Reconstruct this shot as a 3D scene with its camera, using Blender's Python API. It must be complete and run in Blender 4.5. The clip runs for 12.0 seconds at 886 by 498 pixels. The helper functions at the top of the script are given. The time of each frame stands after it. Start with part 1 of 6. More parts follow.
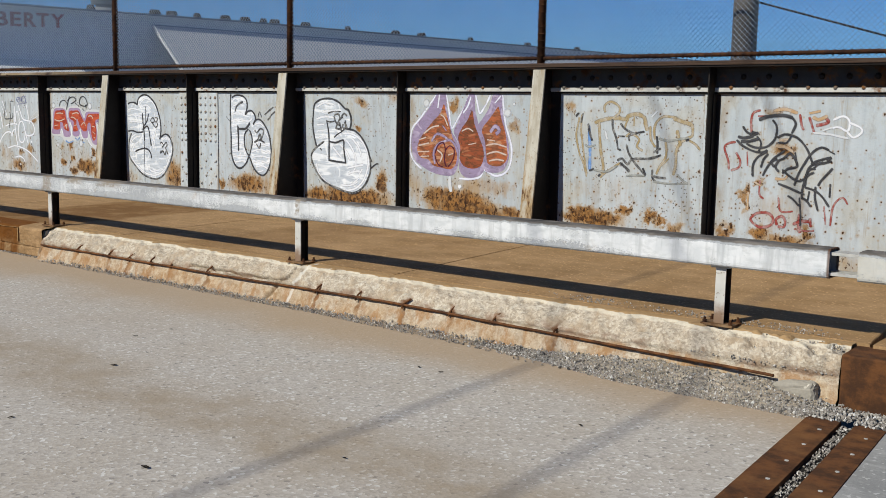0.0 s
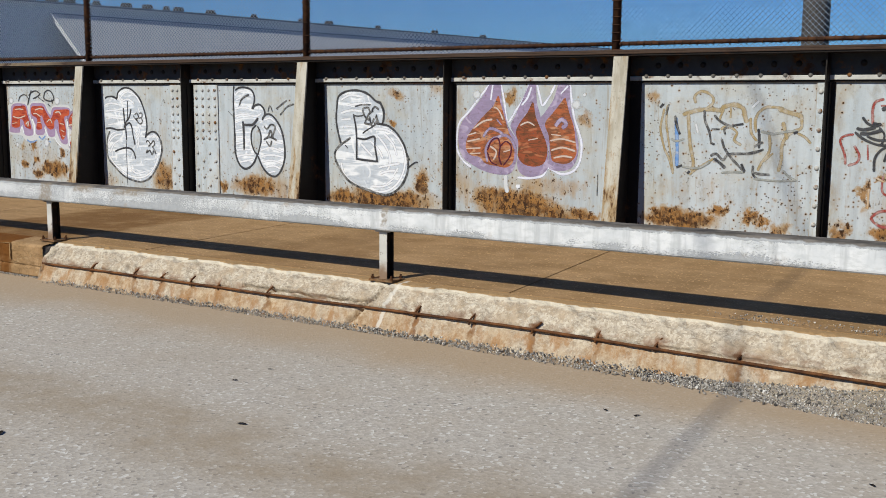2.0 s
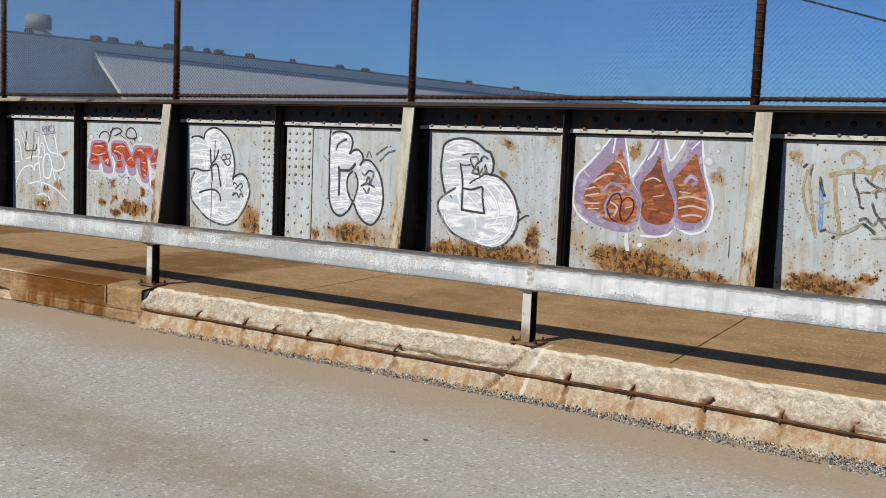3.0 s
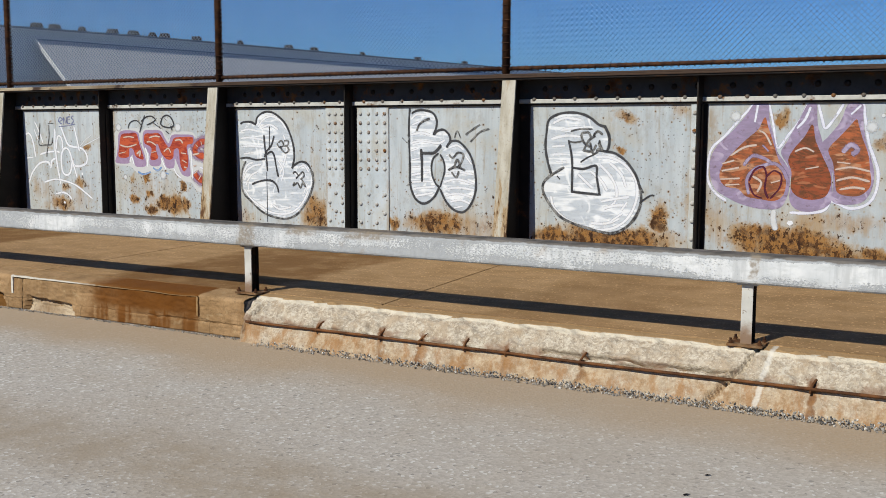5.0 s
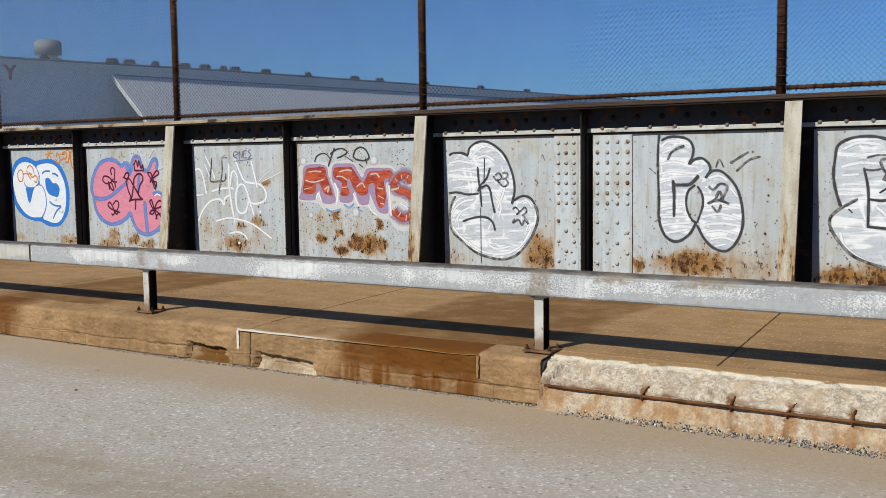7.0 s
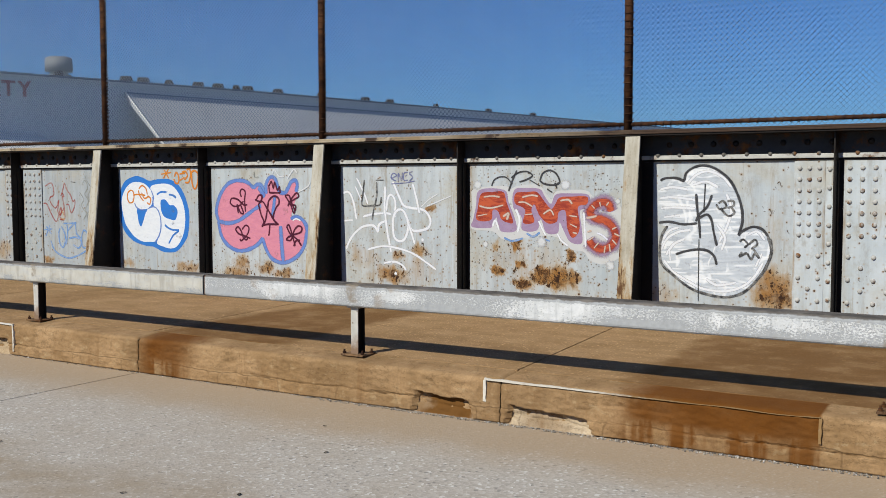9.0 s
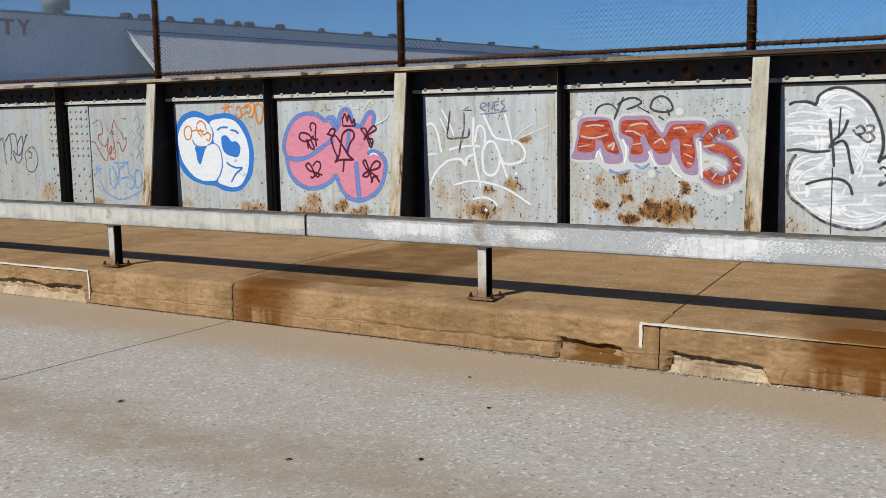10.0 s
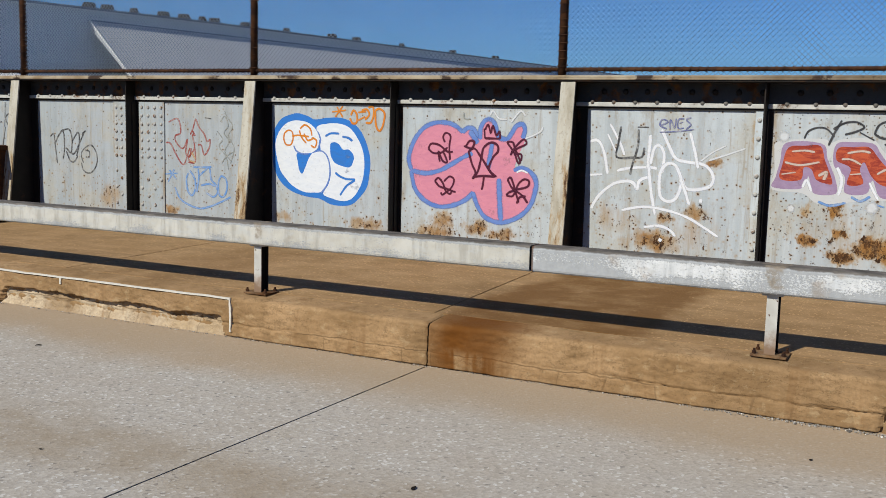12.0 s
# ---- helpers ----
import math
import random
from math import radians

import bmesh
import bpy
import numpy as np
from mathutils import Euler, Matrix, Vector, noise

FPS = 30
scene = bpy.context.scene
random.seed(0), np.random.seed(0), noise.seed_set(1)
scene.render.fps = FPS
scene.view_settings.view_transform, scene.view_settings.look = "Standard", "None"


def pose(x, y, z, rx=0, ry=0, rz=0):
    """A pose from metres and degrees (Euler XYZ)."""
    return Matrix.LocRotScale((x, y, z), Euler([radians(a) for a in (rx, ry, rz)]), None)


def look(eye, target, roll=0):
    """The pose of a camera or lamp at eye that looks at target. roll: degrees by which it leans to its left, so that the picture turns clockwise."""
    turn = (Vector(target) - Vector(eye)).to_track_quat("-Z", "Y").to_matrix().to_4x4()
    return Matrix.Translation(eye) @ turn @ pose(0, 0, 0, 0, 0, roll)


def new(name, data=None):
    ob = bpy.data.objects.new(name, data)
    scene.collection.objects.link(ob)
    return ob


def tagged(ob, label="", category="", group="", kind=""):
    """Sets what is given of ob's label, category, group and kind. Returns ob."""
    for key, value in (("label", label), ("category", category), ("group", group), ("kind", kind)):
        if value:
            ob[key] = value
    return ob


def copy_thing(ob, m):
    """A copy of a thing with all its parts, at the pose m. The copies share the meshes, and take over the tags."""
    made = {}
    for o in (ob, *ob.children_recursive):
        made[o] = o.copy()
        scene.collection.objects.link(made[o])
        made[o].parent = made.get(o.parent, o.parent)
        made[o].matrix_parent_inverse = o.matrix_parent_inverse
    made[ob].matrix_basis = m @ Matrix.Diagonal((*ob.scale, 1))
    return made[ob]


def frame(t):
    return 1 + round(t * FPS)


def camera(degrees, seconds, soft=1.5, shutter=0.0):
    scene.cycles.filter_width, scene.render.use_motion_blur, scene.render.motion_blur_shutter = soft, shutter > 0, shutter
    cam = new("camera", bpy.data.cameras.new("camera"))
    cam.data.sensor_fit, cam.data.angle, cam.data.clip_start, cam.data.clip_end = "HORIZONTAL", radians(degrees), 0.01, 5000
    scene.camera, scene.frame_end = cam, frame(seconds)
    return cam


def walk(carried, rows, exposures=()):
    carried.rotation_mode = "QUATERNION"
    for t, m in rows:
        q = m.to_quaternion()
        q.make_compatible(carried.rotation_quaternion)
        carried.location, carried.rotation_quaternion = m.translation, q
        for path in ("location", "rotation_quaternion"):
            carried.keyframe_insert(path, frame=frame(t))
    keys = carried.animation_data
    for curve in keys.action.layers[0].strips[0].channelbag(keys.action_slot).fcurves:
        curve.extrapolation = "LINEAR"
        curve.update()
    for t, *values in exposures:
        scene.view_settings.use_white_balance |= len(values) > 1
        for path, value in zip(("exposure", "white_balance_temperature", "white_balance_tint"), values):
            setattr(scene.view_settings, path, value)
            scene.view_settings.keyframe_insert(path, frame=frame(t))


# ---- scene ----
cam = camera(46.9, 12.0, soft=0.85)
PATH = [
    (0, (0.238, 0.195, 1.623), (-0.983, 1.757, 1.356), 1.0),
    (0.5, (-0.269, 0.182, 1.593), (-1.456, 1.773, 1.349), 1.1),
    (1, (-0.742, 0.183, 1.627), (-1.903, 1.8, 1.436), 0.1),
    (1.5, (-1.21, 0.207, 1.643), (-2.341, 1.843, 1.428), 1.8),
    (2, (-1.707, 0.153, 1.64), (-2.76, 1.829, 1.354), 0.4),
    (2.5, (-2.232, 0.169, 1.63), (-3.325, 1.828, 1.402), -0.3),
    (3, (-2.733, 0.11, 1.626), (-3.825, 1.774, 1.433), 2.3),
    (3.2, (-2.915, 0.101, 1.635), (-3.958, 1.793, 1.408), 0.9),
    (4.8, (-4.434, 0.14, 1.616), (-5.407, 1.869, 1.368), 0.9),
    (5, (-4.624, 0.168, 1.601), (-5.616, 1.889, 1.367), 0.1),
    (5.5, (-5.141, 0.203, 1.602), (-6.188, 1.893, 1.378), 1.9),
    (6, (-5.615, 0.179, 1.629), (-6.591, 1.905, 1.372), 0.0),
    (6.5, (-6.207, 0.254, 1.615), (-7.287, 1.915, 1.338), -0.9),
    (7, (-6.754, 0.192, 1.626), (-7.828, 1.87, 1.448), -0.8),
    (7.5, (-7.288, 0.189, 1.651), (-8.323, 1.891, 1.478), -2.3),
    (7.7, (-7.538, 0.229, 1.64), (-8.627, 1.892, 1.424), -2.5),
    (9.3, (-9.342, -0.01, 1.656), (-10.359, 1.708, 1.521), 1.1),
    (9.5, (-9.55, -0.008, 1.65), (-10.486, 1.744, 1.418), 0.9),
    (10, (-10.207, 0.05, 1.601), (-11.245, 1.74, 1.344), -1.0),
    (10.5, (-10.809, 0.052, 1.62), (-11.851, 1.748, 1.421), 0.6),
    (11, (-11.407, 0.047, 1.622), (-12.382, 1.78, 1.407), -0.9),
    (11.5, (-12.044, 0.069, 1.65), (-13.1, 1.758, 1.472), 1.5),
    (12, (-12.637, 0.065, 1.645), (-13.562, 1.821, 1.402), 1.4),
]
walk(cam, [(t, look(eye, target, roll)) for t, eye, target, roll in PATH])

# ---- world, sun ----
SUN_WAY = Vector((0.33, 1.2, -1.0)).normalized()
SUN_EL = math.asin(-SUN_WAY.z)
SUN_ROT = math.atan2(-SUN_WAY.x, -SUN_WAY.y)
world = bpy.data.worlds.new("sky")
world.use_nodes = True
scene.world = world
wn = world.node_tree.nodes
sky = wn.new("ShaderNodeTexSky")
sky.sky_type, sky.sun_disc = "NISHITA", False
sky.sun_elevation, sky.sun_rotation = SUN_EL, SUN_ROT
sky.air_density, sky.dust_density, sky.ozone_density = 1.0, 0.25, 2.5
wn["Background"].inputs["Strength"].default_value = 0.066
# deep, clear-day blue
tint = wn.new("ShaderNodeMix")
tint.data_type, tint.blend_type = "RGBA", "MULTIPLY"
tint.inputs["Factor"].default_value = 1.0
tint.inputs[7].default_value = (0.295, 0.61, 1.12, 1.0)
world.node_tree.links.new(sky.outputs["Color"], tint.inputs[6])
world.node_tree.links.new(tint.outputs[2], wn["Background"].inputs["Color"])

sun_data = bpy.data.lights.new("sun", "SUN")
sun_data.energy, sun_data.angle, sun_data.color = 5.0, radians(0.55), (1.0, 0.965, 0.855)
sun = new("sun", sun_data)
sun.matrix_world = look((0, 0, 30), Vector((0, 0, 30)) + SUN_WAY)

scene.view_settings.exposure = 0.22


# ---- materials ----
BASE_SCALE = 0.72  # scales every base colour down; with the raised exposure this deepens shadows


class Mat:
    """A node material with short calls for noise, ramps and mixes."""

    def __init__(self, name, rough=0.7, metal=0.0, spec=0.15):
        self.m = bpy.data.materials.new(name)
        self.m.use_nodes = True
        self.t = self.m.node_tree
        self.b = self.t.nodes["Principled BSDF"]
        self.b.inputs["Roughness"].default_value = rough
        self.b.inputs["Metallic"].default_value = metal
        self.b.inputs["Specular IOR Level"].default_value = spec
        self.pos = self.t.nodes.new("ShaderNodeNewGeometry").outputs["Position"]

    def put(self, socket, value):
        if isinstance(value, bpy.types.NodeSocket):
            self.t.links.new(value, socket)
        elif isinstance(value, (tuple, list)) and len(value) == 3 and socket.type == "RGBA":
            socket.default_value = (*[BASE_SCALE * v for v in value], 1.0)
        else:
            socket.default_value = value

    def scaled(self, sx, sy, sz, src=None):
        n = self.t.nodes.new("ShaderNodeVectorMath")
        n.operation = "MULTIPLY"
        self.put(n.inputs[0], src or self.pos)
        n.inputs[1].default_value = (sx, sy, sz)
        return n.outputs[0]

    def noise(self, scale, detail=4.0, rough=0.55, vec=None, distort=0.0):
        n = self.t.nodes.new("ShaderNodeTexNoise")
        self.put(n.inputs["Vector"], vec or self.pos)
        n.inputs["Scale"].default_value = scale
        n.inputs["Detail"].default_value = detail
        n.inputs["Roughness"].default_value = rough
        n.inputs["Distortion"].default_value = distort
        return n.outputs["Fac"]

    def cells(self, scale, vec=None, out="Distance"):
        n = self.t.nodes.new("ShaderNodeTexVoronoi")
        self.put(n.inputs["Vector"], vec or self.pos)
        n.inputs["Scale"].default_value = scale
        return n.outputs[out]

    def axis(self, i, src=None):
        n = self.t.nodes.new("ShaderNodeSeparateXYZ")
        self.put(n.inputs[0], src or self.pos)
        return n.outputs[i]

    def math(self, op, a, b=0.0, c=0.0):
        n = self.t.nodes.new("ShaderNodeMath")
        n.operation = op
        for s, v in zip(n.inputs, (a, b, c)):
            self.put(s, v)
        return n.outputs[0]

    def step(self, v, lo, hi, to_lo=0.0, to_hi=1.0):
        n = self.t.nodes.new("ShaderNodeMapRange")
        n.interpolation_type = "SMOOTHSTEP"
        self.put(n.inputs["Value"], v)
        for k, x in (("From Min", lo), ("From Max", hi), ("To Min", to_lo), ("To Max", to_hi)):
            n.inputs[k].default_value = x
        return n.outputs["Result"]

    def mix(self, f, a, b, blend="MIX"):
        n = self.t.nodes.new("ShaderNodeMix")
        n.data_type, n.blend_type = "RGBA", blend
        self.put(n.inputs["Factor"], f)
        self.put(n.inputs[6], a)
        self.put(n.inputs[7], b)
        return n.outputs[2]

    def random(self):
        return self.t.nodes.new("ShaderNodeObjectInfo").outputs["Random"]

    def island(self):
        return self.t.nodes.new("ShaderNodeNewGeometry").outputs["Random Per Island"]

    def color(self, c):
        self.put(self.b.inputs["Base Color"], c)
        return self

    def rough(self, r):
        self.put(self.b.inputs["Roughness"], r)
        return self

    def bump(self, h, dist=0.005, strength=0.6):
        n = self.t.nodes.new("ShaderNodeBump")
        n.inputs["Strength"].default_value = strength
        n.inputs["Distance"].default_value = dist
        self.put(n.inputs["Height"], h)
        self.t.links.new(n.outputs[0], self.b.inputs["Normal"])
        return self


RUST_DARK, RUST, RUST_ORANGE = (0.035, 0.016, 0.01), (0.1, 0.042, 0.017), (0.2, 0.085, 0.025)


def rust_color(k):
    return k.mix(k.step(k.noise(9, 5), 0.38, 0.66), k.mix(k.noise(60, 3), RUST_DARK, RUST), RUST_ORANGE)


def make_road():
    k = Mat("worn_road", 0.85)
    big, mid, fine = k.noise(0.35, 3), k.noise(2.2, 4), k.noise(55, 3, 0.7)
    grit = k.cells(60, out="Color")
    speck = k.axis(0, grit)
    c = k.mix(k.step(speck, 0.0, 1.0), (0.42, 0.385, 0.335), (0.535, 0.495, 0.435))
    c = k.mix(k.step(k.axis(1, grit), 0.9, 0.97), c, (0.7, 0.68, 0.63))
    c = k.mix(k.step(k.axis(2, grit), 0.955, 1.0), c, (0.27, 0.25, 0.23))
    c = k.mix(k.math("MULTIPLY", k.step(mid, 0.35, 0.75), 0.3), c, (0.4, 0.335, 0.25))
    # oily brown wheel tracks that run with the road, and dust washed to the kerb
    y = k.math("ADD", k.axis(1), k.math("MULTIPLY", k.math("SUBTRACT", k.noise(0.9, 4), 0.5), 0.9))
    track = k.math("MULTIPLY", k.step(y, 3.1, 3.5), k.step(y, 3.7, 4.2, 1.0, 0.0))
    c = k.mix(k.math("MULTIPLY", track, k.step(k.noise(4, 5, 0.65), 0.3, 0.7, 0.3, 0.75)), c, (0.33, 0.26, 0.175))
    dust = k.math("MULTIPLY", k.step(y, 4.9, 5.65), k.step(fine, 0.1, 0.7, 0.45, 0.95))
    c = k.mix(dust, c, (0.42, 0.31, 0.195))
    c = k.mix(k.math("MULTIPLY", k.step(big, 0.45, 0.7), 0.25), c, (0.42, 0.36, 0.29))
    return k.color(c).bump(k.math("ADD", k.cells(60), fine), 0.003, 0.4).m


def concrete(name, base, light, stains=(), rust=0.0, grain=0.35, crisp=False):
    """Brown-washed concrete. stains: (x0, x1, strength) stretches of rust wash."""
    k = Mat(name, 0.9)
    mid, fine = k.noise(3.0, 5), k.noise(70, 3, 0.7)
    c = k.mix(k.step(mid, 0.3, 0.72), base, light)
    c = k.mix(k.math("MULTIPLY", k.step(fine, 0.35, 0.75), grain), c, tuple(0.55 * v for v in base))
    c = k.mix(k.math("MULTIPLY", k.step(k.noise(1.1, 5, 0.65), 0.45, 0.7), 0.5), c, tuple(0.62 * v for v in base))
    if rust:
        # fine cracks and drip marks
        hair = k.math("ABSOLUTE", k.math("SUBTRACT", k.noise(2.4, 6, 0.66, k.scaled(1, 1, 3.0)), 0.5))
        c = k.mix(k.math("MULTIPLY", k.step(hair, 0.002, 0.009, 1.0, 0.0), rust * 0.5), c, (0.1, 0.06, 0.028))
        bands = k.noise(12, 6, 0.72, k.scaled(0.85, 1, 1.3))
        c = k.mix(k.math("MULTIPLY", k.step(bands, 0.54, 0.66), 0.35), c, (0.13, 0.08, 0.036))
        c = k.mix(k.math("MULTIPLY", k.step(bands, 0.36, 0.44, 1.0, 0.0), 0.35), c, (0.5, 0.38, 0.22))
        # crack that wanders a hand above the road, with upright splits below it
        along = k.scaled(1, 0, 0)
        seam = k.math("ADD", 0.105, k.math("ADD", k.math("MULTIPLY", k.math("SUBTRACT", k.noise(1.7, 3, 0.5, along), 0.5), 0.09), k.math("MULTIPLY", k.math("SUBTRACT", k.noise(14, 4, 0.6, along), 0.5), 0.03)))
        rise = k.math("SUBTRACT", k.axis(2), seam)
        gap = k.math("MULTIPLY", k.step(k.math("ABSOLUTE", rise), 0.0015, 0.006, 1.0, 0.0), k.step(k.noise(0.9, 3, 0.5, along), 0.4, 0.48))
        beat = k.math("FRACT", k.math("ADD", k.math("MULTIPLY", k.axis(0), 3.3), k.math("MULTIPLY", k.noise(2.2, 3, 0.5, k.scaled(1, 0, 0.6)), 1.6)))
        split = k.math("MULTIPLY", k.step(k.math("ABSOLUTE", k.math("SUBTRACT", beat, 0.5)), 0.008, 0.028, 1.0, 0.0), k.step(rise, -0.006, 0.0, 1.0, 0.0))
        split = k.math("MULTIPLY", split, k.step(k.noise(1.4, 3, 0.5, along), 0.45, 0.53))
        c = k.mix(k.math("MULTIPLY", k.math("MAXIMUM", gap, k.math("MULTIPLY", split, 0.6)), rust * 0.7), c, (0.085, 0.05, 0.024))
        drip = k.noise(9, 4, 0.6, k.scaled(1.0, 1.0, 0.12))
        c = k.mix(k.math("MULTIPLY", k.step(drip, 0.55, 0.7), 0.5), c, (0.22, 0.12, 0.05))
    else:
        # sweeping and water marks that run with the road, sandy specks
        swept = k.noise(3.0, 6, 0.7, k.scaled(0.5, 2.2, 1))
        c = k.mix(k.math("MULTIPLY", k.step(swept, 0.5, 0.66), 0.32), c, tuple(0.66 * v for v in base))
        c = k.mix(k.math("MULTIPLY", k.step(swept, 0.33, 0.46, 1.0, 0.0), 0.3), c, tuple(min(1.0, 1.25 * v) for v in light))
        c = k.mix(k.step(k.axis(1, k.cells(70, out="Color")), 0.9, 0.98, 0.0, 0.6), c, tuple(min(1.0, 1.5 * v) for v in light))
    x = k.math("ADD", k.axis(0), k.math("MULTIPLY", k.math("SUBTRACT", k.noise(2.5, 5), 0.5), 0.5))
    for x0, x1, s in stains:
        if crisp:
            # deep orange wash that stops at a joint, thinner under the seam where it ran in drips
            f = k.math("MULTIPLY", k.step(x, x0 - 0.25, x0 + 0.25), k.step(x, x1 - 0.2, x1 + 0.2, 1.0, 0.0) if x0 == -15.9 else k.step(k.axis(0), x1 - 0.012, x1 + 0.012, 1.0, 0.0))
            f = k.math("MULTIPLY", f, k.step(k.axis(0), -15.91, -15.89) if x0 == -15.9 else 1.0)
            drips = k.step(k.noise(11, 3, 0.5, k.scaled(1, 1, 0.1)), 0.38, 0.62, 0.25, 1.0)
            f = k.math("MULTIPLY", f, k.math("MAXIMUM", k.step(k.math("ADD", k.axis(2), k.math("MULTIPLY", k.noise(12, 3), 0.06)), 0.08, 0.2), drips))
            f = k.math("MULTIPLY", f, k.step(k.noise(5, 4), 0.3, 0.6, s * 0.92, s))
            c = k.mix(f, c, k.mix(k.noise(7, 4), (0.175, 0.06, 0.005), (0.105, 0.035, 0.003)))
            continue
        f = k.math("MULTIPLY", k.step(x, x0 - 0.12, x0 + 0.12), k.step(x, x1 - 0.12, x1 + 0.12, 1.0, 0.0))
        f = k.math("MULTIPLY", f, k.step(k.noise(4, 4), 0.3, 0.6, s * 0.55, s))
        c = k.mix(f, c, (0.15, 0.068, 0.016))
    return k.color(c).bump(k.math("ADD", mid, fine), 0.006, 0.5).m


STIRRUPS = (-9.06, -8.51, -8.19, -7.84, -7.53, -7.01, -5.63, -5.18, -4.7, -4.25, -3.86, -3.35)


def make_broken():
    k = Mat("broken_concrete", 0.92)
    stone = k.cells(75, out="Color")
    c = k.mix(k.axis(0, stone), (0.36, 0.3, 0.225), (0.61, 0.54, 0.43))
    c = k.mix(k.math("MULTIPLY", k.step(k.noise(6, 5, 0.65), 0.46, 0.66), 0.8), c, (0.42, 0.325, 0.22))
    c = k.mix(k.math("MULTIPLY", k.step(k.noise(11, 6, 0.72), 0.53, 0.66), 0.6), c, (0.3, 0.235, 0.16))
    c = k.mix(k.math("MULTIPLY", k.step(k.noise(13, 6, 0.7, k.scaled(1, 1, 1.2)), 0.36, 0.45, 1.0, 0.0), 0.6), c, (0.66, 0.6, 0.49))
    cr = k.math("ABSOLUTE", k.math("SUBTRACT", k.noise(5, 6, 0.7), 0.5))
    c = k.mix(k.step(cr, 0.003, 0.012, 0.25, 0.0), c, (0.14, 0.1, 0.06))
    c = k.mix(k.math("MULTIPLY", k.step(k.noise(18, 5, 0.7), 0.55, 0.75), 0.4), c, (0.22, 0.17, 0.12))
    # rust bled from each stirrup
    for sx in STIRRUPS:
        d = k.math("ABSOLUTE", k.math("SUBTRACT", k.math("ADD", k.axis(0), k.math("MULTIPLY", k.math("SUBTRACT", k.noise(11, 4), 0.5), 0.16)), sx + 0.01))
        f = k.math("MULTIPLY", k.step(d, 0.008, 0.034, 1.0, 0.0), k.step(k.axis(2), 0.18, 0.24, 0.9, 0.0))
        c = k.mix(f, c, (0.15, 0.055, 0.016))
    zz = k.math("ADD", k.axis(2), k.math("MULTIPLY", k.math("SUBTRACT", k.noise(7, 4), 0.5), 0.1))
    low = k.step(zz, 0.1, 0.17, 1.0, 0.0)
    c = k.mix(k.math("MULTIPLY", low, k.step(k.noise(3.5, 4), 0.35, 0.62, 0.15, 0.8)), c, k.mix(k.step(k.noise(16, 6, 0.72), 0.38, 0.62), (0.52, 0.4, 0.26), (0.31, 0.18, 0.08)))
    # brown stain just above the bar, white lime beside the split
    band = k.math("MULTIPLY", k.step(zz, 0.14, 0.16), k.step(zz, 0.175, 0.215, 1.0, 0.0))
    c = k.mix(k.math("MULTIPLY", band, k.step(k.noise(5, 4), 0.46, 0.62, 0.0, 0.75)), c, (0.24, 0.14, 0.085))
    # orange wash that has run down from the bar
    runs = k.math("MULTIPLY", k.step(k.noise(9, 6, 0.7, k.scaled(1, 1, 0.16)), 0.46, 0.62), k.step(zz, 0.125, 0.17, 1.0, 0.0))
    c = k.mix(k.math("MULTIPLY", runs, 0.7), c, (0.33, 0.165, 0.06))
    # the pale edge of the break, and the brown skin of the old top
    ridge = k.math("ADD", k.axis(2), k.math("MULTIPLY", k.math("SUBTRACT", k.noise(16, 4, 0.65), 0.5), 0.025))
    c = k.mix(k.math("MULTIPLY", k.step(ridge, 0.289, 0.3), 0.7), c, (0.7, 0.63, 0.5))
    c = k.mix(k.step(k.axis(2), 0.3125, 0.3165), c, k.mix(k.noise(9, 5), (0.32, 0.2, 0.09), (0.42, 0.28, 0.145)))
    lime = k.math("ABSOLUTE", k.math("SUBTRACT", k.math("ADD", k.axis(0), k.math("MULTIPLY", k.math("SUBTRACT", k.axis(2), 0.17), -0.15)), -5.9))
    c = k.mix(k.step(k.math("ADD", lime, k.math("MULTIPLY", k.noise(20, 4), 0.03)), 0.022, 0.038, 0.75, 0.0), c, (0.68, 0.64, 0.56))
    return k.color(c).bump(k.math("ADD", k.cells(75), k.noise(90, 2)), 0.005, 0.6).m


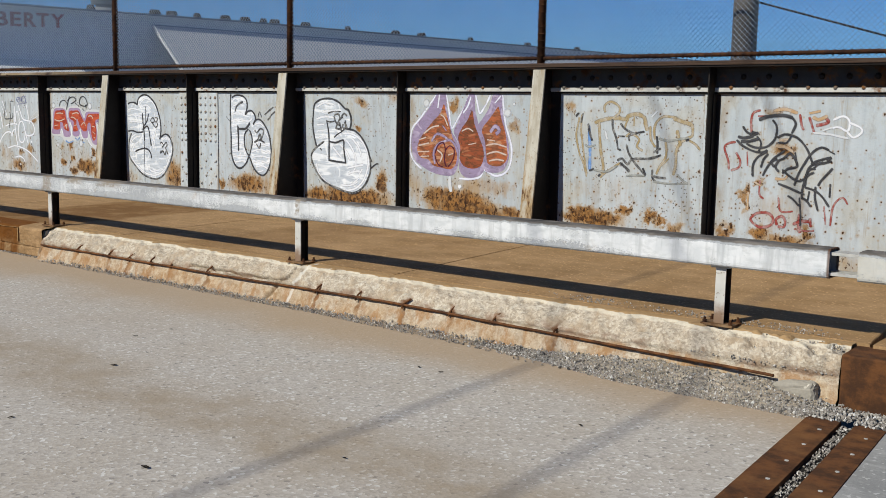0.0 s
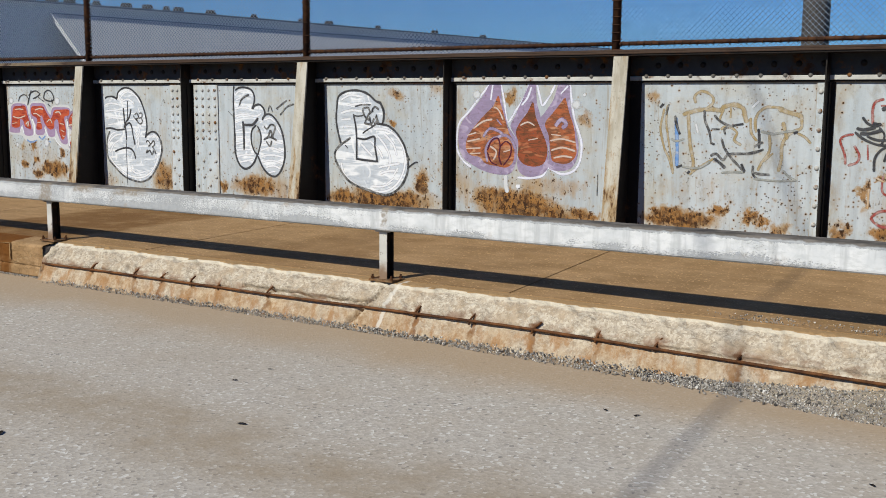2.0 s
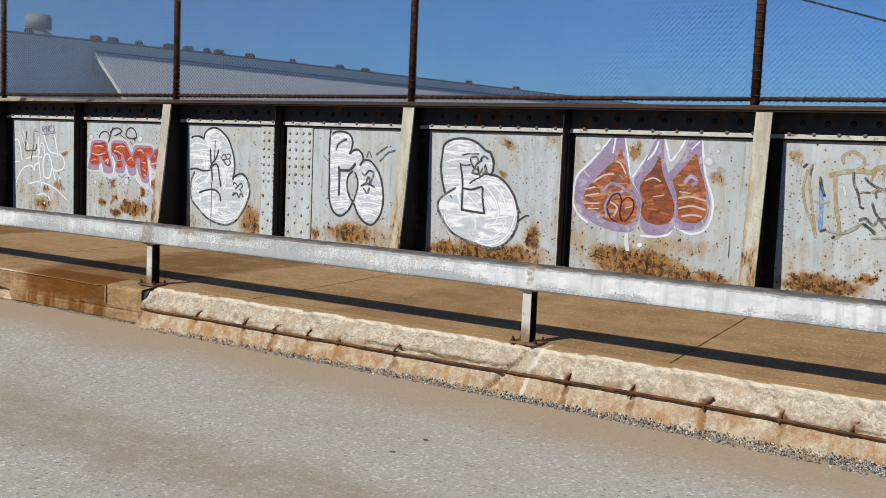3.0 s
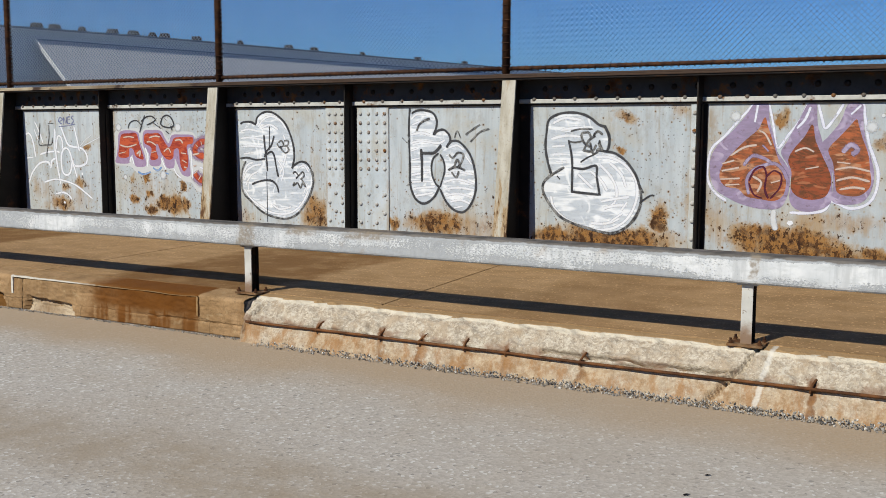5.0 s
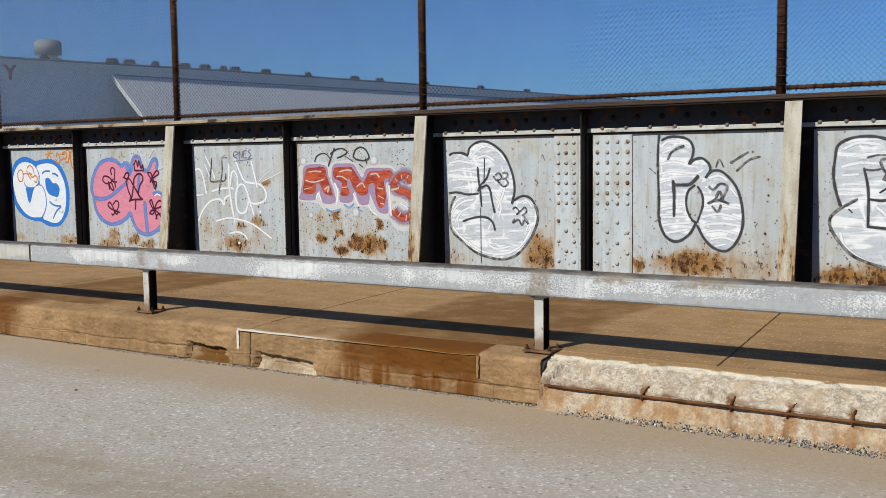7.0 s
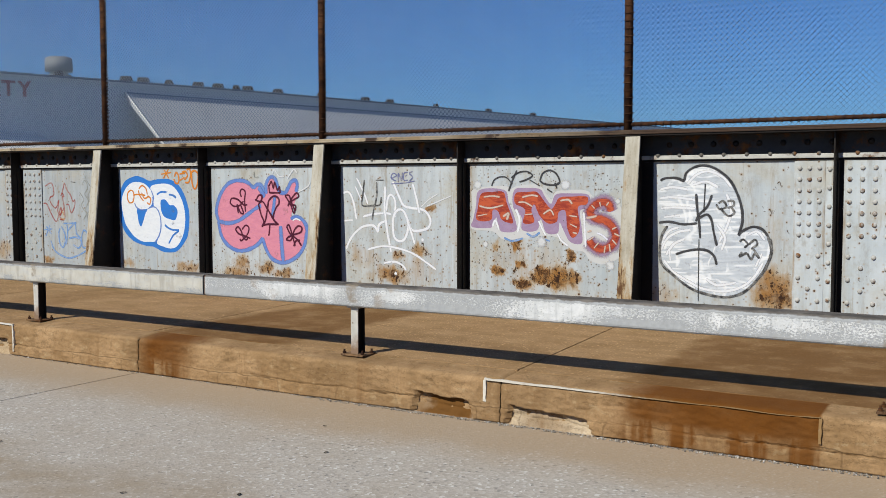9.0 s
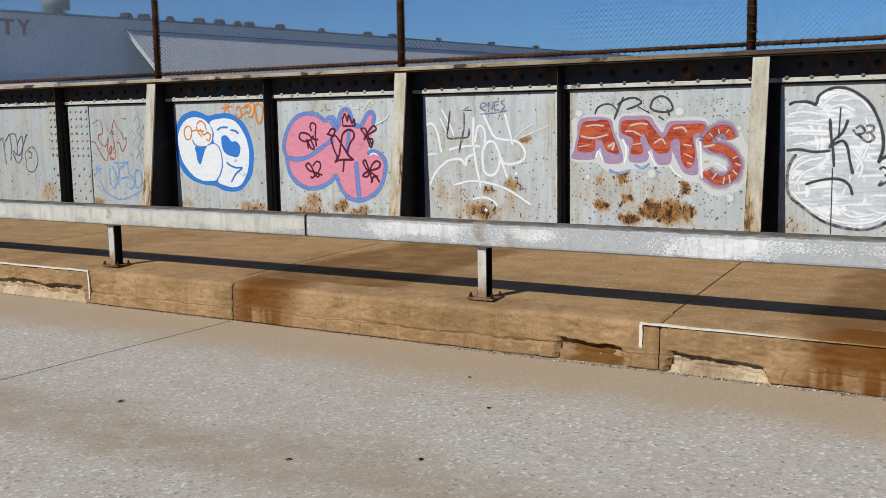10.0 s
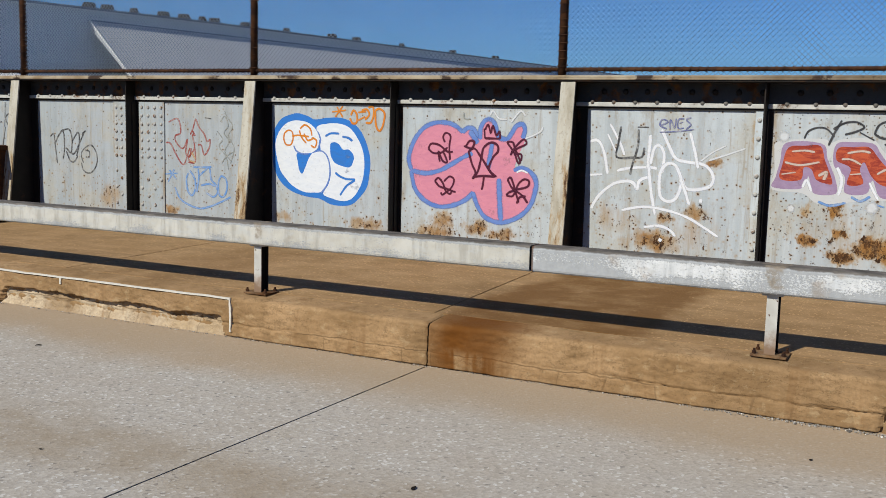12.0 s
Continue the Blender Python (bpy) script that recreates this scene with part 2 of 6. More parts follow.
def make_web(name, seed, rust_beds, specks=0.0, tone=1.0):
    """White-painted steel plate, streaked and pitted. rust_beds: (x, z, half width, half height, strength) where it has rusted through."""
    k = Mat(name, 0.62)
    p = k.t.nodes.new("ShaderNodeVectorMath")
    k.put(p.inputs[0], k.pos)
    p.inputs[1].default_value = (seed * 7.3, seed * 3.1, seed * 1.7)
    v = p.outputs[0]
    streak = k.noise(5.0, 4, 0.6, k.scaled(2.2, 1, 0.16, v))
    c = k.mix(k.step(streak, 0.35, 0.7), tuple(tone * v for v in (0.565, 0.61, 0.635)), tuple(tone * v for v in (0.46, 0.5, 0.52)))
    c = k.mix(k.math("MULTIPLY", k.step(k.noise(1.6, 4, 0.6, v), 0.45, 0.75), 0.45), c, (0.37, 0.44, 0.48))
    c = k.mix(k.math("MULTIPLY", k.step(k.noise(2.6, 5, 0.65, v), 0.47, 0.66), 0.5), c, (0.455, 0.42, 0.335))
    grime = k.noise(11, 6, 0.72, k.scaled(1.0, 1.0, 0.45, v))
    c = k.mix(k.math("MULTIPLY", k.step(grime, 0.48, 0.72), 0.55), c, (0.31, 0.28, 0.225))
    run = k.noise(16, 5, 0.65, k.scaled(1.5, 1.0, 0.09, v))
    c = k.mix(k.math("MULTIPLY", k.step(run, 0.56, 0.7), 0.45), c, (0.3, 0.23, 0.14))
    # dirt that gathers along the upright edges of each plate
    gen = k.t.nodes.new("ShaderNodeTexCoord").outputs["Generated"]
    side = k.math("ABSOLUTE", k.math("SUBTRACT", k.axis(0, gen), 0.5))
    side = k.math("MULTIPLY", k.step(side, 0.41, 0.47), k.step(k.noise(6, 5, 0.65, k.scaled(1, 1, 0.35, v)), 0.42, 0.65))
    c = k.mix(k.math("MULTIPLY", side, 0.7), c, (0.3, 0.2, 0.1))
    wob = k.math("MULTIPLY", k.math("SUBTRACT", k.noise(8, 5, 0.65, v), 0.5), 0.3)
    wob2 = k.math("MULTIPLY", k.math("SUBTRACT", k.noise(9, 5, 0.65, k.scaled(1, 1, 0.8, v)), 0.5), 0.22)
    x, z = k.math("ADD", k.axis(0), wob), k.math("ADD", k.axis(2), wob2)
    bed = k.step(z, 0.42, 0.62, 0.5, 0.0)
    for bx, bz, rx, rz, s in rust_beds:
        dx = k.math("MULTIPLY", k.math("SUBTRACT", x, bx), 1 / (rx * 1.25))
        dz = k.math("MULTIPLY", k.math("SUBTRACT", z, bz), 1 / (rz * 1.3))
        d = k.math("SQRT", k.math("ADD", k.math("MULTIPLY", dx, dx), k.math("MULTIPLY", dz, dz)))
        bed = k.math("MAXIMUM", bed, k.step(d, 0.25, 1.35, s, 0.0))
    # ochre wash round the beds and running down from them, orange crust, then fine dark pits
    halo = k.step(k.math("ADD", bed, k.math("MULTIPLY", k.math("SUBTRACT", k.noise(7, 6, 0.7, k.scaled(1.4, 1, 0.16, v)), 0.5), 1.1)), 0.16, 0.85)
    c = k.mix(k.math("MULTIPLY", halo, 0.8), c, k.mix(k.noise(5, 3), (0.42, 0.29, 0.13), (0.33, 0.175, 0.05)))
    core = k.step(k.math("ADD", bed, k.math("MULTIPLY", k.math("SUBTRACT", k.noise(13, 7, 0.72, k.scaled(1, 1, 0.7, v)), 0.5), 1.3)), 0.52, 1.05)
    c = k.mix(k.math("MULTIPLY", core, 0.92), c, k.mix(k.step(k.noise(15, 6, 0.72, v), 0.44, 0.62), (0.3, 0.135, 0.03), (0.085, 0.037, 0.013)))
    pit = k.noise(21, 7, 0.7, k.scaled(1, 1, 0.75, v))
    mask = k.step(k.math("ADD", k.math("MULTIPLY", bed, 0.15), pit), 0.655, 0.71)
    # round blisters, thicker towards the deck, each in a thin brown ring
    low = k.step(k.axis(2), 0.6, 1.9, 0.1 + specks * 8, -0.06 + specks * 8)
    for scale, size in ((8.0, 0.085), (15.0, 0.12), (27.0, 0.17)):
        wavy = k.math("ADD", k.cells(scale, v), k.math("MULTIPLY", k.math("SUBTRACT", k.noise(50, 3, 0.6, v), 0.5), 0.16))
        pick = k.math("ADD", k.axis(0, k.cells(scale, v, "Color")), low)
        pick = k.math("ADD", pick, k.math("MULTIPLY", bed, 0.25))
        chosen = k.step(pick, 0.8, 0.93)
        c = k.mix(k.math("MULTIPLY", k.math("MULTIPLY", chosen, k.step(wavy, size * 0.8, size * 2.6, 1.0, 0.0)), 0.5), c, (0.36, 0.22, 0.09))
        mask = k.math("MAXIMUM", mask, k.math("MULTIPLY", chosen, k.step(wavy, size * 0.75, size * 1.15, 1.0, 0.0)))
    # pinhead pits, scattered in drifts
    drift = k.math("MULTIPLY", k.step(k.noise(2.3, 4, 0.6, v), 0.42, 0.62), k.step(k.axis(1, k.cells(34, v, "Color")), 0.74, 0.8))
    mask = k.math("MAXIMUM", mask, k.math("MULTIPLY", drift, k.step(k.cells(34, v), 0.14, 0.26, 0.9, 0.0)))
    shade = k.mix(k.step(k.noise(13, 5, 0.7, v), 0.4, 0.62), (0.04, 0.02, 0.011), (0.1, 0.045, 0.017))
    shade = k.mix(k.math("MULTIPLY", k.step(k.noise(9, 5, 0.65, v), 0.54, 0.68), 0.7), shade, (0.2, 0.09, 0.028))
    c = k.mix(mask, c, shade)
    return k.color(c).rough(k.step(mask, 0, 1, 0.55, 0.9)).bump(k.math("ADD", k.noise(45, 3), mask), 0.003, 0.5).m


def steel_paint(name, paint, rust_lo=0.55, rust_hi=0.68, scale=4.0):
    k = Mat(name, 0.65)
    c = k.mix(k.step(k.noise(7, 4), 0.3, 0.75), paint, tuple(0.72 * v for v in paint))
    c = k.mix(k.math("MULTIPLY", k.step(k.noise(40, 3), 0.5, 0.8), 0.4), c, tuple(0.5 * v for v in paint))
    m = k.step(k.noise(scale, 6, 0.68), rust_lo, rust_hi)
    c = k.mix(m, c, rust_color(k))
    return k.color(c).rough(k.step(m, 0, 1, 0.6, 0.9)).bump(k.math("ADD", k.noise(50, 3), m), 0.003, 0.5).m


def rusty(name, dark=0.5):
    k = Mat(name, 0.88)
    c = k.mix(k.step(k.noise(14, 5), 0.35, 0.7), RUST_DARK, RUST)
    c = k.mix(k.math("MULTIPLY", k.step(k.noise(5, 5), 0.52, 0.75), 0.7 * (1 - dark)), c, RUST_ORANGE)
    return k.color(c).bump(k.noise(80, 3), 0.002, 0.6).m


def make_rail(name, peel, white, dull):
    k = Mat(name, 0.5)
    metal = k.mix(k.noise(30, 4), (0.26, 0.27, 0.28), (0.47, 0.49, 0.5))
    top = k.mix(k.step(k.noise(9, 4), 0.3, 0.7), white, dull)
    top = k.mix(k.math("MULTIPLY", k.step(k.noise(6, 5, 0.6, k.scaled(2.5, 1, 0.3)), 0.48, 0.66), 0.55), top, tuple(0.62 * v for v in dull))
    top = k.mix(k.math("MULTIPLY", k.step(k.noise(17, 6, 0.72, k.scaled(0.5, 1, 1.3)), 0.47, 0.63), 0.5), top, (0.5, 0.52, 0.52))
    flake = k.noise(82, 6, 0.75, k.scaled(0.75, 1, 1.2))
    zone = k.math("ADD", k.noise(1.3, 4), k.step(k.axis(0), -7.5, -5.0, 0.0, -0.22))
    # paint is gone along the upper arris and thin along the lowest part
    z = k.math("ADD", k.axis(2), k.math("MULTIPLY", k.math("SUBTRACT", k.noise(14, 4, 0.65), 0.5), 0.03))
    edge = k.math("ADD", k.step(z, 0.834, 0.862, 0.0, 0.45), k.math("MULTIPLY", k.step(z, 0.72, 0.79, 0.24, 0.0), k.step(k.noise(2.2, 5, 0.65), 0.35, 0.65)))
    m = k.step(k.math("ADD", k.math("ADD", k.math("MULTIPLY", flake, 0.85), k.math("MULTIPLY", zone, 0.6)), edge), 0.74 - peel, 0.8 - peel)
    c = k.mix(k.math("MULTIPLY", m, 0.9), top, metal)
    c = k.mix(k.math("MULTIPLY", k.step(k.noise(4, 5), 0.62, 0.72), 0.5), c, (0.34, 0.26, 0.18))
    c = k.mix(k.math("MULTIPLY", k.step(z, 0.852, 0.864), 0.95), c, k.mix(k.step(k.noise(7, 5), 0.35, 0.65), (0.075, 0.066, 0.056), (0.17, 0.15, 0.13)))
    # brown-grey scuffs where the paint has been rubbed away
    x = k.math("ADD", k.axis(0), k.math("MULTIPLY", k.math("SUBTRACT", k.noise(9, 4), 0.5), 0.3))
    for sx, w, z0 in ((-9.84, 0.07, 0.69), (-8.72, 0.2, 0.8), (-9.3, 0.12, 0.8), (-6.0, 0.05, 0.72), (-13.66, 0.06, 0.72), (-17.45, 0.05, 0.74)):
        f = k.math("MULTIPLY", k.step(k.math("ABSOLUTE", k.math("SUBTRACT", x, sx)), w * 0.5, w * 1.2, 1.0, 0.0), k.step(k.axis(2), z0, z0 + 0.03))
        c = k.mix(k.math("MULTIPLY", f, k.step(k.noise(30, 4), 0.35, 0.6, 0.25, 0.8)), c, (0.27, 0.22, 0.16))
    for sx, w in ((-15.2, 0.016), (-1.6, 0.02)):
        f = k.step(k.math("ABSOLUTE", k.math("SUBTRACT", k.axis(0), sx)), w * 0.4, w, 0.8, 0.0)
        c = k.mix(f, c, RUST)
    return k.color(c).rough(0.8).bump(k.math("SUBTRACT", 1.0, m), 0.002, 0.6).m


def plain(name, c, rough=0.8, var=0.15, scale=12.0, metal=0.0):
    k = Mat(name, rough, metal)
    return k.color(k.mix(k.noise(scale, 4), tuple(v * (1 - var) for v in c), tuple(min(1, v * (1 + var)) for v in c))).bump(k.noise(60, 2), 0.001, 0.3).m


def wear(k, loss):
    """Soft overspray at the edge of a stroke, and flakes gone from the middle."""
    uv = k.t.nodes.new("ShaderNodeUVMap").outputs[0]
    e = k.math("SUBTRACT", 1.0, k.math("ABSOLUTE", k.math("SUBTRACT", k.math("MULTIPLY", k.axis(0, uv), 2.0), 1.0)))
    rim = k.step(k.math("ADD", e, k.math("MULTIPLY", k.math("SUBTRACT", k.noise(60, 4, 0.7), 0.5), 0.5)), 0.0, 0.65)
    gone = k.math("MAXIMUM", k.step(k.noise(30, 5, 0.72), 0.64, 0.72), k.step(k.noise(6.5, 5, 0.7), 0.62, 0.74))
    k.put(k.b.inputs["Alpha"], k.math("MULTIPLY", rim, k.math("SUBTRACT", 1.0, k.math("MULTIPLY", gone, loss))))


def spray(name, c, second=None, streak=0.35, speck=0.0, loss=0.45, brush=None):
    """Sprayed or rolled paint: uneven cover, a second colour where it is thin."""
    k = Mat(name, 0.6)
    second = second or tuple(0.78 * v for v in c)
    s = k.noise(7.0, 6, 0.7, k.scaled(0.8, 1, 2.4), 1.5)
    col = k.mix(k.step(s, 0.5 - streak / 2, 0.5 + streak / 2), c, second)
    col = k.mix(k.math("MULTIPLY", k.step(k.noise(26, 4), 0.58, 0.7), speck), col, RUST)
    if brush:
        # separate passes of the roller or can, lighter or darker than the coat under them
        for shade, vec, hi in brush:
            stroke = k.noise(9.0, 1.5, 0.5, k.scaled(*vec), 1.4)
            col = k.mix(k.math("MULTIPLY", k.step(stroke, hi - 0.02, hi + 0.1), 0.7), col, shade)
    wear(k, loss)
    return k.color(col).bump(k.noise(40, 3), 0.0015, 0.4).m


ROAD = make_road()
WALKWAY = concrete("brown_washed_concrete", (0.325, 0.198, 0.09), (0.43, 0.275, 0.138), ((-15.9, -14.5, 0.8), (-11.6, -9.9, 0.8), (-19.2, -18.4, 0.25), (-7.9, -6.9, 0.25)))
KERB = concrete("kerb_concrete", (0.3, 0.183, 0.085), (0.45, 0.29, 0.15), ((-15.9, -15.3, 0.97), (-11.45, -10.24, 0.97)), 0.9, crisp=True)
BROKEN = make_broken()
SPALL = concrete("spalled_brown_concrete", (0.45, 0.33, 0.2), (0.66, 0.55, 0.4), ((-13.1, -12.62, 1.3), (-12.1, -11.9, 0.4), (-19.6, -19.3, 0.4), (-18.6, -18.4, 0.4)), 0.9, 0.5)
RUST_BEDS = {
    4: ((-2.88, 1.36, 0.09, 0.06, 0.9), (-2.96, 1.68, 0.13, 0.04, 0.6), (-3.03, 0.62, 0.1, 0.07, 1), (-3.08, 1.04, 0.06, 0.04, 0.9), (-3.19, 0.92, 0.03, 0.13, 0.8), (-2.65, 0.65, 0.06, 0.08, 0.9), (-3.37, 0.62, 0.07, 0.1, 0.8), (-2.8, 0.56, 0.2, 0.06, 0.9), (-2.88, 0.83, 0.34, 0.19, 0.4)),
    5: ((-4.73, 0.62, 0.36, 0.1, 1.15), (-4.38, 0.72, 0.08, 0.06, 1.1), (-4.1, 0.68, 0.08, 0.06, 1.1), (-4.0, 0.64, 0.06, 0.05, 1.1), (-4.93, 0.66, 0.08, 0.06, 1), (-5.02, 1.7, 0.09, 0.06, 0.7), (-4.56, 0.89, 0.45, 0.16, 0.35), (-3.84, 0.58, 0.09, 0.07, 0.9)),
    6: ((-6.33, 0.66, 0.4, 0.16, 1.15), (-6.66, 0.69, 0.22, 0.13, 1), (-5.93, 0.58, 0.22, 0.1, 1), (-6.43, 1.67, 0.08, 0.1, 0.9), (-5.64, 0.59, 0.15, 0.06, 1), (-6.92, 0.8, 0.17, 0.22, 0.55), (-6.02, 0.85, 0.44, 0.11, 0.6), (-5.65, 1.5, 0.07, 0.09, 0.7), (-6.96, 1.24, 0.05, 0.62, 0.4)),
    7: ((-7.91, 0.62, 0.6, 0.12, 1.15), (-7.46, 0.82, 0.1, 0.13, 1), (-8.48, 0.63, 0.19, 0.09, 1), (-7.77, 1.71, 0.11, 0.07, 0.85), (-7.82, 1.42, 0.06, 0.03, 1), (-7.3, 1.77, 0.09, 0.09, 0.6), (-7.18, 1.03, 0.05, 0.37, 0.5)),
    8: ((-9.71, 0.67, 0.37, 0.12, 1), (-9.25, 0.62, 0.35, 0.21, 0.62), (-10.22, 0.63, 0.07, 0.07, 1), (-9.36, 0.82, 0.48, 0.2, 0.4)),
    9: ((-11.22, 0.72, 0.19, 0.17, 1), (-11.17, 0.62, 0.23, 0.1, 1), (-12.23, 0.61, 0.15, 0.12, 0.6), (-11.21, 1.28, 0.11, 0.46, 0.3)),
    10: ((-13.41, 0.74, 0.14, 0.09, 1.1), (-13.24, 0.71, 0.15, 0.12, 1.1), (-13.66, 0.83, 0.07, 0.05, 1), (-13.68, 1.02, 0.05, 0.08, 1), (-13.88, 0.76, 0.08, 0.06, 1), (-13.61, 0.64, 0.12, 0.07, 1), (-13.11, 0.94, 0.06, 0.06, 0.9), (-13.07, 0.72, 0.09, 0.09, 0.9), (-13.93, 1.01, 0.05, 0.06, 0.8), (-13.58, 0.83, 0.48, 0.28, 0.42)),
    11: ((-14.82, 0.93, 0.12, 0.08, 1), (-14.67, 1.36, 0.07, 0.05, 1), (-15.09, 0.87, 0.08, 0.06, 0.9), (-15.17, 0.66, 0.27, 0.1, 1), (-15.54, 0.84, 0.19, 0.14, 0.6), (-14.84, 0.73, 0.31, 0.2, 0.55), (-14.34, 1.71, 0.03, 0.42, 0.6), (-14.73, 1.49, 0.27, 0.23, 0.3)),
    12: ((-17.29, 0.7, 0.14, 0.08, 1), (-17.36, 0.6, 0.21, 0.07, 1), (-16.93, 0.65, 0.15, 0.08, 1), (-16.67, 0.61, 0.13, 0.06, 1), (-17.49, 0.61, 0.1, 0.07, 0.9), (-17.04, 0.64, 0.59, 0.14, 0.4)),
    13: ((-18.28, 0.61, 0.14, 0.07, 0.9), (-18.11, 0.6, 0.18, 0.07, 0.9), (-19.21, 0.62, 0.12, 0.06, 0.7), (-18.02, 0.82, 0.06, 0.2, 0.35)),
}
SPECKS = {4: 0.01, 5: 0.012, 6: 0.012, 10: 0.012, 11: 0.014, 12: 0.004}
TONE = {6: 0.86, 7: 0.9, 13: 0.84}
EASE = {9: 0.9, 11: 0.82, 12: 0.8, 13: 0.8}  # plates rusted less deeply
WEB = {i: make_web("white_plate", i, [(*bed[:4], bed[4] * EASE.get(i, 1.0)) for bed in beds], SPECKS.get(i, 0.0), TONE.get(i, 0.92)) for i, beds in RUST_BEDS.items()}
WEB_PLAIN = make_web("white_plate_clean", 2, (), -0.004)
WEB_DULL = make_web("dull_white_plate", 3, ((-20.77, 0.6, 0.1, 0.06, 0.8), (-21.74, 0.7, 0.15, 0.14, 0.6)), 0.002, 0.74)
# dark rusty steel, taken near black so that shaded sides look black too
STIFF = steel_paint("dark_steel_and_shade", (0.022, 0.018, 0.015), 0.54, 0.78)
k = Mat("weathered_flange", 0.7)
cream = k.mix(k.step(k.noise(5, 5), 0.35, 0.65), (0.46, 0.39, 0.28), (0.3, 0.22, 0.13))
worn = k.step(k.math("ADD", k.axis(0), k.math("MULTIPLY", k.noise(1.2, 4), 5.0)), -13.5, -9.0)
worn = k.math("MAXIMUM", worn, k.step(k.noise(3.0, 6, 0.68), 0.53, 0.6))
FLANGE = k.color(k.mix(worn, cream, k.mix(k.noise(30, 4), RUST_DARK, (0.09, 0.06, 0.04)))).bump(k.noise(50, 3), 0.003, 0.5).m
# dark grey that puts the top flange's shade into the angle's colour
ANGLE = steel_paint("shaded_grey_angle", (0.06, 0.06, 0.062), 0.5, 0.66, 6.0)
# upper-row rivets: the shade they sit in is part of this near-black colour
RIVET_DARK = steel_paint("shaded_rusty_rivet", (0.025, 0.02, 0.018), 0.6, 0.7, 9.0)
LIP = steel_paint("white_angle_lip", (0.6, 0.59, 0.55), 0.56, 0.68, 5.0)
k = Mat("white_bracket_paint", 0.65)
bc = k.mix(k.step(k.noise(6, 5, 0.6, k.scaled(2, 1, 0.4)), 0.35, 0.7), (0.54, 0.51, 0.43), (0.36, 0.32, 0.24))
bc = k.mix(k.math("MULTIPLY", k.step(k.noise(40, 3), 0.55, 0.75), 0.5), bc, (0.22, 0.18, 0.13))
low = k.math("ADD", k.math("ADD", k.noise(10, 6, 0.68, k.scaled(1.4, 1, 0.28)), k.step(k.axis(2), 0.55, 1.45, 0.15, -0.02)), k.step(k.math("ABSOLUTE", k.math("ADD", k.axis(0), 5.275)), 0.3, 0.5, 0.05, 0.0))
bc = k.mix(k.step(low, 0.55, 0.68, 0.0, 0.75), bc, (0.34, 0.21, 0.08))
bm_rust = k.step(k.math("ADD", low, k.math("MULTIPLY", k.math("SUBTRACT", k.noise(30, 4, 0.65, k.scaled(1, 1, 0.5)), 0.5), 0.3)), 0.66, 0.75)
bc = k.mix(bm_rust, bc, k.mix(k.noise(18, 4), (0.05, 0.025, 0.012), (0.17, 0.08, 0.03)))
BRACKET = k.color(bc).bump(k.math("ADD", k.noise(50, 3), bm_rust), 0.003, 0.5).m
RIVET = steel_paint("painted_rivet", (0.52, 0.51, 0.48), 0.5, 0.66, 9.0)
RIVET_DULL = steel_paint("dull_rivet", (0.16, 0.15, 0.135), 0.5, 0.66, 9.0)
RUSTY = rusty("rusted_steel", 0.75)
k = Mat("orange_brown_bar", 0.88)
REBAR = k.color(k.mix(k.step(k.noise(9, 6, 0.65), 0.35, 0.65), (0.065, 0.028, 0.013), (0.19, 0.078, 0.028))).bump(k.noise(60, 3), 0.002, 0.6).m
k = Mat("brown_rust_plate", 0.88)
pl = k.mix(k.step(k.noise(9, 6, 0.65), 0.35, 0.65), (0.06, 0.028, 0.014), (0.15, 0.062, 0.022))
RUST_PLATE = k.color(k.mix(k.math("MULTIPLY", k.step(k.noise(2.5, 5), 0.5, 0.7), 0.6), pl, (0.22, 0.1, 0.035))).bump(k.noise(70, 4), 0.003, 0.6).m
RAIL = make_rail("peeling_rail_paint", 0.02, (0.77, 0.78, 0.78), (0.62, 0.64, 0.65))
RAIL_CREAM = make_rail("cream_rail_paint", -0.07, (0.6, 0.585, 0.53), (0.5, 0.48, 0.42))
GALV = steel_paint("galvanised_post", (0.55, 0.54, 0.5), 0.58, 0.7, 7.0)
k = Mat("rusty_foot_post", 0.6)
pc = k.mix(k.step(k.noise(7, 4), 0.3, 0.75), (0.6, 0.59, 0.55), (0.46, 0.45, 0.41))
foot = k.math("ADD", k.axis(2), k.math("MULTIPLY", k.math("SUBTRACT", k.noise(16, 5, 0.65), 0.5), 0.16))
pc = k.mix(k.step(foot, 0.37, 0.5, 0.85, 0.0), pc, (0.2, 0.1, 0.04))
pc = k.mix(k.step(k.noise(22, 5, 0.7), 0.62, 0.7), pc, RUST)
POST = k.color(pc).bump(k.noise(50, 3), 0.002, 0.5).m
FOOT = steel_paint("rusty_base_plate", (0.27, 0.17, 0.09), 0.4, 0.6, 6.0)
WIRE = plain("weathered_wire", (0.2, 0.25, 0.32), 0.55, 0.3, 3.0)
DARK = plain("dark_hollow", (0.02, 0.018, 0.016), 0.9)
GROUND = concrete("dry_ground", (0.2, 0.19, 0.15), (0.27, 0.25, 0.19))
POLE = plain("grey_wood_pole", (0.15, 0.135, 0.12), 0.85, 0.35, 20)
CABLE = plain("black_cable", (0.02, 0.02, 0.02), 0.7)


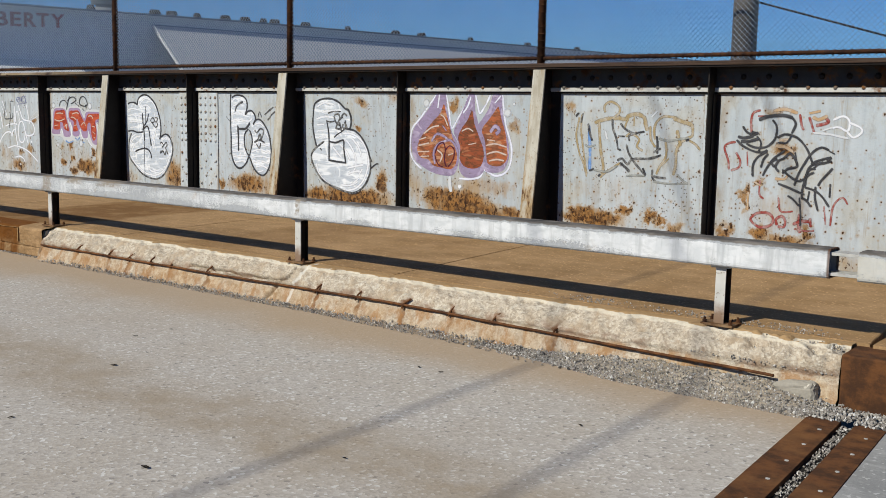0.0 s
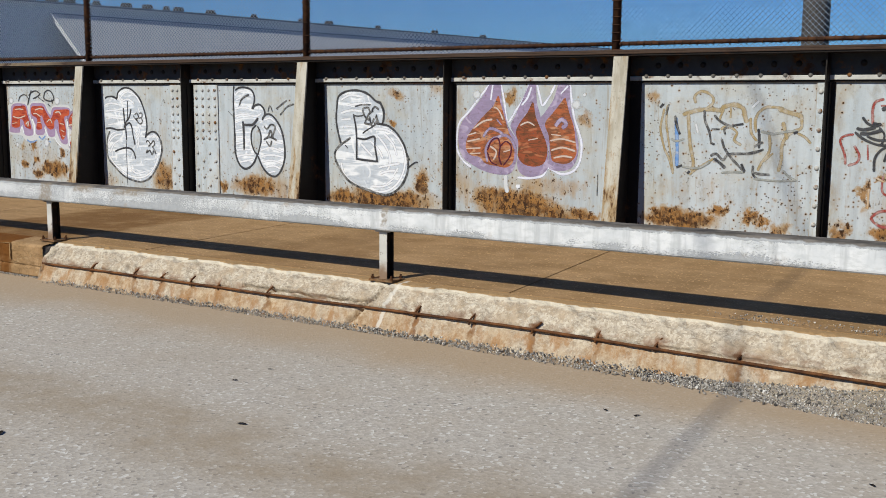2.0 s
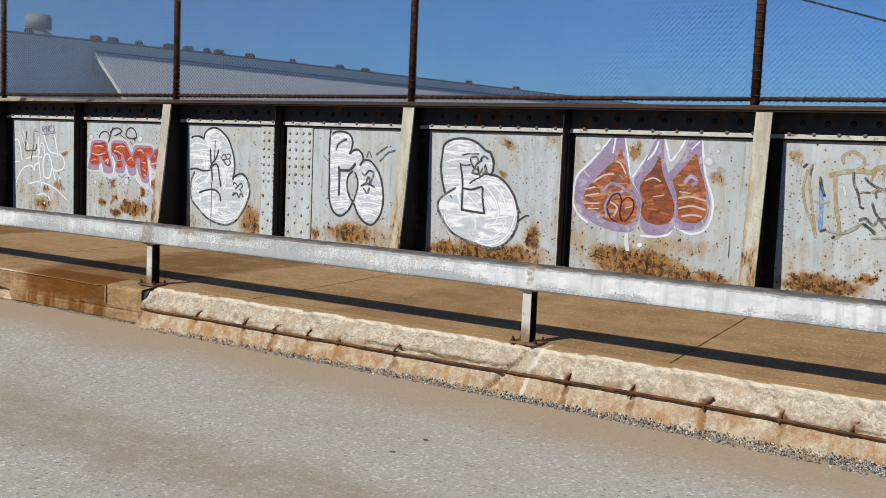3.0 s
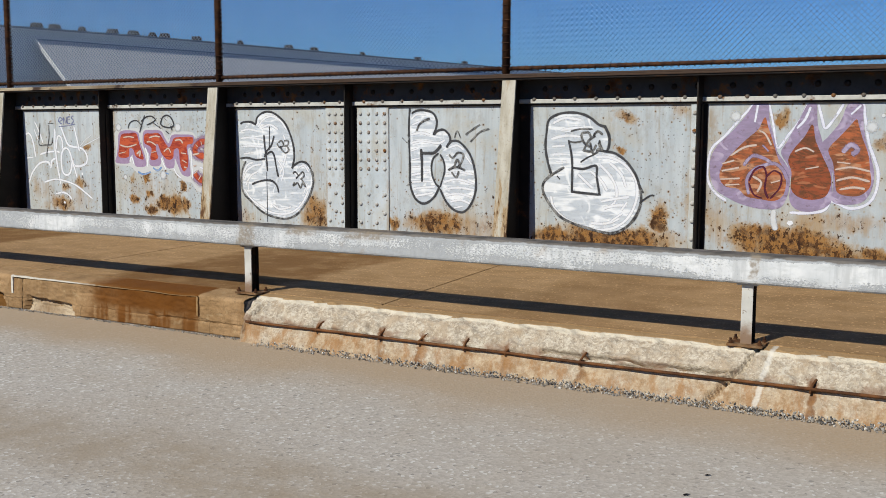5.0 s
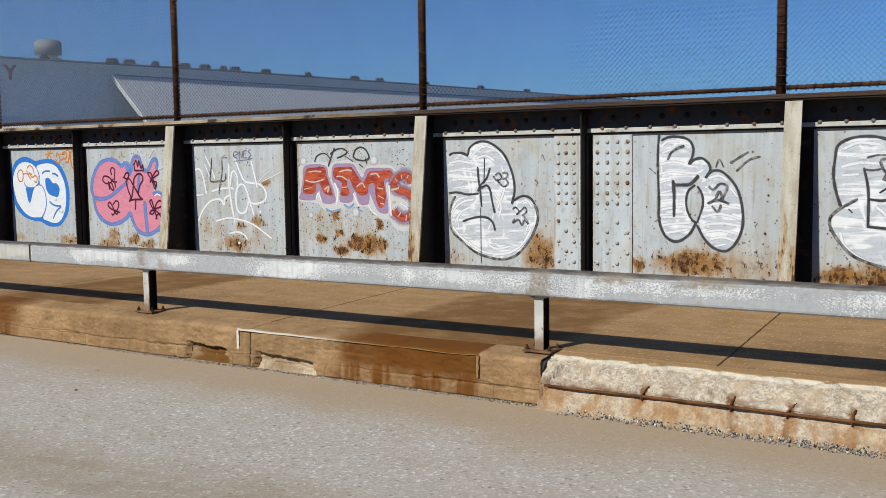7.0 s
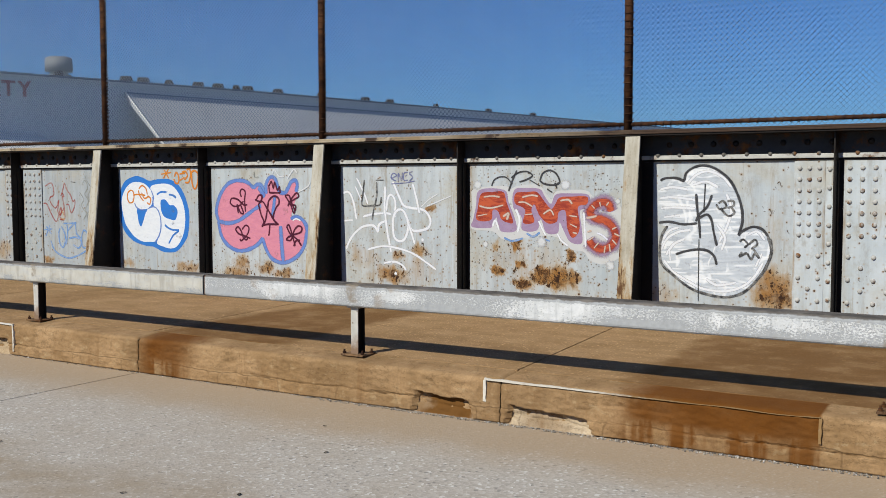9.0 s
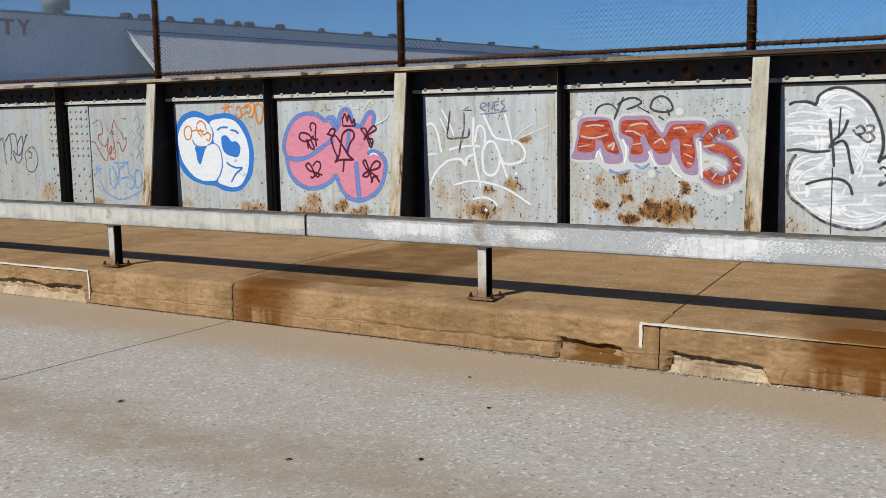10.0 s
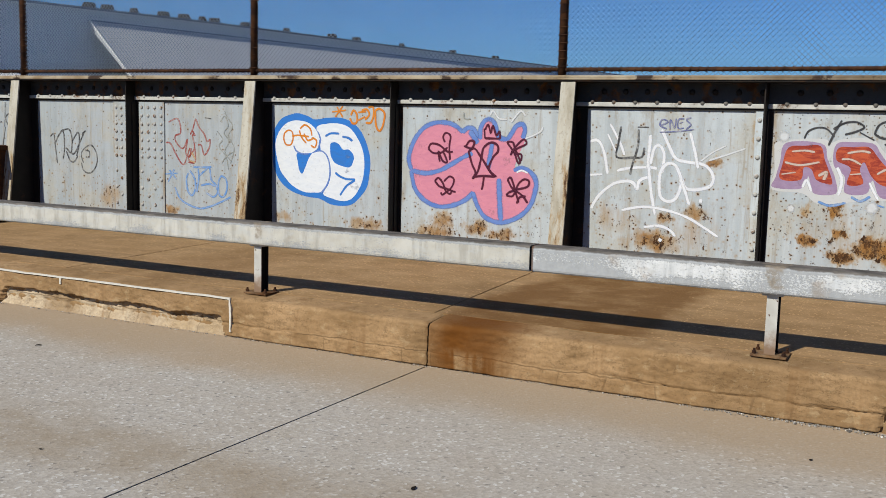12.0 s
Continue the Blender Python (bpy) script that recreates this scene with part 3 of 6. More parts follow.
# ---- mesh helpers ----
def box(bm, x0, x1, y0, y1, z0, z1, bevel=0.0):
    vs = [bm.verts.new(p) for p in ((x0, y0, z0), (x1, y0, z0), (x1, y1, z0), (x0, y1, z0), (x0, y0, z1), (x1, y0, z1), (x1, y1, z1), (x0, y1, z1))]
    fs = [bm.faces.new([vs[i] for i in f]) for f in ((3, 2, 1, 0), (4, 5, 6, 7), (0, 1, 5, 4), (1, 2, 6, 5), (2, 3, 7, 6), (3, 0, 4, 7))]
    if bevel:
        es = {e for f in fs for e in f.edges}
        bmesh.ops.bevel(bm, geom=list(es), offset=bevel, segments=2, affect="EDGES", profile=0.5)
    return vs


def prism(bm, outline, axis, a, b):
    """A flat outline, in the two axes other than axis, pushed from a to b."""
    def at(p, w):
        return (w, p[0], p[1]) if axis == "x" else (p[0], w, p[1]) if axis == "y" else (p[0], p[1], w)
    lo, hi = [bm.verts.new(at(p, a)) for p in outline], [bm.verts.new(at(p, b)) for p in outline]
    n = len(outline)
    bm.faces.new(lo)
    bm.faces.new(hi)
    for i in range(n):
        bm.faces.new((lo[i], lo[(i + 1) % n], hi[(i + 1) % n], hi[i]))
    bmesh.ops.recalc_face_normals(bm, faces=bm.faces[:])


def rod(bm, a, b, r, sides=10, r2=None):
    a, b = Vector(a), Vector(b)
    d = (b - a).normalized()
    u = d.orthogonal().normalized()
    v = d.cross(u)
    r2 = r if r2 is None else r2
    rings = [[bm.verts.new(c + q * (u * math.cos(t) + v * math.sin(t))) for t in (2 * math.pi * i / sides for i in range(sides))] for c, q in ((a, r), (b, r2))]
    for i in range(sides):
        j = (i + 1) % sides
        bm.faces.new((rings[0][i], rings[0][j], rings[1][j], rings[1][i]))
    bm.faces.new(rings[0][::-1])
    bm.faces.new(rings[1])


def tube(bm, pts, r, sides=6):
    pts = [Vector(p) for p in pts]
    rings = []
    for i, p in enumerate(pts):
        d = (pts[min(i + 1, len(pts) - 1)] - pts[max(i - 1, 0)]).normalized()
        u = d.cross(Vector((0.31, 0.12, 0.94))).normalized()
        v = d.cross(u)
        rings.append([bm.verts.new(p + r * (u * math.cos(t) + v * math.sin(t))) for t in (2 * math.pi * k / sides for k in range(sides))])
    for a, b in zip(rings, rings[1:]):
        for i in range(sides):
            j = (i + 1) % sides
            bm.faces.new((a[i], a[j], b[j], b[i]))
    bm.faces.new(rings[0][::-1])
    bm.faces.new(rings[-1])


def as_mesh(name, bm, material, smooth=False):
    me = bpy.data.meshes.new(name)
    bm.normal_update()
    bm.to_mesh(me)
    bm.free()
    me.materials.append(material)
    if smooth:
        me.polygons.foreach_set("use_smooth", [True] * len(me.polygons))
    return me


def part(name, bm, material, parent=None, label="", smooth=False):
    ob = new(name, as_mesh(name, bm, material, smooth))
    ob.parent = parent
    return tagged(ob, label)


def shared(name, me, parent, m):
    ob = new(name, me)
    ob.parent = parent
    ob.matrix_basis = m
    return ob


def sheet(name, verts, nx, ny, material, parent=None, smooth=True):
    """A grid of nx by ny points, given row by row."""
    faces = [(j * nx + i, j * nx + i + 1, (j + 1) * nx + i + 1, (j + 1) * nx + i) for j in range(ny - 1) for i in range(nx - 1)]
    me = bpy.data.meshes.new(name)
    me.from_pydata(verts, [], faces)
    me.materials.append(material)
    if smooth:
        me.polygons.foreach_set("use_smooth", [True] * len(me.polygons))
    ob = new(name, me)
    ob.parent = parent
    return ob


def thing(name, label, category, at=(0, 0, 0), group="", kind=""):
    ob = new(name)
    ob.empty_display_size = 0.2
    ob.location = at
    return tagged(ob, label, category, group, kind)


def faded(name, c, cover):
    """Thin paint that lets the plate's white show through."""
    k = Mat(name, 0.6)
    f = k.step(k.noise(22, 4, 0.7), 0.35, 0.8, 1 - cover, 1 - cover * 0.35)
    wear(k, 0.7)
    return k.color(k.mix(f, c, (0.55, 0.54, 0.51))).bump(k.noise(40, 3), 0.0015, 0.4).m


SILVER = spray("silver_roller_paint", (0.58, 0.62, 0.66), (0.46, 0.5, 0.55), 0.4, 0.2, 0.3, (((0.9, 0.91, 0.92), (0.22, 1, 1.5), 0.52), ((0.4, 0.43, 0.47), (0.3, 1.3, 1.9), 0.6), ((0.88, 0.89, 0.9), (0.9, 0.7, 0.7), 0.58)))
CHALK = spray("white_spray", (0.8, 0.81, 0.83), (0.7, 0.71, 0.75), 0.5)
FILLWHITE = spray("white_fill_paint", (0.78, 0.8, 0.82), (0.68, 0.72, 0.78), 0.4, 0.08)
FAINT = faded("faint_white_spray", (0.68, 0.72, 0.78), 0.6)
INK = spray("black_spray", (0.03, 0.03, 0.034), (0.075, 0.075, 0.08), 0.4, 0.0, 0.65)
GREYINK = faded("thin_black_spray", (0.02, 0.02, 0.025), 0.97)
FAINTGREY = faded("faint_grey_marker", (0.15, 0.17, 0.15), 0.75)
BLUEINK = faded("blue_marker", (0.04, 0.06, 0.26), 0.85)
REDINK = faded("red_spray_line", (0.28, 0.03, 0.02), 0.98)
PALEBLUE = faded("pale_blue_spray", (0.1, 0.26, 0.58), 0.95)
GOLD = faded("gold_spray", (0.32, 0.225, 0.08), 0.9)
ORANGE = spray("orange_spray", (0.72, 0.24, 0.02), (0.6, 0.19, 0.02), 0.5)
ORANGEFADE = faded("faded_orange_spray", (0.45, 0.24, 0.06), 0.8)
HALOTHIN = faded("thin_white_halo", (0.62, 0.65, 0.71), 0.35)
RED = spray("orange_red_paint", (0.52, 0.1, 0.04), (0.3, 0.04, 0.025), 0.2, 0.15)
DROPRED = spray("rust_red_paint", (0.42, 0.12, 0.045), (0.2, 0.075, 0.035), 0.2, 0.8, 0.75, (((0.55, 0.29, 0.16), (0.5, 1, 1.7), 0.56), ((0.16, 0.06, 0.03), (0.6, 1.4, 1.6), 0.58)))
DROPDARK = spray("dark_red_paint", (0.3, 0.075, 0.03), (0.14, 0.055, 0.025), 0.2, 0.8, 0.75, (((0.45, 0.17, 0.08), (0.6, 1, 1.6), 0.58),))
PINKSTROKE = faded("pale_peach_streak", (0.6, 0.3, 0.18), 0.5)
PURPLE = spray("purple_outline", (0.31, 0.21, 0.33), (0.37, 0.27, 0.4), 0.4, 0.1)
LAVENDER = spray("lavender_paint", (0.34, 0.265, 0.4), (0.25, 0.2, 0.29), 0.4, 0.4, 0.7, (((0.5, 0.43, 0.56), (0.7, 1, 0.9), 0.58),))
HALO = spray("pale_lavender_halo", (0.8, 0.81, 0.88), (0.6, 0.6, 0.72), 0.5, 0.0, 0.85)
PINK = spray("pink_paint", (0.7, 0.265, 0.34), (0.6, 0.22, 0.31), 0.4)
BLUE = spray("cornflower_outline", (0.11, 0.2, 0.52), (0.16, 0.26, 0.56), 0.4)
BRIGHTBLUE = spray("bright_blue_paint", (0.025, 0.19, 0.62), (0.04, 0.17, 0.5), 0.4)
MAROON = spray("maroon_line", (0.1, 0.012, 0.03), (0.06, 0.01, 0.03), 0.5)


# ---- ground and road ----
bm = bmesh.new()
box(bm, -900, 900, -900, 900, -1.2, -0.9)
tagged(part("ground", bm, GROUND), "dry open ground far below the bridge", "ground", kind="structure")

JOINT_X = -15.9
road = thing("road", "worn pale asphalt bridge deck with dusty edge", "road", kind="structure")
for x0, x1 in ((-60.0, JOINT_X - 0.006), (JOINT_X + 0.006, -1.52)):
    bm = bmesh.new()
    box(bm, x0, x1, -7.0, 6.2, -0.25, 0.0)
    for v in bm.verts:
        if v.co.x > -2:
            v.co.x += (v.co.y - 5.7) * -0.07
    part("road_slab", bm, ROAD, road)
bm = bmesh.new()
box(bm, JOINT_X - 0.006, JOINT_X + 0.006, -7.0, 6.2, -0.2, -0.006)
part("joint_filler", bm, plain("worn_joint_filler", (0.07, 0.06, 0.05), 0.9, 0.7, 3.0), road, "dark worn joint filler")
bm = bmesh.new()
box(bm, -1.105, 40.0, -7.0, 6.2, -0.25, 0.0)
for v in bm.verts:
    if v.co.x < 0:
        v.co.x += (v.co.y - 5.7) * -0.07
part("approach_slab", bm, concrete("grey_approach", (0.3, 0.3, 0.29), (0.4, 0.4, 0.38)), road, "grey concrete approach slab")

# far edge of the deck behind the camera, added unseen; its parapet blocks low sky
bm = bmesh.new()
box(bm, -60, 40, -7.6, -7.0, -0.25, 0.3, 0.03)
tagged(part("pavement_far", bm, WALKWAY), "brown concrete kerb across the road", "kerb", kind="structure")
bm = bmesh.new()
box(bm, -60, 40, -7.75, -7.6, -0.25, 2.1, 0.02)
tagged(part("wall_far", bm, FLANGE), "unseen steel parapet added across the road to block low sky", "wall", kind="structure")

# expansion joint: two bolted steel plates with a grit-filled gap
SLANT = -0.07


def slanted(bm):
    for v in bm.verts:
        v.co.x += (v.co.y - 5.7) * SLANT
    return bm


exp_joint = thing("expansion_joint", "rusted steel expansion joint plates across the road", "expansion joint", (-1.25, 0, 0))
for name, x0, x1 in (("plate", -0.27, -0.09), ("plate", -0.015, 0.145)):
    bm = bmesh.new()
    box(bm, x0, x1, -6.5, 5.72, -0.2, 0.006, 0.003)
    p = part(name, slanted(bm), RUST_PLATE, exp_joint)
    xm = x1 - 0.06 if x0 < 0 else x0 + 0.06
    for i in range(14):
        bm = bmesh.new()
        y = 5.5 - 0.3 * i
        rod(bm, (xm, y, 0.0), (xm, y, 0.0085), 0.011, 8)
        part("bolt", slanted(bm), GALV, p, "pale worn countersunk bolt")
bm = bmesh.new()
box(bm, -0.09, -0.015, -6.5, 5.72, -0.2, -0.02)
part("gap_seal", slanted(bm), DARK, exp_joint, "black rubber seal in the gap")


# ---- pavement and kerb ----
SLAB = 3.65
slab_joints = [-1.38 - SLAB * i for i in range(0, 12)]
pavement = thing("pavement", "brown-stained concrete pavement in long slabs", "pavement", kind="structure")
SIDE_Y, WEB_Y, TOP_Z = 6.32, 8.88, 0.325
for a, b in zip(slab_joints, slab_joints[1:]):
    bm = bmesh.new()
    vs = box(bm, b + 0.003, a - 0.003, SIDE_Y, WEB_Y + 0.05, -0.1, TOP_Z)
    for v in bm.verts:
        v.co.x -= (v.co.y - SIDE_Y) * 0.085
        if v.co.z > 0:
            v.co.z += (v.co.y - SIDE_Y) * 0.006
    bmesh.ops.bevel(bm, geom=[e for e in bm.edges if all(v.co.z > 0 for v in e.verts) and abs(e.verts[0].co.y - e.verts[1].co.y) > 1], offset=0.004, segments=2, affect="EDGES")
    part("slab", bm, WALKWAY, pavement)
bm = bmesh.new()
box(bm, -1.36, 20, SIDE_Y - 0.02, WEB_Y + 0.05, -0.1, TOP_Z)
part("slab", bm, WALKWAY, pavement)
bm = bmesh.new()
box(bm, -45, 0, SIDE_Y + 0.05, WEB_Y, -0.1, TOP_Z - 0.05)
part("bedding", bm, KERB, pavement)


def nz(x, y, z, s):
    return noise.noise(Vector((x * s, y * s, z * s)))


def kerb_grid(x0, x1, step, profile, shift, name, material, parent):
    n = int((x1 - x0) / step) + 1
    verts = []
    for s in profile:
        for i in range(n):
            x = x0 + (x1 - x0) * i / (n - 1)
            verts.append(shift(x, *s))
    return sheet(name, verts, n, len(profile), material, parent)


KERB_Y, BREAK_X = 6.06, -9.78


def groove(x):
    d = min(abs(x - j) for j in (-15.9, -12.33))
    return max(0.0, 1 - d / 0.014)


SCARS = (-13.05, -12.54), (-12.29, -11.65)


def crack_line(x):
    """Height under which the kerb face has spalled away; 0 where it is whole."""
    w = 0.03 * nz(x, 3.3, 0, 2.6) + 0.016 * nz(x, 1.3, 0, 8)
    if -20.2 < x < -17.66:
        return (0.15 + w) * min(1, (x + 20.2) / 0.12, (-17.66 - x) / 0.05)
    for x0, x1 in SCARS:
        if x0 < x < x1:
            return (0.135 + 0.9 * w - 0.03 * max(0, x + 12.4)) * min(1, (x - x0) / 0.04, (x1 - x) / 0.05)
    return 0.0


def whole_kerb(x, y, z):
    face = y <= KERB_Y + 0.012
    if face:
        cl = crack_line(x)
        y += 0.012 * nz(x, z, 0, 4) + 0.005 * nz(x * 0.6, z, 5, 24) + 0.006 * nz(x, z, 8, 40)
        # wandering crack a hand above the road, short splits under it, a chipped arris
        seam = 0.1 + 0.022 * nz(x, 9, 0, 1.7) + 0.01 * nz(x, 2, 0, 8)
        open_here = max(0.0, min(1.0, 0.4 + 2.5 * nz(x, 6, 1, 0.9)))
        y += 0.022 * open_here * max(0.0, 1 - abs(z - seam) / 0.0095)
        if z < seam:
            y += 0.014 * open_here * max(0.0, 1 - abs((x + 0.05 * nz(x, 1, 4, 2)) % 0.31 - 0.15) / 0.016) - 0.006
        y += 0.05 * max(0.0, nz(x, z, 12, 3.1) - 0.36) * (z > 0.2)
        if z < cl:
            y += 0.055
        y += 0.012 * groove(x)
    z -= 0.018 * groove(x) * (z > 0.2)
    z += 0.004 * nz(x, y, 0, 3)
    return (x, y, z)


kerb = thing("kerb", "brown rust-washed concrete kerb, cracked and spalled", "kerb", kind="structure")
face_rows = [(KERB_Y, 0.278 - 0.0082 * i) for i in range(35)] + [(KERB_Y, -0.02)]
top_rows = [(SIDE_Y + 0.004, TOP_Z - 0.002), (6.22, 0.316), (6.12, 0.308), (KERB_Y + 0.03, 0.304), (KERB_Y + 0.012, 0.298), (KERB_Y + 0.004, 0.288)]
kerb_grid(-42, -22, 0.1, top_rows + face_rows, whole_kerb, "kerb_far", KERB, kerb)
for x0, x1 in ((-22.0, -15.905), (-15.896, -12.334), (-12.328, BREAK_X + 0.012)):
    kerb_grid(x0, x1, 0.016, top_rows + face_rows, whole_kerb, "kerb_face", KERB, kerb)
bm = bmesh.new()
prism(bm, [(KERB_Y + 0.02, -0.02), (KERB_Y + 0.02, 0.2), (KERB_Y + 0.05, 0.285), (SIDE_Y, 0.31), (SIDE_Y, -0.02)], "x", BREAK_X - 0.04, BREAK_X + 0.011)
part("broken_end", bm, BROKEN, kerb, "raw broken end of the sound kerb")
for x in (-15.9, -12.33):
    bm = bmesh.new()
    box(bm, x - 0.03, x + 0.03, KERB_Y + 0.06, SIDE_Y, -0.02, TOP_Z - 0.04)
    part("joint_filler", bm, DARK, kerb, "dark open joint between kerb lengths")


def spall(x, u, _):
    """Pale raw concrete under the ragged crack."""
    z = crack_line(x) * (1 - u) - 0.012 * u
    y = KERB_Y + 0.05 * (1 - u) ** 0.45 + 0.002
    fluted = 0.012 * nz(x, z * 0.25, 5, 11)
    return (x, y + fluted + 0.016 * nz(x, z, 3, 14) + 0.012 * nz(x, z, 7, 33) + 0.012 * max(0, 1 - abs(u - 0.45 - 0.1 * nz(x, 2, 2, 5)) / 0.08), z)


for x0, x1 in ((-20.18, -17.68), *SCARS):
    kerb_grid(x0, x1, 0.02, [(i / 16, 0) for i in range(17)], spall, "spalled_patch", SPALL, kerb)


def lip(x):
    return 6.23 + 0.035 * nz(x, 0, 0, 1.1) + 0.03 * nz(x, 4, 0, 4.5) + 0.012 * nz(x, 7, 0, 14)


def broken_kerb(x, u, _):
    """u runs from the pavement's lip (0) over the rough slope and the bar's bed to the gutter (1)."""
    top = lip(x)
    end = min(1, max(0, (x - BREAK_X) / 0.25))
    flat = min(1, max(0, (-1.5 - x) / 1.7))
    if u < 0.12:
        w = u / 0.12
        y, z, amp = SIDE_Y + 0.004 + (top - SIDE_Y - 0.004) * w, TOP_Z - 0.004 - 0.004 * w, 0.1
    elif u < 0.72:
        w = (u - 0.12) / 0.6
        bulge = 0.022 * math.sin(w * math.pi)
        y, z, amp = top + (6.035 - top) * w - bulge * 0.3, 0.316 - 0.15 * w ** 1.15 * (0.55 + 0.45 * flat) + bulge * 0.35, 1.0
    elif u < 0.78:
        w = (u - 0.72) / 0.06
        y, z, amp = 6.035 + 0.012 * math.sin(w * math.pi), 0.165 - 0.03 * w, 0.4
    else:
        w = (u - 0.78) / 0.22
        y, z, amp = 6.03 - 0.07 * w, 0.14 * (1 - w) * (0.5 + 0.5 * flat) - 0.02, 0.5
    rough = 0.024 * nz(x, y, z, 4) + 0.019 * nz(x, y, z, 13) + 0.01 * nz(x, y, z, 30)
    rough *= 1 + 1.6 * max(0, (x + 2.4) / 0.9)
    # the wide split beside the second post
    cut = max(0, 1 - abs(x + 6.07 - 0.9 * (z - 0.17) - 0.03 * nz(x, z, 3, 9)) / 0.028) * (u > 0.1) * 1.8
    if -7.3 < x < -6.1:
        cut = max(cut, 2.4 * max(0, 1 - abs(z - 0.19 - 0.012 * nz(x, 3, 3, 4)) / 0.012))
    # jagged end of the break, and loose plates lifting near the second post
    cut = max(cut, 2.4 * max(0, 1 - abs(x - BREAK_X - 0.07 - 0.5 * (z - 0.17) - 0.06 * nz(x, z, 6, 8)) / 0.022) * (u > 0.3))
    y += (-rough * amp * 0.6 + 0.04 * cut) * end
    z += (rough * amp - 0.03 * cut) * (u > 0.02)
    return (x, y, z)


broken_rows = [(u / 44.0, 0) for u in range(45)]
kerb_grid(BREAK_X + 0.02, -1.46, 0.0145, broken_rows, broken_kerb, "broken_edge", BROKEN, kerb)
bm = bmesh.new()
box(bm, -1.455, 20, 6.03, 6.33, -0.02, 0.305, 0.012)
part("kerb_plate", bm, RUST_PLATE, kerb, "rust-brown steel kerb plate")

# bent reinforcing bar laid bare along the broken kerb, with stirrup ends
rebar = thing("rebar", "long rusted reinforcing bar laid bare in broken kerb", "reinforcing bar", (-5.7, 6.0, 0.15))
bm = bmesh.new()
pts = []
for i in range(161):
    x = -9.72 + 7.9 * i / 160
    pts.append((x + 5.7, 0.02 + 0.012 * nz(x, 0, 0, 0.7) - 0.03 * max(0, (x + 3.2) / 1.4), 0.005 + 0.01 * nz(x, 5, 0, 0.9) - 0.035 * max(0, (x + 4.6) / 2.8)))
tube(bm, pts, 0.0095, 8)
part("bar", bm, REBAR, rebar, smooth=True)
for x in STIRRUPS:
    bm = bmesh.new()
    q = 0.03 * math.sin(x * 9)
    tube(bm, [(x + 5.7, 0.016, -0.015), (x + 5.705, 0.022, 0.012), (x + 5.715 + q * 0.3, 0.042, 0.034), (x + 5.73 + q * 0.5, 0.074, 0.056)], 0.0075, 6)
    part("stirrup", bm, REBAR, rebar, smooth=True)


# ---- plate girder ----
PITCH = 3.555
brackets = [5.46, 1.91, -1.66, -5.22, -8.815, -12.4, -15.945, -19.475, -23.03, -26.58, -30.14, -33.69]
mids = [3.59, 0.04, -3.52, -7.1, -10.715, -14.27, -17.82, -21.315, -24.87, -28.42, -31.98, -35.53]
girder = thing("plate_girder", "riveted white-painted steel plate girder, rusted and graffitied", "girder", kind="structure")
stops = sorted(brackets + mids, reverse=True)
tag_edges = sorted([-1.72 - PITCH * i - h for i in range(-2, 10) for h in (0, PITCH / 2 + 0.05)], reverse=True)
for i, (a, b) in enumerate(zip(stops, stops[1:])):
    bm = bmesh.new()
    box(bm, b + 0.002, a - 0.002, WEB_Y, WEB_Y + 0.014, 0.2, 2.06)
    part("web_panel", bm, WEB.get(i, WEB_DULL if i > 13 else WEB_PLAIN), girder)
# flange angles and cover plate
FL_Y = 8.635
X_HI, X_LO = stops[0], stops[-1]
# one leg in two parts: shaded upper part painted dark, sunlit lip white
bm = bmesh.new()
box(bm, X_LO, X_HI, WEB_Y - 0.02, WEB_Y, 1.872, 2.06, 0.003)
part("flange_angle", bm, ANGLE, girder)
bm = bmesh.new()
box(bm, X_LO, X_HI, WEB_Y - 0.038, WEB_Y, 1.834, 1.872, 0.004)
part("angle_lip", bm, LIP, girder, "white-painted lower lip of the flange angle")
# shade line below the lip, built as a near-black strip
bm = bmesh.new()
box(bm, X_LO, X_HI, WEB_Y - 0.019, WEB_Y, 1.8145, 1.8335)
part("lip_shade_strip", bm, STIFF, girder, "dark strip standing in for the shade under the lip")
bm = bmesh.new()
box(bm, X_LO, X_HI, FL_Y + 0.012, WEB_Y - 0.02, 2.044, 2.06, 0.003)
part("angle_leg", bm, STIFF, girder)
bm = bmesh.new()
box(bm, X_LO, X_HI, FL_Y, 2 * WEB_Y - FL_Y, 2.06, 2.078, 0.003)
part("flange_plate", bm, FLANGE, girder)
bm = bmesh.new()
box(bm, X_LO, X_HI, FL_Y + 0.012, 2 * WEB_Y - FL_Y, 2.078, 2.098, 0.004)
part("cover_plate", bm, FLANGE, girder, "pale weathered cover plate")
bm = bmesh.new()
box(bm, X_LO, X_HI, WEB_Y - 0.18, WEB_Y, 0.33, 0.36, 0.004)
part("bottom_angle", bm, STIFF, girder)


def rivet_mesh(r, material=RIVET):
    bm = bmesh.new()
    n = 8
    rings = []
    for q, d in ((1.0, 0.0), (0.82, 0.45), (0.45, 0.68)):
        rings.append([bm.verts.new((q * r * math.cos(2 * math.pi * i / n), -d * r, q * r * math.sin(2 * math.pi * i / n))) for i in range(n)])
    for a, b in zip(rings, rings[1:]):
        for i in range(n):
            j = (i + 1) % n
            bm.faces.new((a[i], a[j], b[j], b[i]))
    bm.faces.new(rings[-1])
    bmesh.ops.recalc_face_normals(bm, faces=bm.faces[:])
    return as_mesh("rivet", bm, material, True)


RIV = rivet_mesh(0.02)
DULL_RIV, DULL_SMALL = rivet_mesh(0.02, RIVET_DULL), rivet_mesh(0.021, RIVET_DULL)
DARK_RIV = rivet_mesh(0.028, RIVET_DARK)
SMALL_RIV = rivet_mesh(0.021)


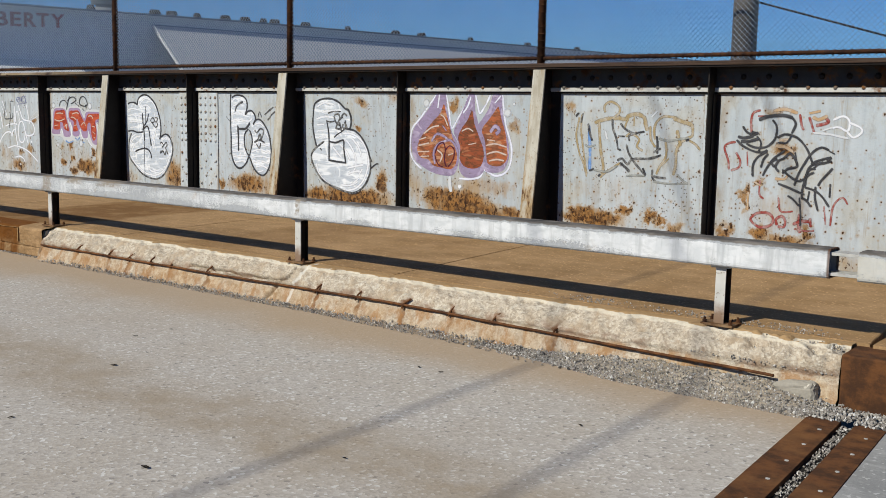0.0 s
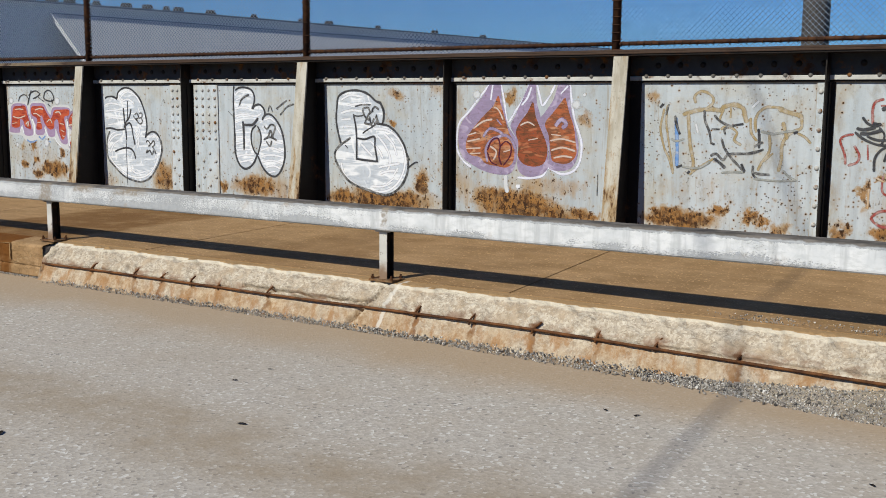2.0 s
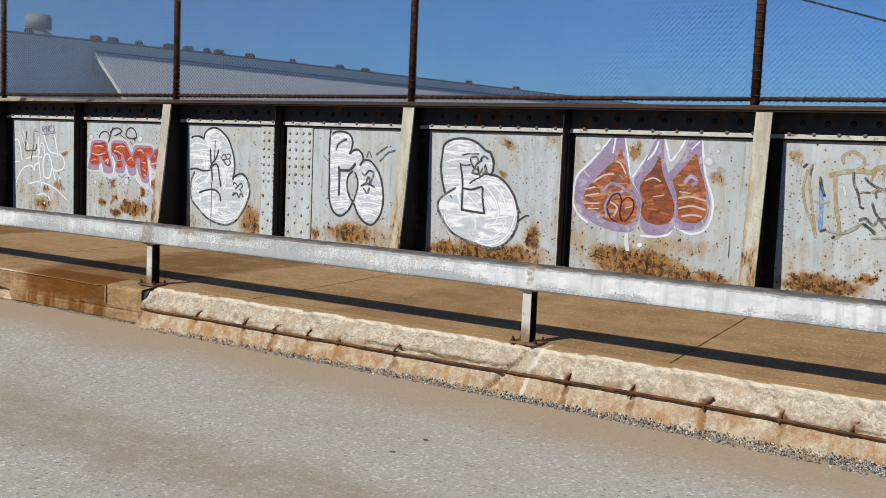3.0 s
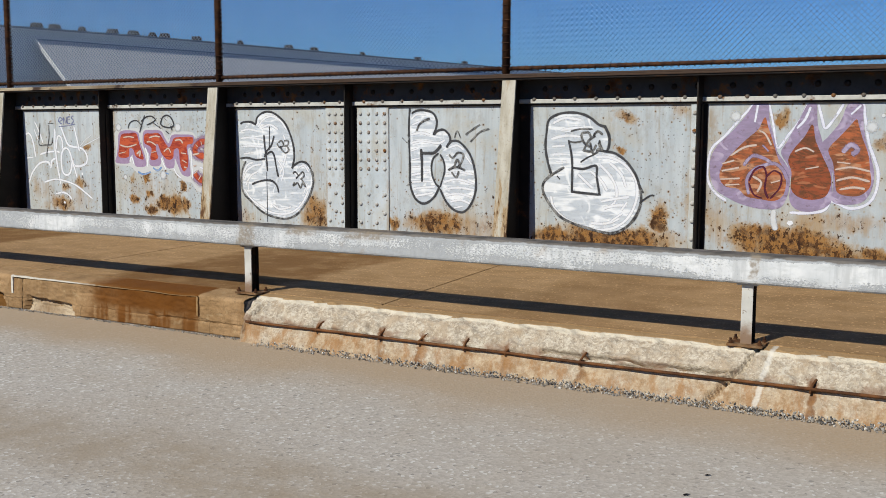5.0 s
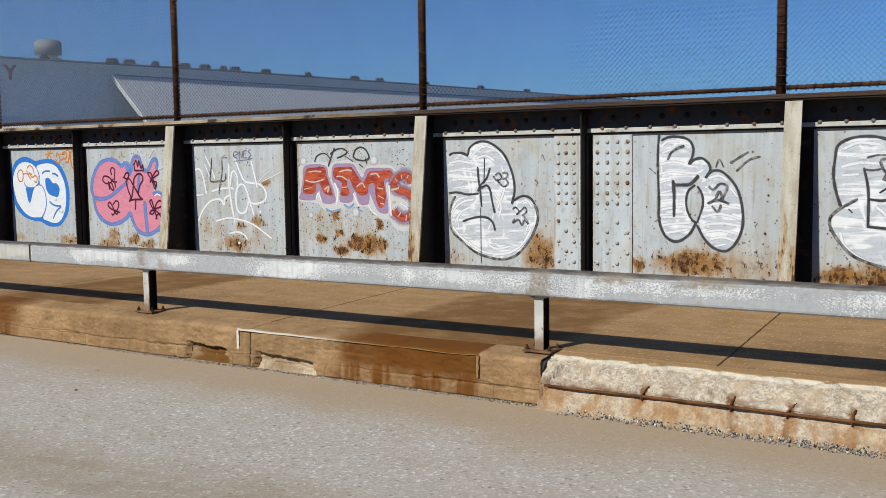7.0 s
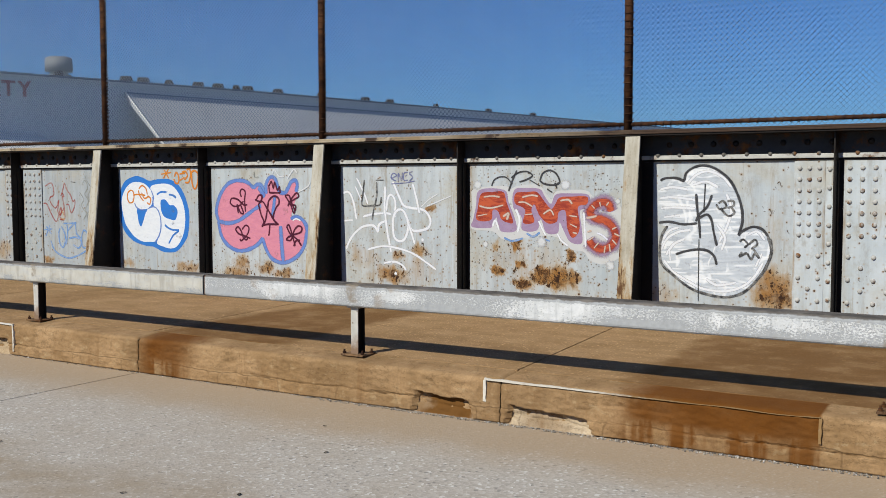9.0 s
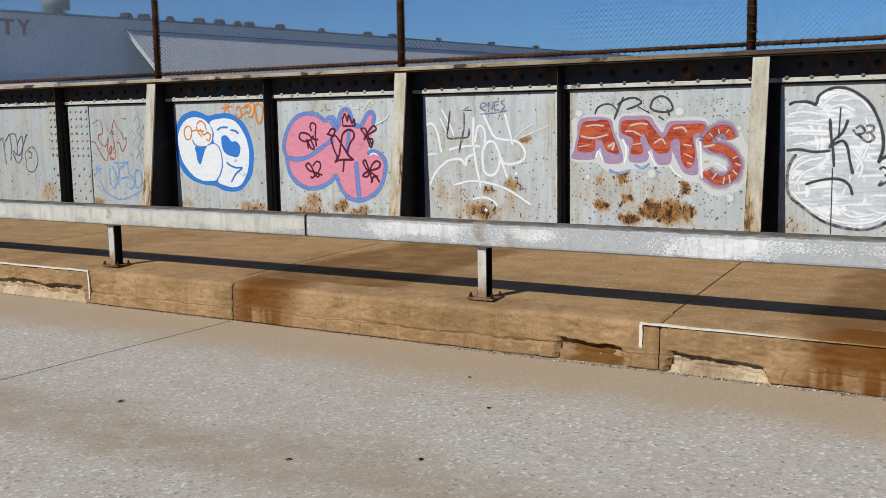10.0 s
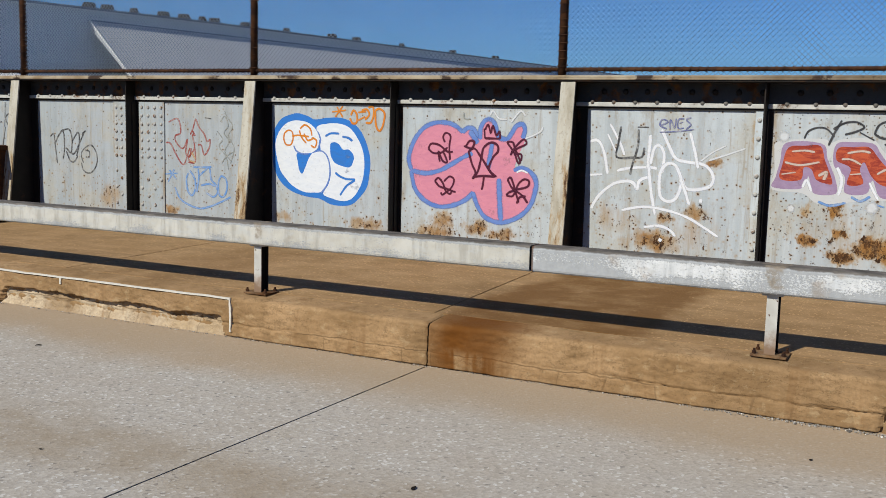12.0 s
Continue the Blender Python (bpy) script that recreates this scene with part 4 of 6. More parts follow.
def rivet(x, y, z, me=RIV):
    spots.append((x, y, z, me))


# every stop: bracket or stiffener with its angles
def stiffener(x):
    """A plate standing out from the web, held by an angle dark with painted shade on one side and a white riveted one
    on the other.
    """
    bm = bmesh.new()
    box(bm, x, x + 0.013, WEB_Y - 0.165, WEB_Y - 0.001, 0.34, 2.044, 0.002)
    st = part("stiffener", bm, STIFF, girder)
    # near-black angle where the stiffener's shadow falls on the web
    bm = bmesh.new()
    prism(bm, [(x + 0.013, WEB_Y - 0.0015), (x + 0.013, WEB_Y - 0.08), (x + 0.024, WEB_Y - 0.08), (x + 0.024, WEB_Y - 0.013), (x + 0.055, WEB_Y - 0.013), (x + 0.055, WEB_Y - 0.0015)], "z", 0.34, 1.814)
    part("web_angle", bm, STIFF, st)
    bm = bmesh.new()
    prism(bm, [(x, WEB_Y - 0.0015), (x, WEB_Y - 0.09), (x - 0.012, WEB_Y - 0.09), (x - 0.012, WEB_Y - 0.014), (x - 0.09, WEB_Y - 0.014), (x - 0.09, WEB_Y - 0.0015)], "z", 0.34, 1.814)
    part("web_angle", bm, WEB_PLAIN, st, "white-painted angle")


Z_END = 0.5


def bracket(x):
    """Knee bracket: a web that widens downwards and a white face flange."""
    bm = bmesh.new()
    y_top, y_low = 8.64, 8.45
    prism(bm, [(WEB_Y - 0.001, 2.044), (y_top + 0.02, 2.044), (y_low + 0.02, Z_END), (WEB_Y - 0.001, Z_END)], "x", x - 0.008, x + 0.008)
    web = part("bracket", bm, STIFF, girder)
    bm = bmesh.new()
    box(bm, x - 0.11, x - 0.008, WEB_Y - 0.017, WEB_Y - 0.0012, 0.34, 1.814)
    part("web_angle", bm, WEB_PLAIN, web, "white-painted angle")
    # right-hand angle near black: the bracket's shadow is put into its colour
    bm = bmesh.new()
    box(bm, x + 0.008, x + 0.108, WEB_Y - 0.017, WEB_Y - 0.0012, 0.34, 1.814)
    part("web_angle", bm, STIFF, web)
    bm = bmesh.new()
    prism(bm, [(y_top, 2.04), (y_top + 0.018, 2.04), (y_low + 0.018, Z_END), (y_low, Z_END)], "x", x - 0.068, x + 0.068)
    part("face_flange", bm, BRACKET, web, "white-painted bracket flange with rust")
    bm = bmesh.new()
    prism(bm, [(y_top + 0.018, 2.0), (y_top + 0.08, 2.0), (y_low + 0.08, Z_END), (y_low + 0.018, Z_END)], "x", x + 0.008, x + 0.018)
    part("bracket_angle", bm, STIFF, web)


spots = []
for x in brackets:
    bracket(x)
for x in mids:
    stiffener(x)
for a, b in zip(stops, stops[1:]):
    n = 8
    for i in range(n):
        x = b + 0.16 + (a - b - 0.3) * i / (n - 1)
        rivet(x, WEB_Y - 0.034, 1.872, DULL_RIV if x > -16 else RIV)
        rivet(x + 0.1, WEB_Y - 0.02, 1.965, DARK_RIV)
for x in brackets:
    for i in range(9):
        rivet(x - 0.07, WEB_Y - 0.017, 0.5 + 0.155 * i, DULL_SMALL)
for x in mids:
    for i in range(9):
        rivet(x - 0.055, WEB_Y - 0.014, 0.5 + 0.155 * i, SMALL_RIV)
# splice plates either side of two stiffeners
for xs in (mids[4], mids[7]):
    for x0, x1 in ((xs - 0.34, xs - 0.091), (xs + 0.056, xs + 0.44)):
        bm = bmesh.new()
        box(bm, x0, x1, WEB_Y - 0.014, WEB_Y - 0.001, 0.34, 1.812, 0.002)
        part("splice_plate", bm, WEB_DULL if xs < -15 else WEB_PLAIN, girder)
        cols = 3 if x0 < xs else 4
        for c in range(cols):
            x = x0 + 0.045 + (x1 - x0 - 0.09) * c / (cols - 1)
            for i in range(7):
                rivet(x, WEB_Y - 0.014, 1.75 - 0.093 * i, SMALL_RIV)
            for i in range(4):
                rivet(x, WEB_Y - 0.014, 1.02 - 0.19 * i - (0.09 if c % 2 else 0), SMALL_RIV)
near = sorted(spots, key=lambda s: abs(s[0] + 10.5))
for x, y, z, me in near[:290]:
    shared("rivet", me, girder, Matrix.Translation((x, y, z)))
for paint in (RIVET, RIVET_DULL, RIVET_DARK):
    vs, fs = [], []
    for x, y, z, me in near[290:]:
        if me.materials[0] == paint:
            o = len(vs)
            vs += [(v.co.x + x, v.co.y + y, v.co.z + z) for v in me.vertices]
            fs += [[o + i for i in p.vertices] for p in me.polygons]
    me = bpy.data.meshes.new("rivets")
    me.from_pydata(vs, [], fs)
    me.materials.append(paint)
    ob = new("rivets", me)
    ob.parent = girder
    tagged(ob, kind="stuff")


# ---- chain-link fence on the girder ----
FENCE_Y = WEB_Y + 0.05


def fence_bay():
    bay = thing("chain_link_fence", "rusty chain-link fence bay on top of the girder", "fence", group="fence bays")
    bm = bmesh.new()
    rod(bm, (0, 0, 2.098), (0, 0, 4.3), 0.04, 10)
    part("post", bm, RUSTY, bay, "rusted brown fence post", True)
    bm = bmesh.new()
    box(bm, -0.09, 0.09, -0.07, 0.07, 2.098, 2.112, 0.003)
    part("base_plate", bm, RUSTY, bay)
    for z in (2.165, 4.25):
        bm = bmesh.new()
        rod(bm, (0.03, 0, z), (PITCH + 0.01, 0, z), 0.018, 8)
        part("rail", bm, RUSTY, bay, "", True)
    # ties that lash the mesh to post and rail
    bm = bmesh.new()
    for i in range(30):
        z = 2.2 + 0.07 * i
        tube(bm, [(0.05 * math.cos(t), 0.05 * math.sin(t), z + 0.01 * math.sin(t)) for t in [k * math.pi / 4 for k in range(9)]], 0.004, 4)
    for i in range(50):
        x = 0.06 + 0.07 * i
        tube(bm, [(x + 0.01 * math.sin(t), 0.026 * math.cos(t), 2.165 + 0.026 * math.sin(t)) for t in [k * math.pi / 3 for k in range(7)]], 0.004, 4)
    tagged(part("wire_lashing", bm, RUSTY, bay), kind="stuff")
    # woven wires
    d, r = 0.024, 0.0031
    vs, fs = [], []
    rows = int(2.1 / d)
    for w in range(int(PITCH / d)):
        for i in range(rows + 1):
            z = 2.115 + i * d
            x = w * d + d * ((i + w) % 2)
            y = 0.003 if i % 2 else -0.003
            o = len(vs)
            vs += [(x + r * 1.15, y, z), (x - r * 0.6, y + r, z), (x - r * 0.6, y - r, z)]
            if i:
                for a in range(3):
                    b = (a + 1) % 3
                    fs.append((o - 3 + a, o - 3 + b, o + b, o + a))
    me = bpy.data.meshes.new("wire_mesh")
    me.from_pydata(vs, [], fs)
    me.materials.append(WIRE)
    m = new("wire_mesh", me)
    m.parent = bay
    tagged(m, "galvanised woven diamond wire")
    return bay


first_bay = fence_bay()
bays = [5.29, 1.74, -1.82, -5.39, -8.99, -12.56, -16.12, -19.65, -23.21, -26.77, -30.33, -33.89]
first_bay.matrix_basis = Matrix.Translation((bays[0], FENCE_Y, 0))
for x in bays[1:]:
    copy_thing(first_bay, Matrix.Translation((x, FENCE_Y, 0)))


# ---- box-beam guardrail ----
R_Y0, R_Y1, R_Z0, R_Z1 = 6.17, 6.35, 0.70, 0.872


def rail_piece(x0, x1, label, paint=RAIL):
    bm = bmesh.new()
    r = 0.022
    out = []
    for cy, cz, a0 in ((R_Y1 - r, R_Z1 - r, 0), (R_Y0 + r, R_Z1 - r, 90), (R_Y0 + r, R_Z0 + r, 180), (R_Y1 - r, R_Z0 + r, 270)):
        for k in range(4):
            a = radians(a0 + 30 * k)
            out.append((cy + r * math.cos(a), cz + r * math.sin(a)))
    t = 0.008
    cy, cz = (R_Y0 + R_Y1) / 2, (R_Z0 + R_Z1) / 2
    inner = [(cy + (y - cy) * 0.91, cz + (z - cz) * 0.9) for y, z in out]
    n = len(out)
    rings = [[bm.verts.new((x, y, z)) for y, z in o] for x, o in ((x0, inner), (x0, out), (x1, out), (x1, inner))]
    rings.append([bm.verts.new((x1 - 0.4, y, z)) for y, z in inner])
    rings.insert(0, [bm.verts.new((x0 + 0.4, y, z)) for y, z in inner])
    for a, b in zip(rings, rings[1:]):
        for i in range(n):
            j = (i + 1) % n
            bm.faces.new((a[i], b[i], b[j], a[j]))
    bm.faces.new(rings[0])
    bm.faces.new(rings[-1][::-1])
    bmesh.ops.recalc_face_normals(bm, faces=bm.faces[:])
    g = thing("guardrail_beam", label, "guardrail", (0, 0, 0), "guardrail beams")
    part("beam", bm, paint, g)
    return g


beam = rail_piece(-15.2, -1.6, "white peeling steel box-beam guardrail on short posts")
rail_piece(-44.0, -15.215, "cream-white steel box-beam guardrail on short posts", RAIL_CREAM)
right = rail_piece(-1.44, 16.0, "clean grey-white box-beam guardrail end on posts", RAIL_CREAM)
bm = bmesh.new()
box(bm, -1.9, -1.2, R_Y0 + 0.02, R_Y0 + 0.15, R_Z0 + 0.018, R_Z0 + 0.036, 0.002)
part("splice_bar", bm, GALV, right)
bm = bmesh.new()
box(bm, -1.9, -1.2, R_Y0 + 0.02, R_Y0 + 0.15, R_Z1 - 0.036, R_Z1 - 0.018, 0.002)
part("splice_bar", bm, GALV, right)


def rail_post():
    post = thing("guardrail_post", "short galvanised steel I-section guardrail post bolted to kerb", "post", group="guardrail posts")
    bm = bmesh.new()
    box(bm, -0.033, 0.033, -0.045, -0.037, 0.014, 0.378)
    part("front_flange", bm, POST, post, "pale grey front flange, rusty at the foot")
    # near black, so that the post's shaded side looks dark beside the pale front
    bm = bmesh.new()
    box(bm, -0.033, 0.033, 0.038, 0.045, 0.014, 0.378)
    box(bm, -0.004, 0.004, -0.037, 0.038, 0.014, 0.378)
    part("upright", bm, STIFF, post, "dark web and back flange, rust and shade in their colour")
    bm = bmesh.new()
    box(bm, -0.105, 0.105, -0.085, 0.085, 0.0, 0.014, 0.002)
    plate = part("base_plate", bm, FOOT, post, "rusty steel base plate")
    for sx in (-0.085, 0.085):
        for sy in (-0.06, 0.06):
            bm = bmesh.new()
            rod(bm, (sx, sy, 0.014), (sx, sy, 0.03), 0.014, 6)
            rod(bm, (sx, sy, 0.032), (sx, sy, 0.046), 0.008, 8)
            part("bolt", bm, RUSTY, plate, "rusty anchor bolt")
    bm = bmesh.new()
    box(bm, -0.06, 0.06, -0.06, 0.06, 0.366, 0.378)
    part("saddle", bm, GALV, post)
    return post


post = rail_post()
POST_Y = 6.265
for i, x in enumerate((-2.27, -6.04, -9.86, -13.68, -17.47, -21.28, -25.1, -28.9, 1.5)):
    m = Matrix.Translation((x, POST_Y, 0.323))
    if i:
        copy_thing(post, m)
    else:
        post.matrix_basis = m


# ---- behind the girder ----
pole = thing("utility_pole", "weathered grey utility pole behind the fence", "pole", (-4.1, 10.9, -0.9))
bm = bmesh.new()
rod(bm, (0, 0, 0), (0, 0, 9.5), 0.14, 20, 0.115)
part("shaft", bm, POLE, pole, "", True)
bm = bmesh.new()
rod(bm, (0, 0, 3.78), (0, 0, 3.82), 0.142, 20)
part("band", bm, DARK, pole, "dark metal strap")
bm = bmesh.new()
tube(bm, [(-30, 0.16, 12.95), (-14, 0.16, 7.96), (-6, 0.16, 5.56), (0, 0.15, 3.76), (6, 0.16, 1.98), (12.4, 0.16, 0.05)], 0.012, 6)
part("wire", bm, CABLE, pole, "thin dark guy wire")

# overhead cables above the road
for x0 in (-6.0, -4.93):
    c = thing("overhead_cable", "black overhead cable spanning high across the road", "cable", (x0, -14, 6.6), "overhead cables")
    bm = bmesh.new()
    rod(bm, (1.8, -16, 0.0), (-11.6, 134, 17.0), 0.016, 8)
    part("cable", bm, CABLE, c)

k = Mat("pale_wall_sheeting", 0.6)
rib = k.math("SINE", k.math("MULTIPLY", k.axis(1), 21.0))
k.color(k.mix(k.step(k.noise(0.3, 4), 0.3, 0.7), (0.7, 0.75, 0.8), (0.76, 0.8, 0.84))).bump(rib, 0.02, 0.25)
SHEETING = k.m
k = Mat("metal_roof_sheeting", 0.5)
rib = k.math("SINE", k.math("MULTIPLY", k.axis(1), 14.0))
k.color(k.mix(k.step(rib, -0.3, 0.9), (0.47, 0.48, 0.5), (0.52, 0.53, 0.54))).bump(rib, 0.03, 0.15)
CANOPY = k.m
FASCIA = plain("blue_grey_fascia", (0.12, 0.16, 0.24), 0.6)
WHITE = plain("white_fascia", (0.75, 0.75, 0.73), 0.6, 0.08)
LETTER = plain("maroon_letter", (0.32, 0.055, 0.06), 0.7)


def climb(bm):
    """The lean-to and its fascia rise slightly along the hall, as its roof does."""
    for v in bm.verts:
        v.co.z += 0.0126 * (v.co.y + 16.2)


hall = thing("warehouse", "long pale-grey metal-clad warehouse behind the bridge", "building", (-59.4, 60, -0.9))
bm = bmesh.new()
prism(bm, [(-50, 0), (90, 0), (90, 10.1), (-6, 8.86), (-27, 8.42), (-50, 8.02)], "x", -40.0, 0.0)
part("wall", bm, SHEETING, hall)
bm = bmesh.new()
prism(bm, [(-50, 8.02), (-27, 8.42), (-6, 8.86), (90, 10.1), (90, 10.22), (-6, 8.98), (-27, 8.54), (-50, 8.14)], "x", -40.1, 0.12)
roof = part("roof", bm, FASCIA, hall, "dark roof edge")
bm = bmesh.new()
box(bm, 0.0, 0.2, -16.2, 88, 7.98, 8.06)
climb(bm)
part("fascia", bm, FASCIA, hall, "blue-grey fascia strip")
bm = bmesh.new()
prism(bm, [(0.02, 7.98), (0.2, 7.98), (5.0, 3.24), (5.0, 3.04), (0.02, 7.78)], "y", -16.2, 88)
climb(bm)
part("canopy", bm, CANOPY, hall, "sunlit ribbed metal lean-to roof")
bm = bmesh.new()
prism(bm, [(0.18, 8.02), (0.24, 8.04), (5.07, 3.24), (5.02, 3.24), (0.2, 7.99)], "y", -16.27, -16.2)
part("verge_trim", bm, WHITE, hall, "white verge trim")
bm = bmesh.new()
prism(bm, [(0.02, 5.25), (0.2, 5.25), (5.0, 3.2), (0.02, 3.2)], "y", -60, -22.5)
part("low_roof", bm, WHITE, hall, "low white lean-to roof")
# maroon capitals on the wall
for glyph, y0, y1 in (("B", -27.35, -26.6), ("E", -26.42, -25.75), ("R", -25.53, -24.77), ("T", -24.7, -23.89), ("Y", -23.72, -22.83)):
    cut = bpy.data.curves.new("letter", "FONT")
    cut.body, cut.extrude, cut.offset = glyph, 0.03, 0.018
    drawn = new("letter", cut)
    me = bpy.data.meshes.new_from_object(drawn.evaluated_get(bpy.context.evaluated_depsgraph_get()))
    bpy.data.objects.remove(drawn)
    us, vs = [v.co.x for v in me.vertices], [v.co.y for v in me.vertices]
    for v in me.vertices:
        a, b = (v.co.x - min(us)) / (max(us) - min(us)), (v.co.y - min(vs)) / (max(vs) - min(vs))
        y = y0 + (y1 - y0) * a
        v.co = (0.03 + v.co.z, y, 7.23 + 0.035 * (y + 25.5) + 0.86 * b)
    me.materials.append(LETTER)
    letter = new("letter", me)
    letter.parent = hall
    tagged(letter, "maroon painted capital letter")
# roof vents
bm = bmesh.new()
rod(bm, (-9.6, -13.5, 8.5), (-9.6, -13.5, 9.85), 1.0, 20, 0.85)
rod(bm, (-9.6, -13.5, 9.85), (-9.6, -13.5, 10.1), 0.6, 20)
rod(bm, (-9.6, -13.5, 10.1), (-9.6, -13.5, 11.0), 0.93, 20, 0.9)
rod(bm, (-9.6, -13.5, 11.0), (-9.6, -13.5, 11.1), 0.86, 20, 0.7)
part("exhaust_fan", bm, plain("grey_galvanised_fan", (0.2, 0.21, 0.215), 0.6, 0.3, 5), hall, "round galvanised exhaust fan on the roof", True)
for i, y in enumerate((-20.5, -15.5, -14.1, -11.9, -9.3, -7.4, -5.6, -4.4, -1.1, 3.8, 9.9, 13.5, 21.0, 31.0, 41.0)):
    z = 8.88 + (1.24 * (y + 6) / 96 if y > -6 else 0.44 * (y + 6) / 21)
    bm = bmesh.new()
    rod(bm, (-0.6, y, z - 0.2), (-0.6, y, z + 0.2), 0.3, 10)
    rod(bm, (-0.6, y, z + 0.18), (-0.6, y, z + 0.44), 0.42 if i % 3 else 0.3, 10, 0.34 if i % 3 else 0.2)
    part("roof_vent", bm, DARK, hall, "small dark roof vent")

crate = thing("utility_box", "rust-brown steel box against the girder", "utility box", (-23.5, 8.35, 0.34))
bm = bmesh.new()
box(bm, -0.75, 0.4, -0.25, 0.3, 0.0, 0.86, 0.01)
part("body", bm, RUST_PLATE, crate)
bm = bmesh.new()
box(bm, -0.78, 0.43, -0.28, 0.32, 0.86, 0.92, 0.01)
part("lid", bm, RUSTY, crate)


# ---- painted marks, grit and litter ----
def ribbon(bm, stations, flat):
    """One hand-drawn band of paint: stations (x, z, width), running along x when flat, else upwards."""
    rings = []
    for x, z, w in stations:
        a, b = ((x, z), (x, z + w)) if flat else ((x, z), (x + w, z))
        rings.append([bm.verts.new((p[0], y, p[1])) for p, y in ((a, -0.001), (b, -0.001), (b, 0.02), (a, 0.02))])
    for r, s in zip(rings, rings[1:]):
        for i in range(4):
            bm.faces.new((r[i], r[(i + 1) % 4], s[(i + 1) % 4], s[i]))
    bm.faces.new(rings[0])
    bm.faces.new(rings[-1])
    bmesh.ops.recalc_face_normals(bm, faces=bm.faces[:])


MARK = plain("white_survey_paint", (0.66, 0.63, 0.56), 0.8, 0.2, 25)
k = Mat("worn_survey_paint", 0.85)
gone = k.math("ADD", k.step(k.axis(0), -11.9, -10.9, 0.1, 0.62), k.math("MULTIPLY", k.math("SUBTRACT", k.noise(12, 5, 0.7), 0.5), 1.2))
MARK_WORN = k.color(k.mix(k.step(gone, 0.1, 0.5), (0.64, 0.6, 0.52), (0.3, 0.185, 0.08))).m
for x0, x1, z_low in ((-20.56, -17.6, 0.04), (-12.45, -10.24, 0.14)):
    m = thing("survey_mark", "white painted survey line along the kerb edge", "paint mark", (x0, 6.05, 0), "survey marks")
    bm = bmesh.new()
    thick = 0.012 if x0 < -15 else 0.015
    ribbon(bm, [(xa, 0.288 + 0.006 * nz(x0 + xa, 2, 2, 3), thick * (1 + 0.5 * nz(x0 + xa, 4, 2, 9)) * (1 if x0 < -15 else max(0.15, 1 - 0.6 * xa))) for xa in [(x1 - x0) * i / 40 for i in range(41)]], True)
    part("edge_line", bm, MARK if x0 < -15 else MARK_WORN, m)
    for xs in (0.0, x1 - x0, 1.15) if x0 < -15 else (0.0, x1 - x0):
        foot_z = z_low if xs != 1.15 else 0.235
        bm = bmesh.new()
        ribbon(bm, [(xs - 0.008 + 0.004 * nz(x0 + xs, za, 1, 9), za, (0.016 if x0 < -15 or xs else 0.022) + 0.008 * nz(x0 + xs, za, 3, 20)) for za in [foot_z + (0.288 - foot_z) * i / 14 for i in range(15)]], False)
        part("end_line", bm, MARK_WORN if x0 > -15 and xs else MARK, m)


def pebbles(name, spots, material, label):
    vs, fs = [], []
    rnd = random.Random(5)
    for x, y, z, s in spots:
        o = len(vs)
        rot = Euler((rnd.uniform(0, 6), rnd.uniform(0, 6), rnd.uniform(0, 6))).to_matrix()
        for p in ((1, 0, 0), (-1, 0, 0), (0, 0.8, 0), (0, -0.8, 0), (0, 0, 0.65), (0, 0, -0.65)):
            v = rot @ Vector([c * s * rnd.uniform(0.7, 1.2) for c in p])
            vs.append((x + v.x, y + v.y, z + v.z))
        fs += [(o + a, o + b, o + c) for a, b, c in ((0, 2, 4), (2, 1, 4), (1, 3, 4), (3, 0, 4), (2, 0, 5), (1, 2, 5), (3, 1, 5), (0, 3, 5))]
    me = bpy.data.meshes.new(name)
    me.from_pydata(vs, [], fs)
    me.materials.append(material)
    return tagged(new(name, me), label, "gravel", kind="stuff")


k = Mat("loose_grit", 0.9)
kind = k.island()
k.color(k.mix(k.step(kind, 0.45, 0.9), k.mix(k.step(kind, 0.0, 0.4), (0.1, 0.093, 0.085), (0.3, 0.27, 0.235)), k.mix(k.step(kind, 0.84, 0.99), (0.42, 0.4, 0.36), (0.72, 0.7, 0.65))))
GRIT = k.m
rnd = random.Random(3)
spots = []
for _ in range(5200):
    x = -9.6 + 8.2 * rnd.random() ** 0.7
    wide = 0.09 + 0.2 * max(0, min(1, (x + 5.5) / 3.2))
    d = rnd.random() ** 1.5 * wide
    spots.append((x, 5.985 - d, 0.004 + 0.03 * rnd.random() * (1 - d / wide), rnd.uniform(0.004, 0.012)))
def heap(x, d):
    """Height of the grit washed against the kerb; d runs from the kerb (0) to its foot (1)."""
    return (0.085 * (1 - d) ** 1.3 + 0.02 * nz(x, d, 0, 6) * (1 - d)) * min(1, max(0, (x + 3.9) / 1.3)) * min(1, 0.25 + max(0, -1.5 - x) / 0.3)


for _ in range(9000):
    x = -3.9 + 2.42 * rnd.random()
    d = rnd.random()
    reach = 0.14 + 0.24 * min(1, (x + 3.9) / 1.2)
    spots.append((x, 6.03 - reach * d, 0.001 + heap(x, d), rnd.uniform(0.003, 0.0085)))
for _ in range(900):
    x = -14 + 4.2 * rnd.random()
    spots.append((x, 6.045 - 0.05 * rnd.random() ** 2, 0.004, rnd.uniform(0.004, 0.01)))
for _ in range(700):
    x = -24 + 10 * rnd.random()
    spots.append((x, 6.05 - 0.03 * rnd.random() ** 2, 0.003, rnd.uniform(0.003, 0.007)))
for _ in range(900):
    y = 5.7 - 3.4 * rnd.random()
    spots.append((-1.302 + rnd.uniform(-0.026, 0.03) + (y - 5.7) * SLANT, y, -0.014 + 0.008 * rnd.random(), rnd.uniform(0.005, 0.01)))
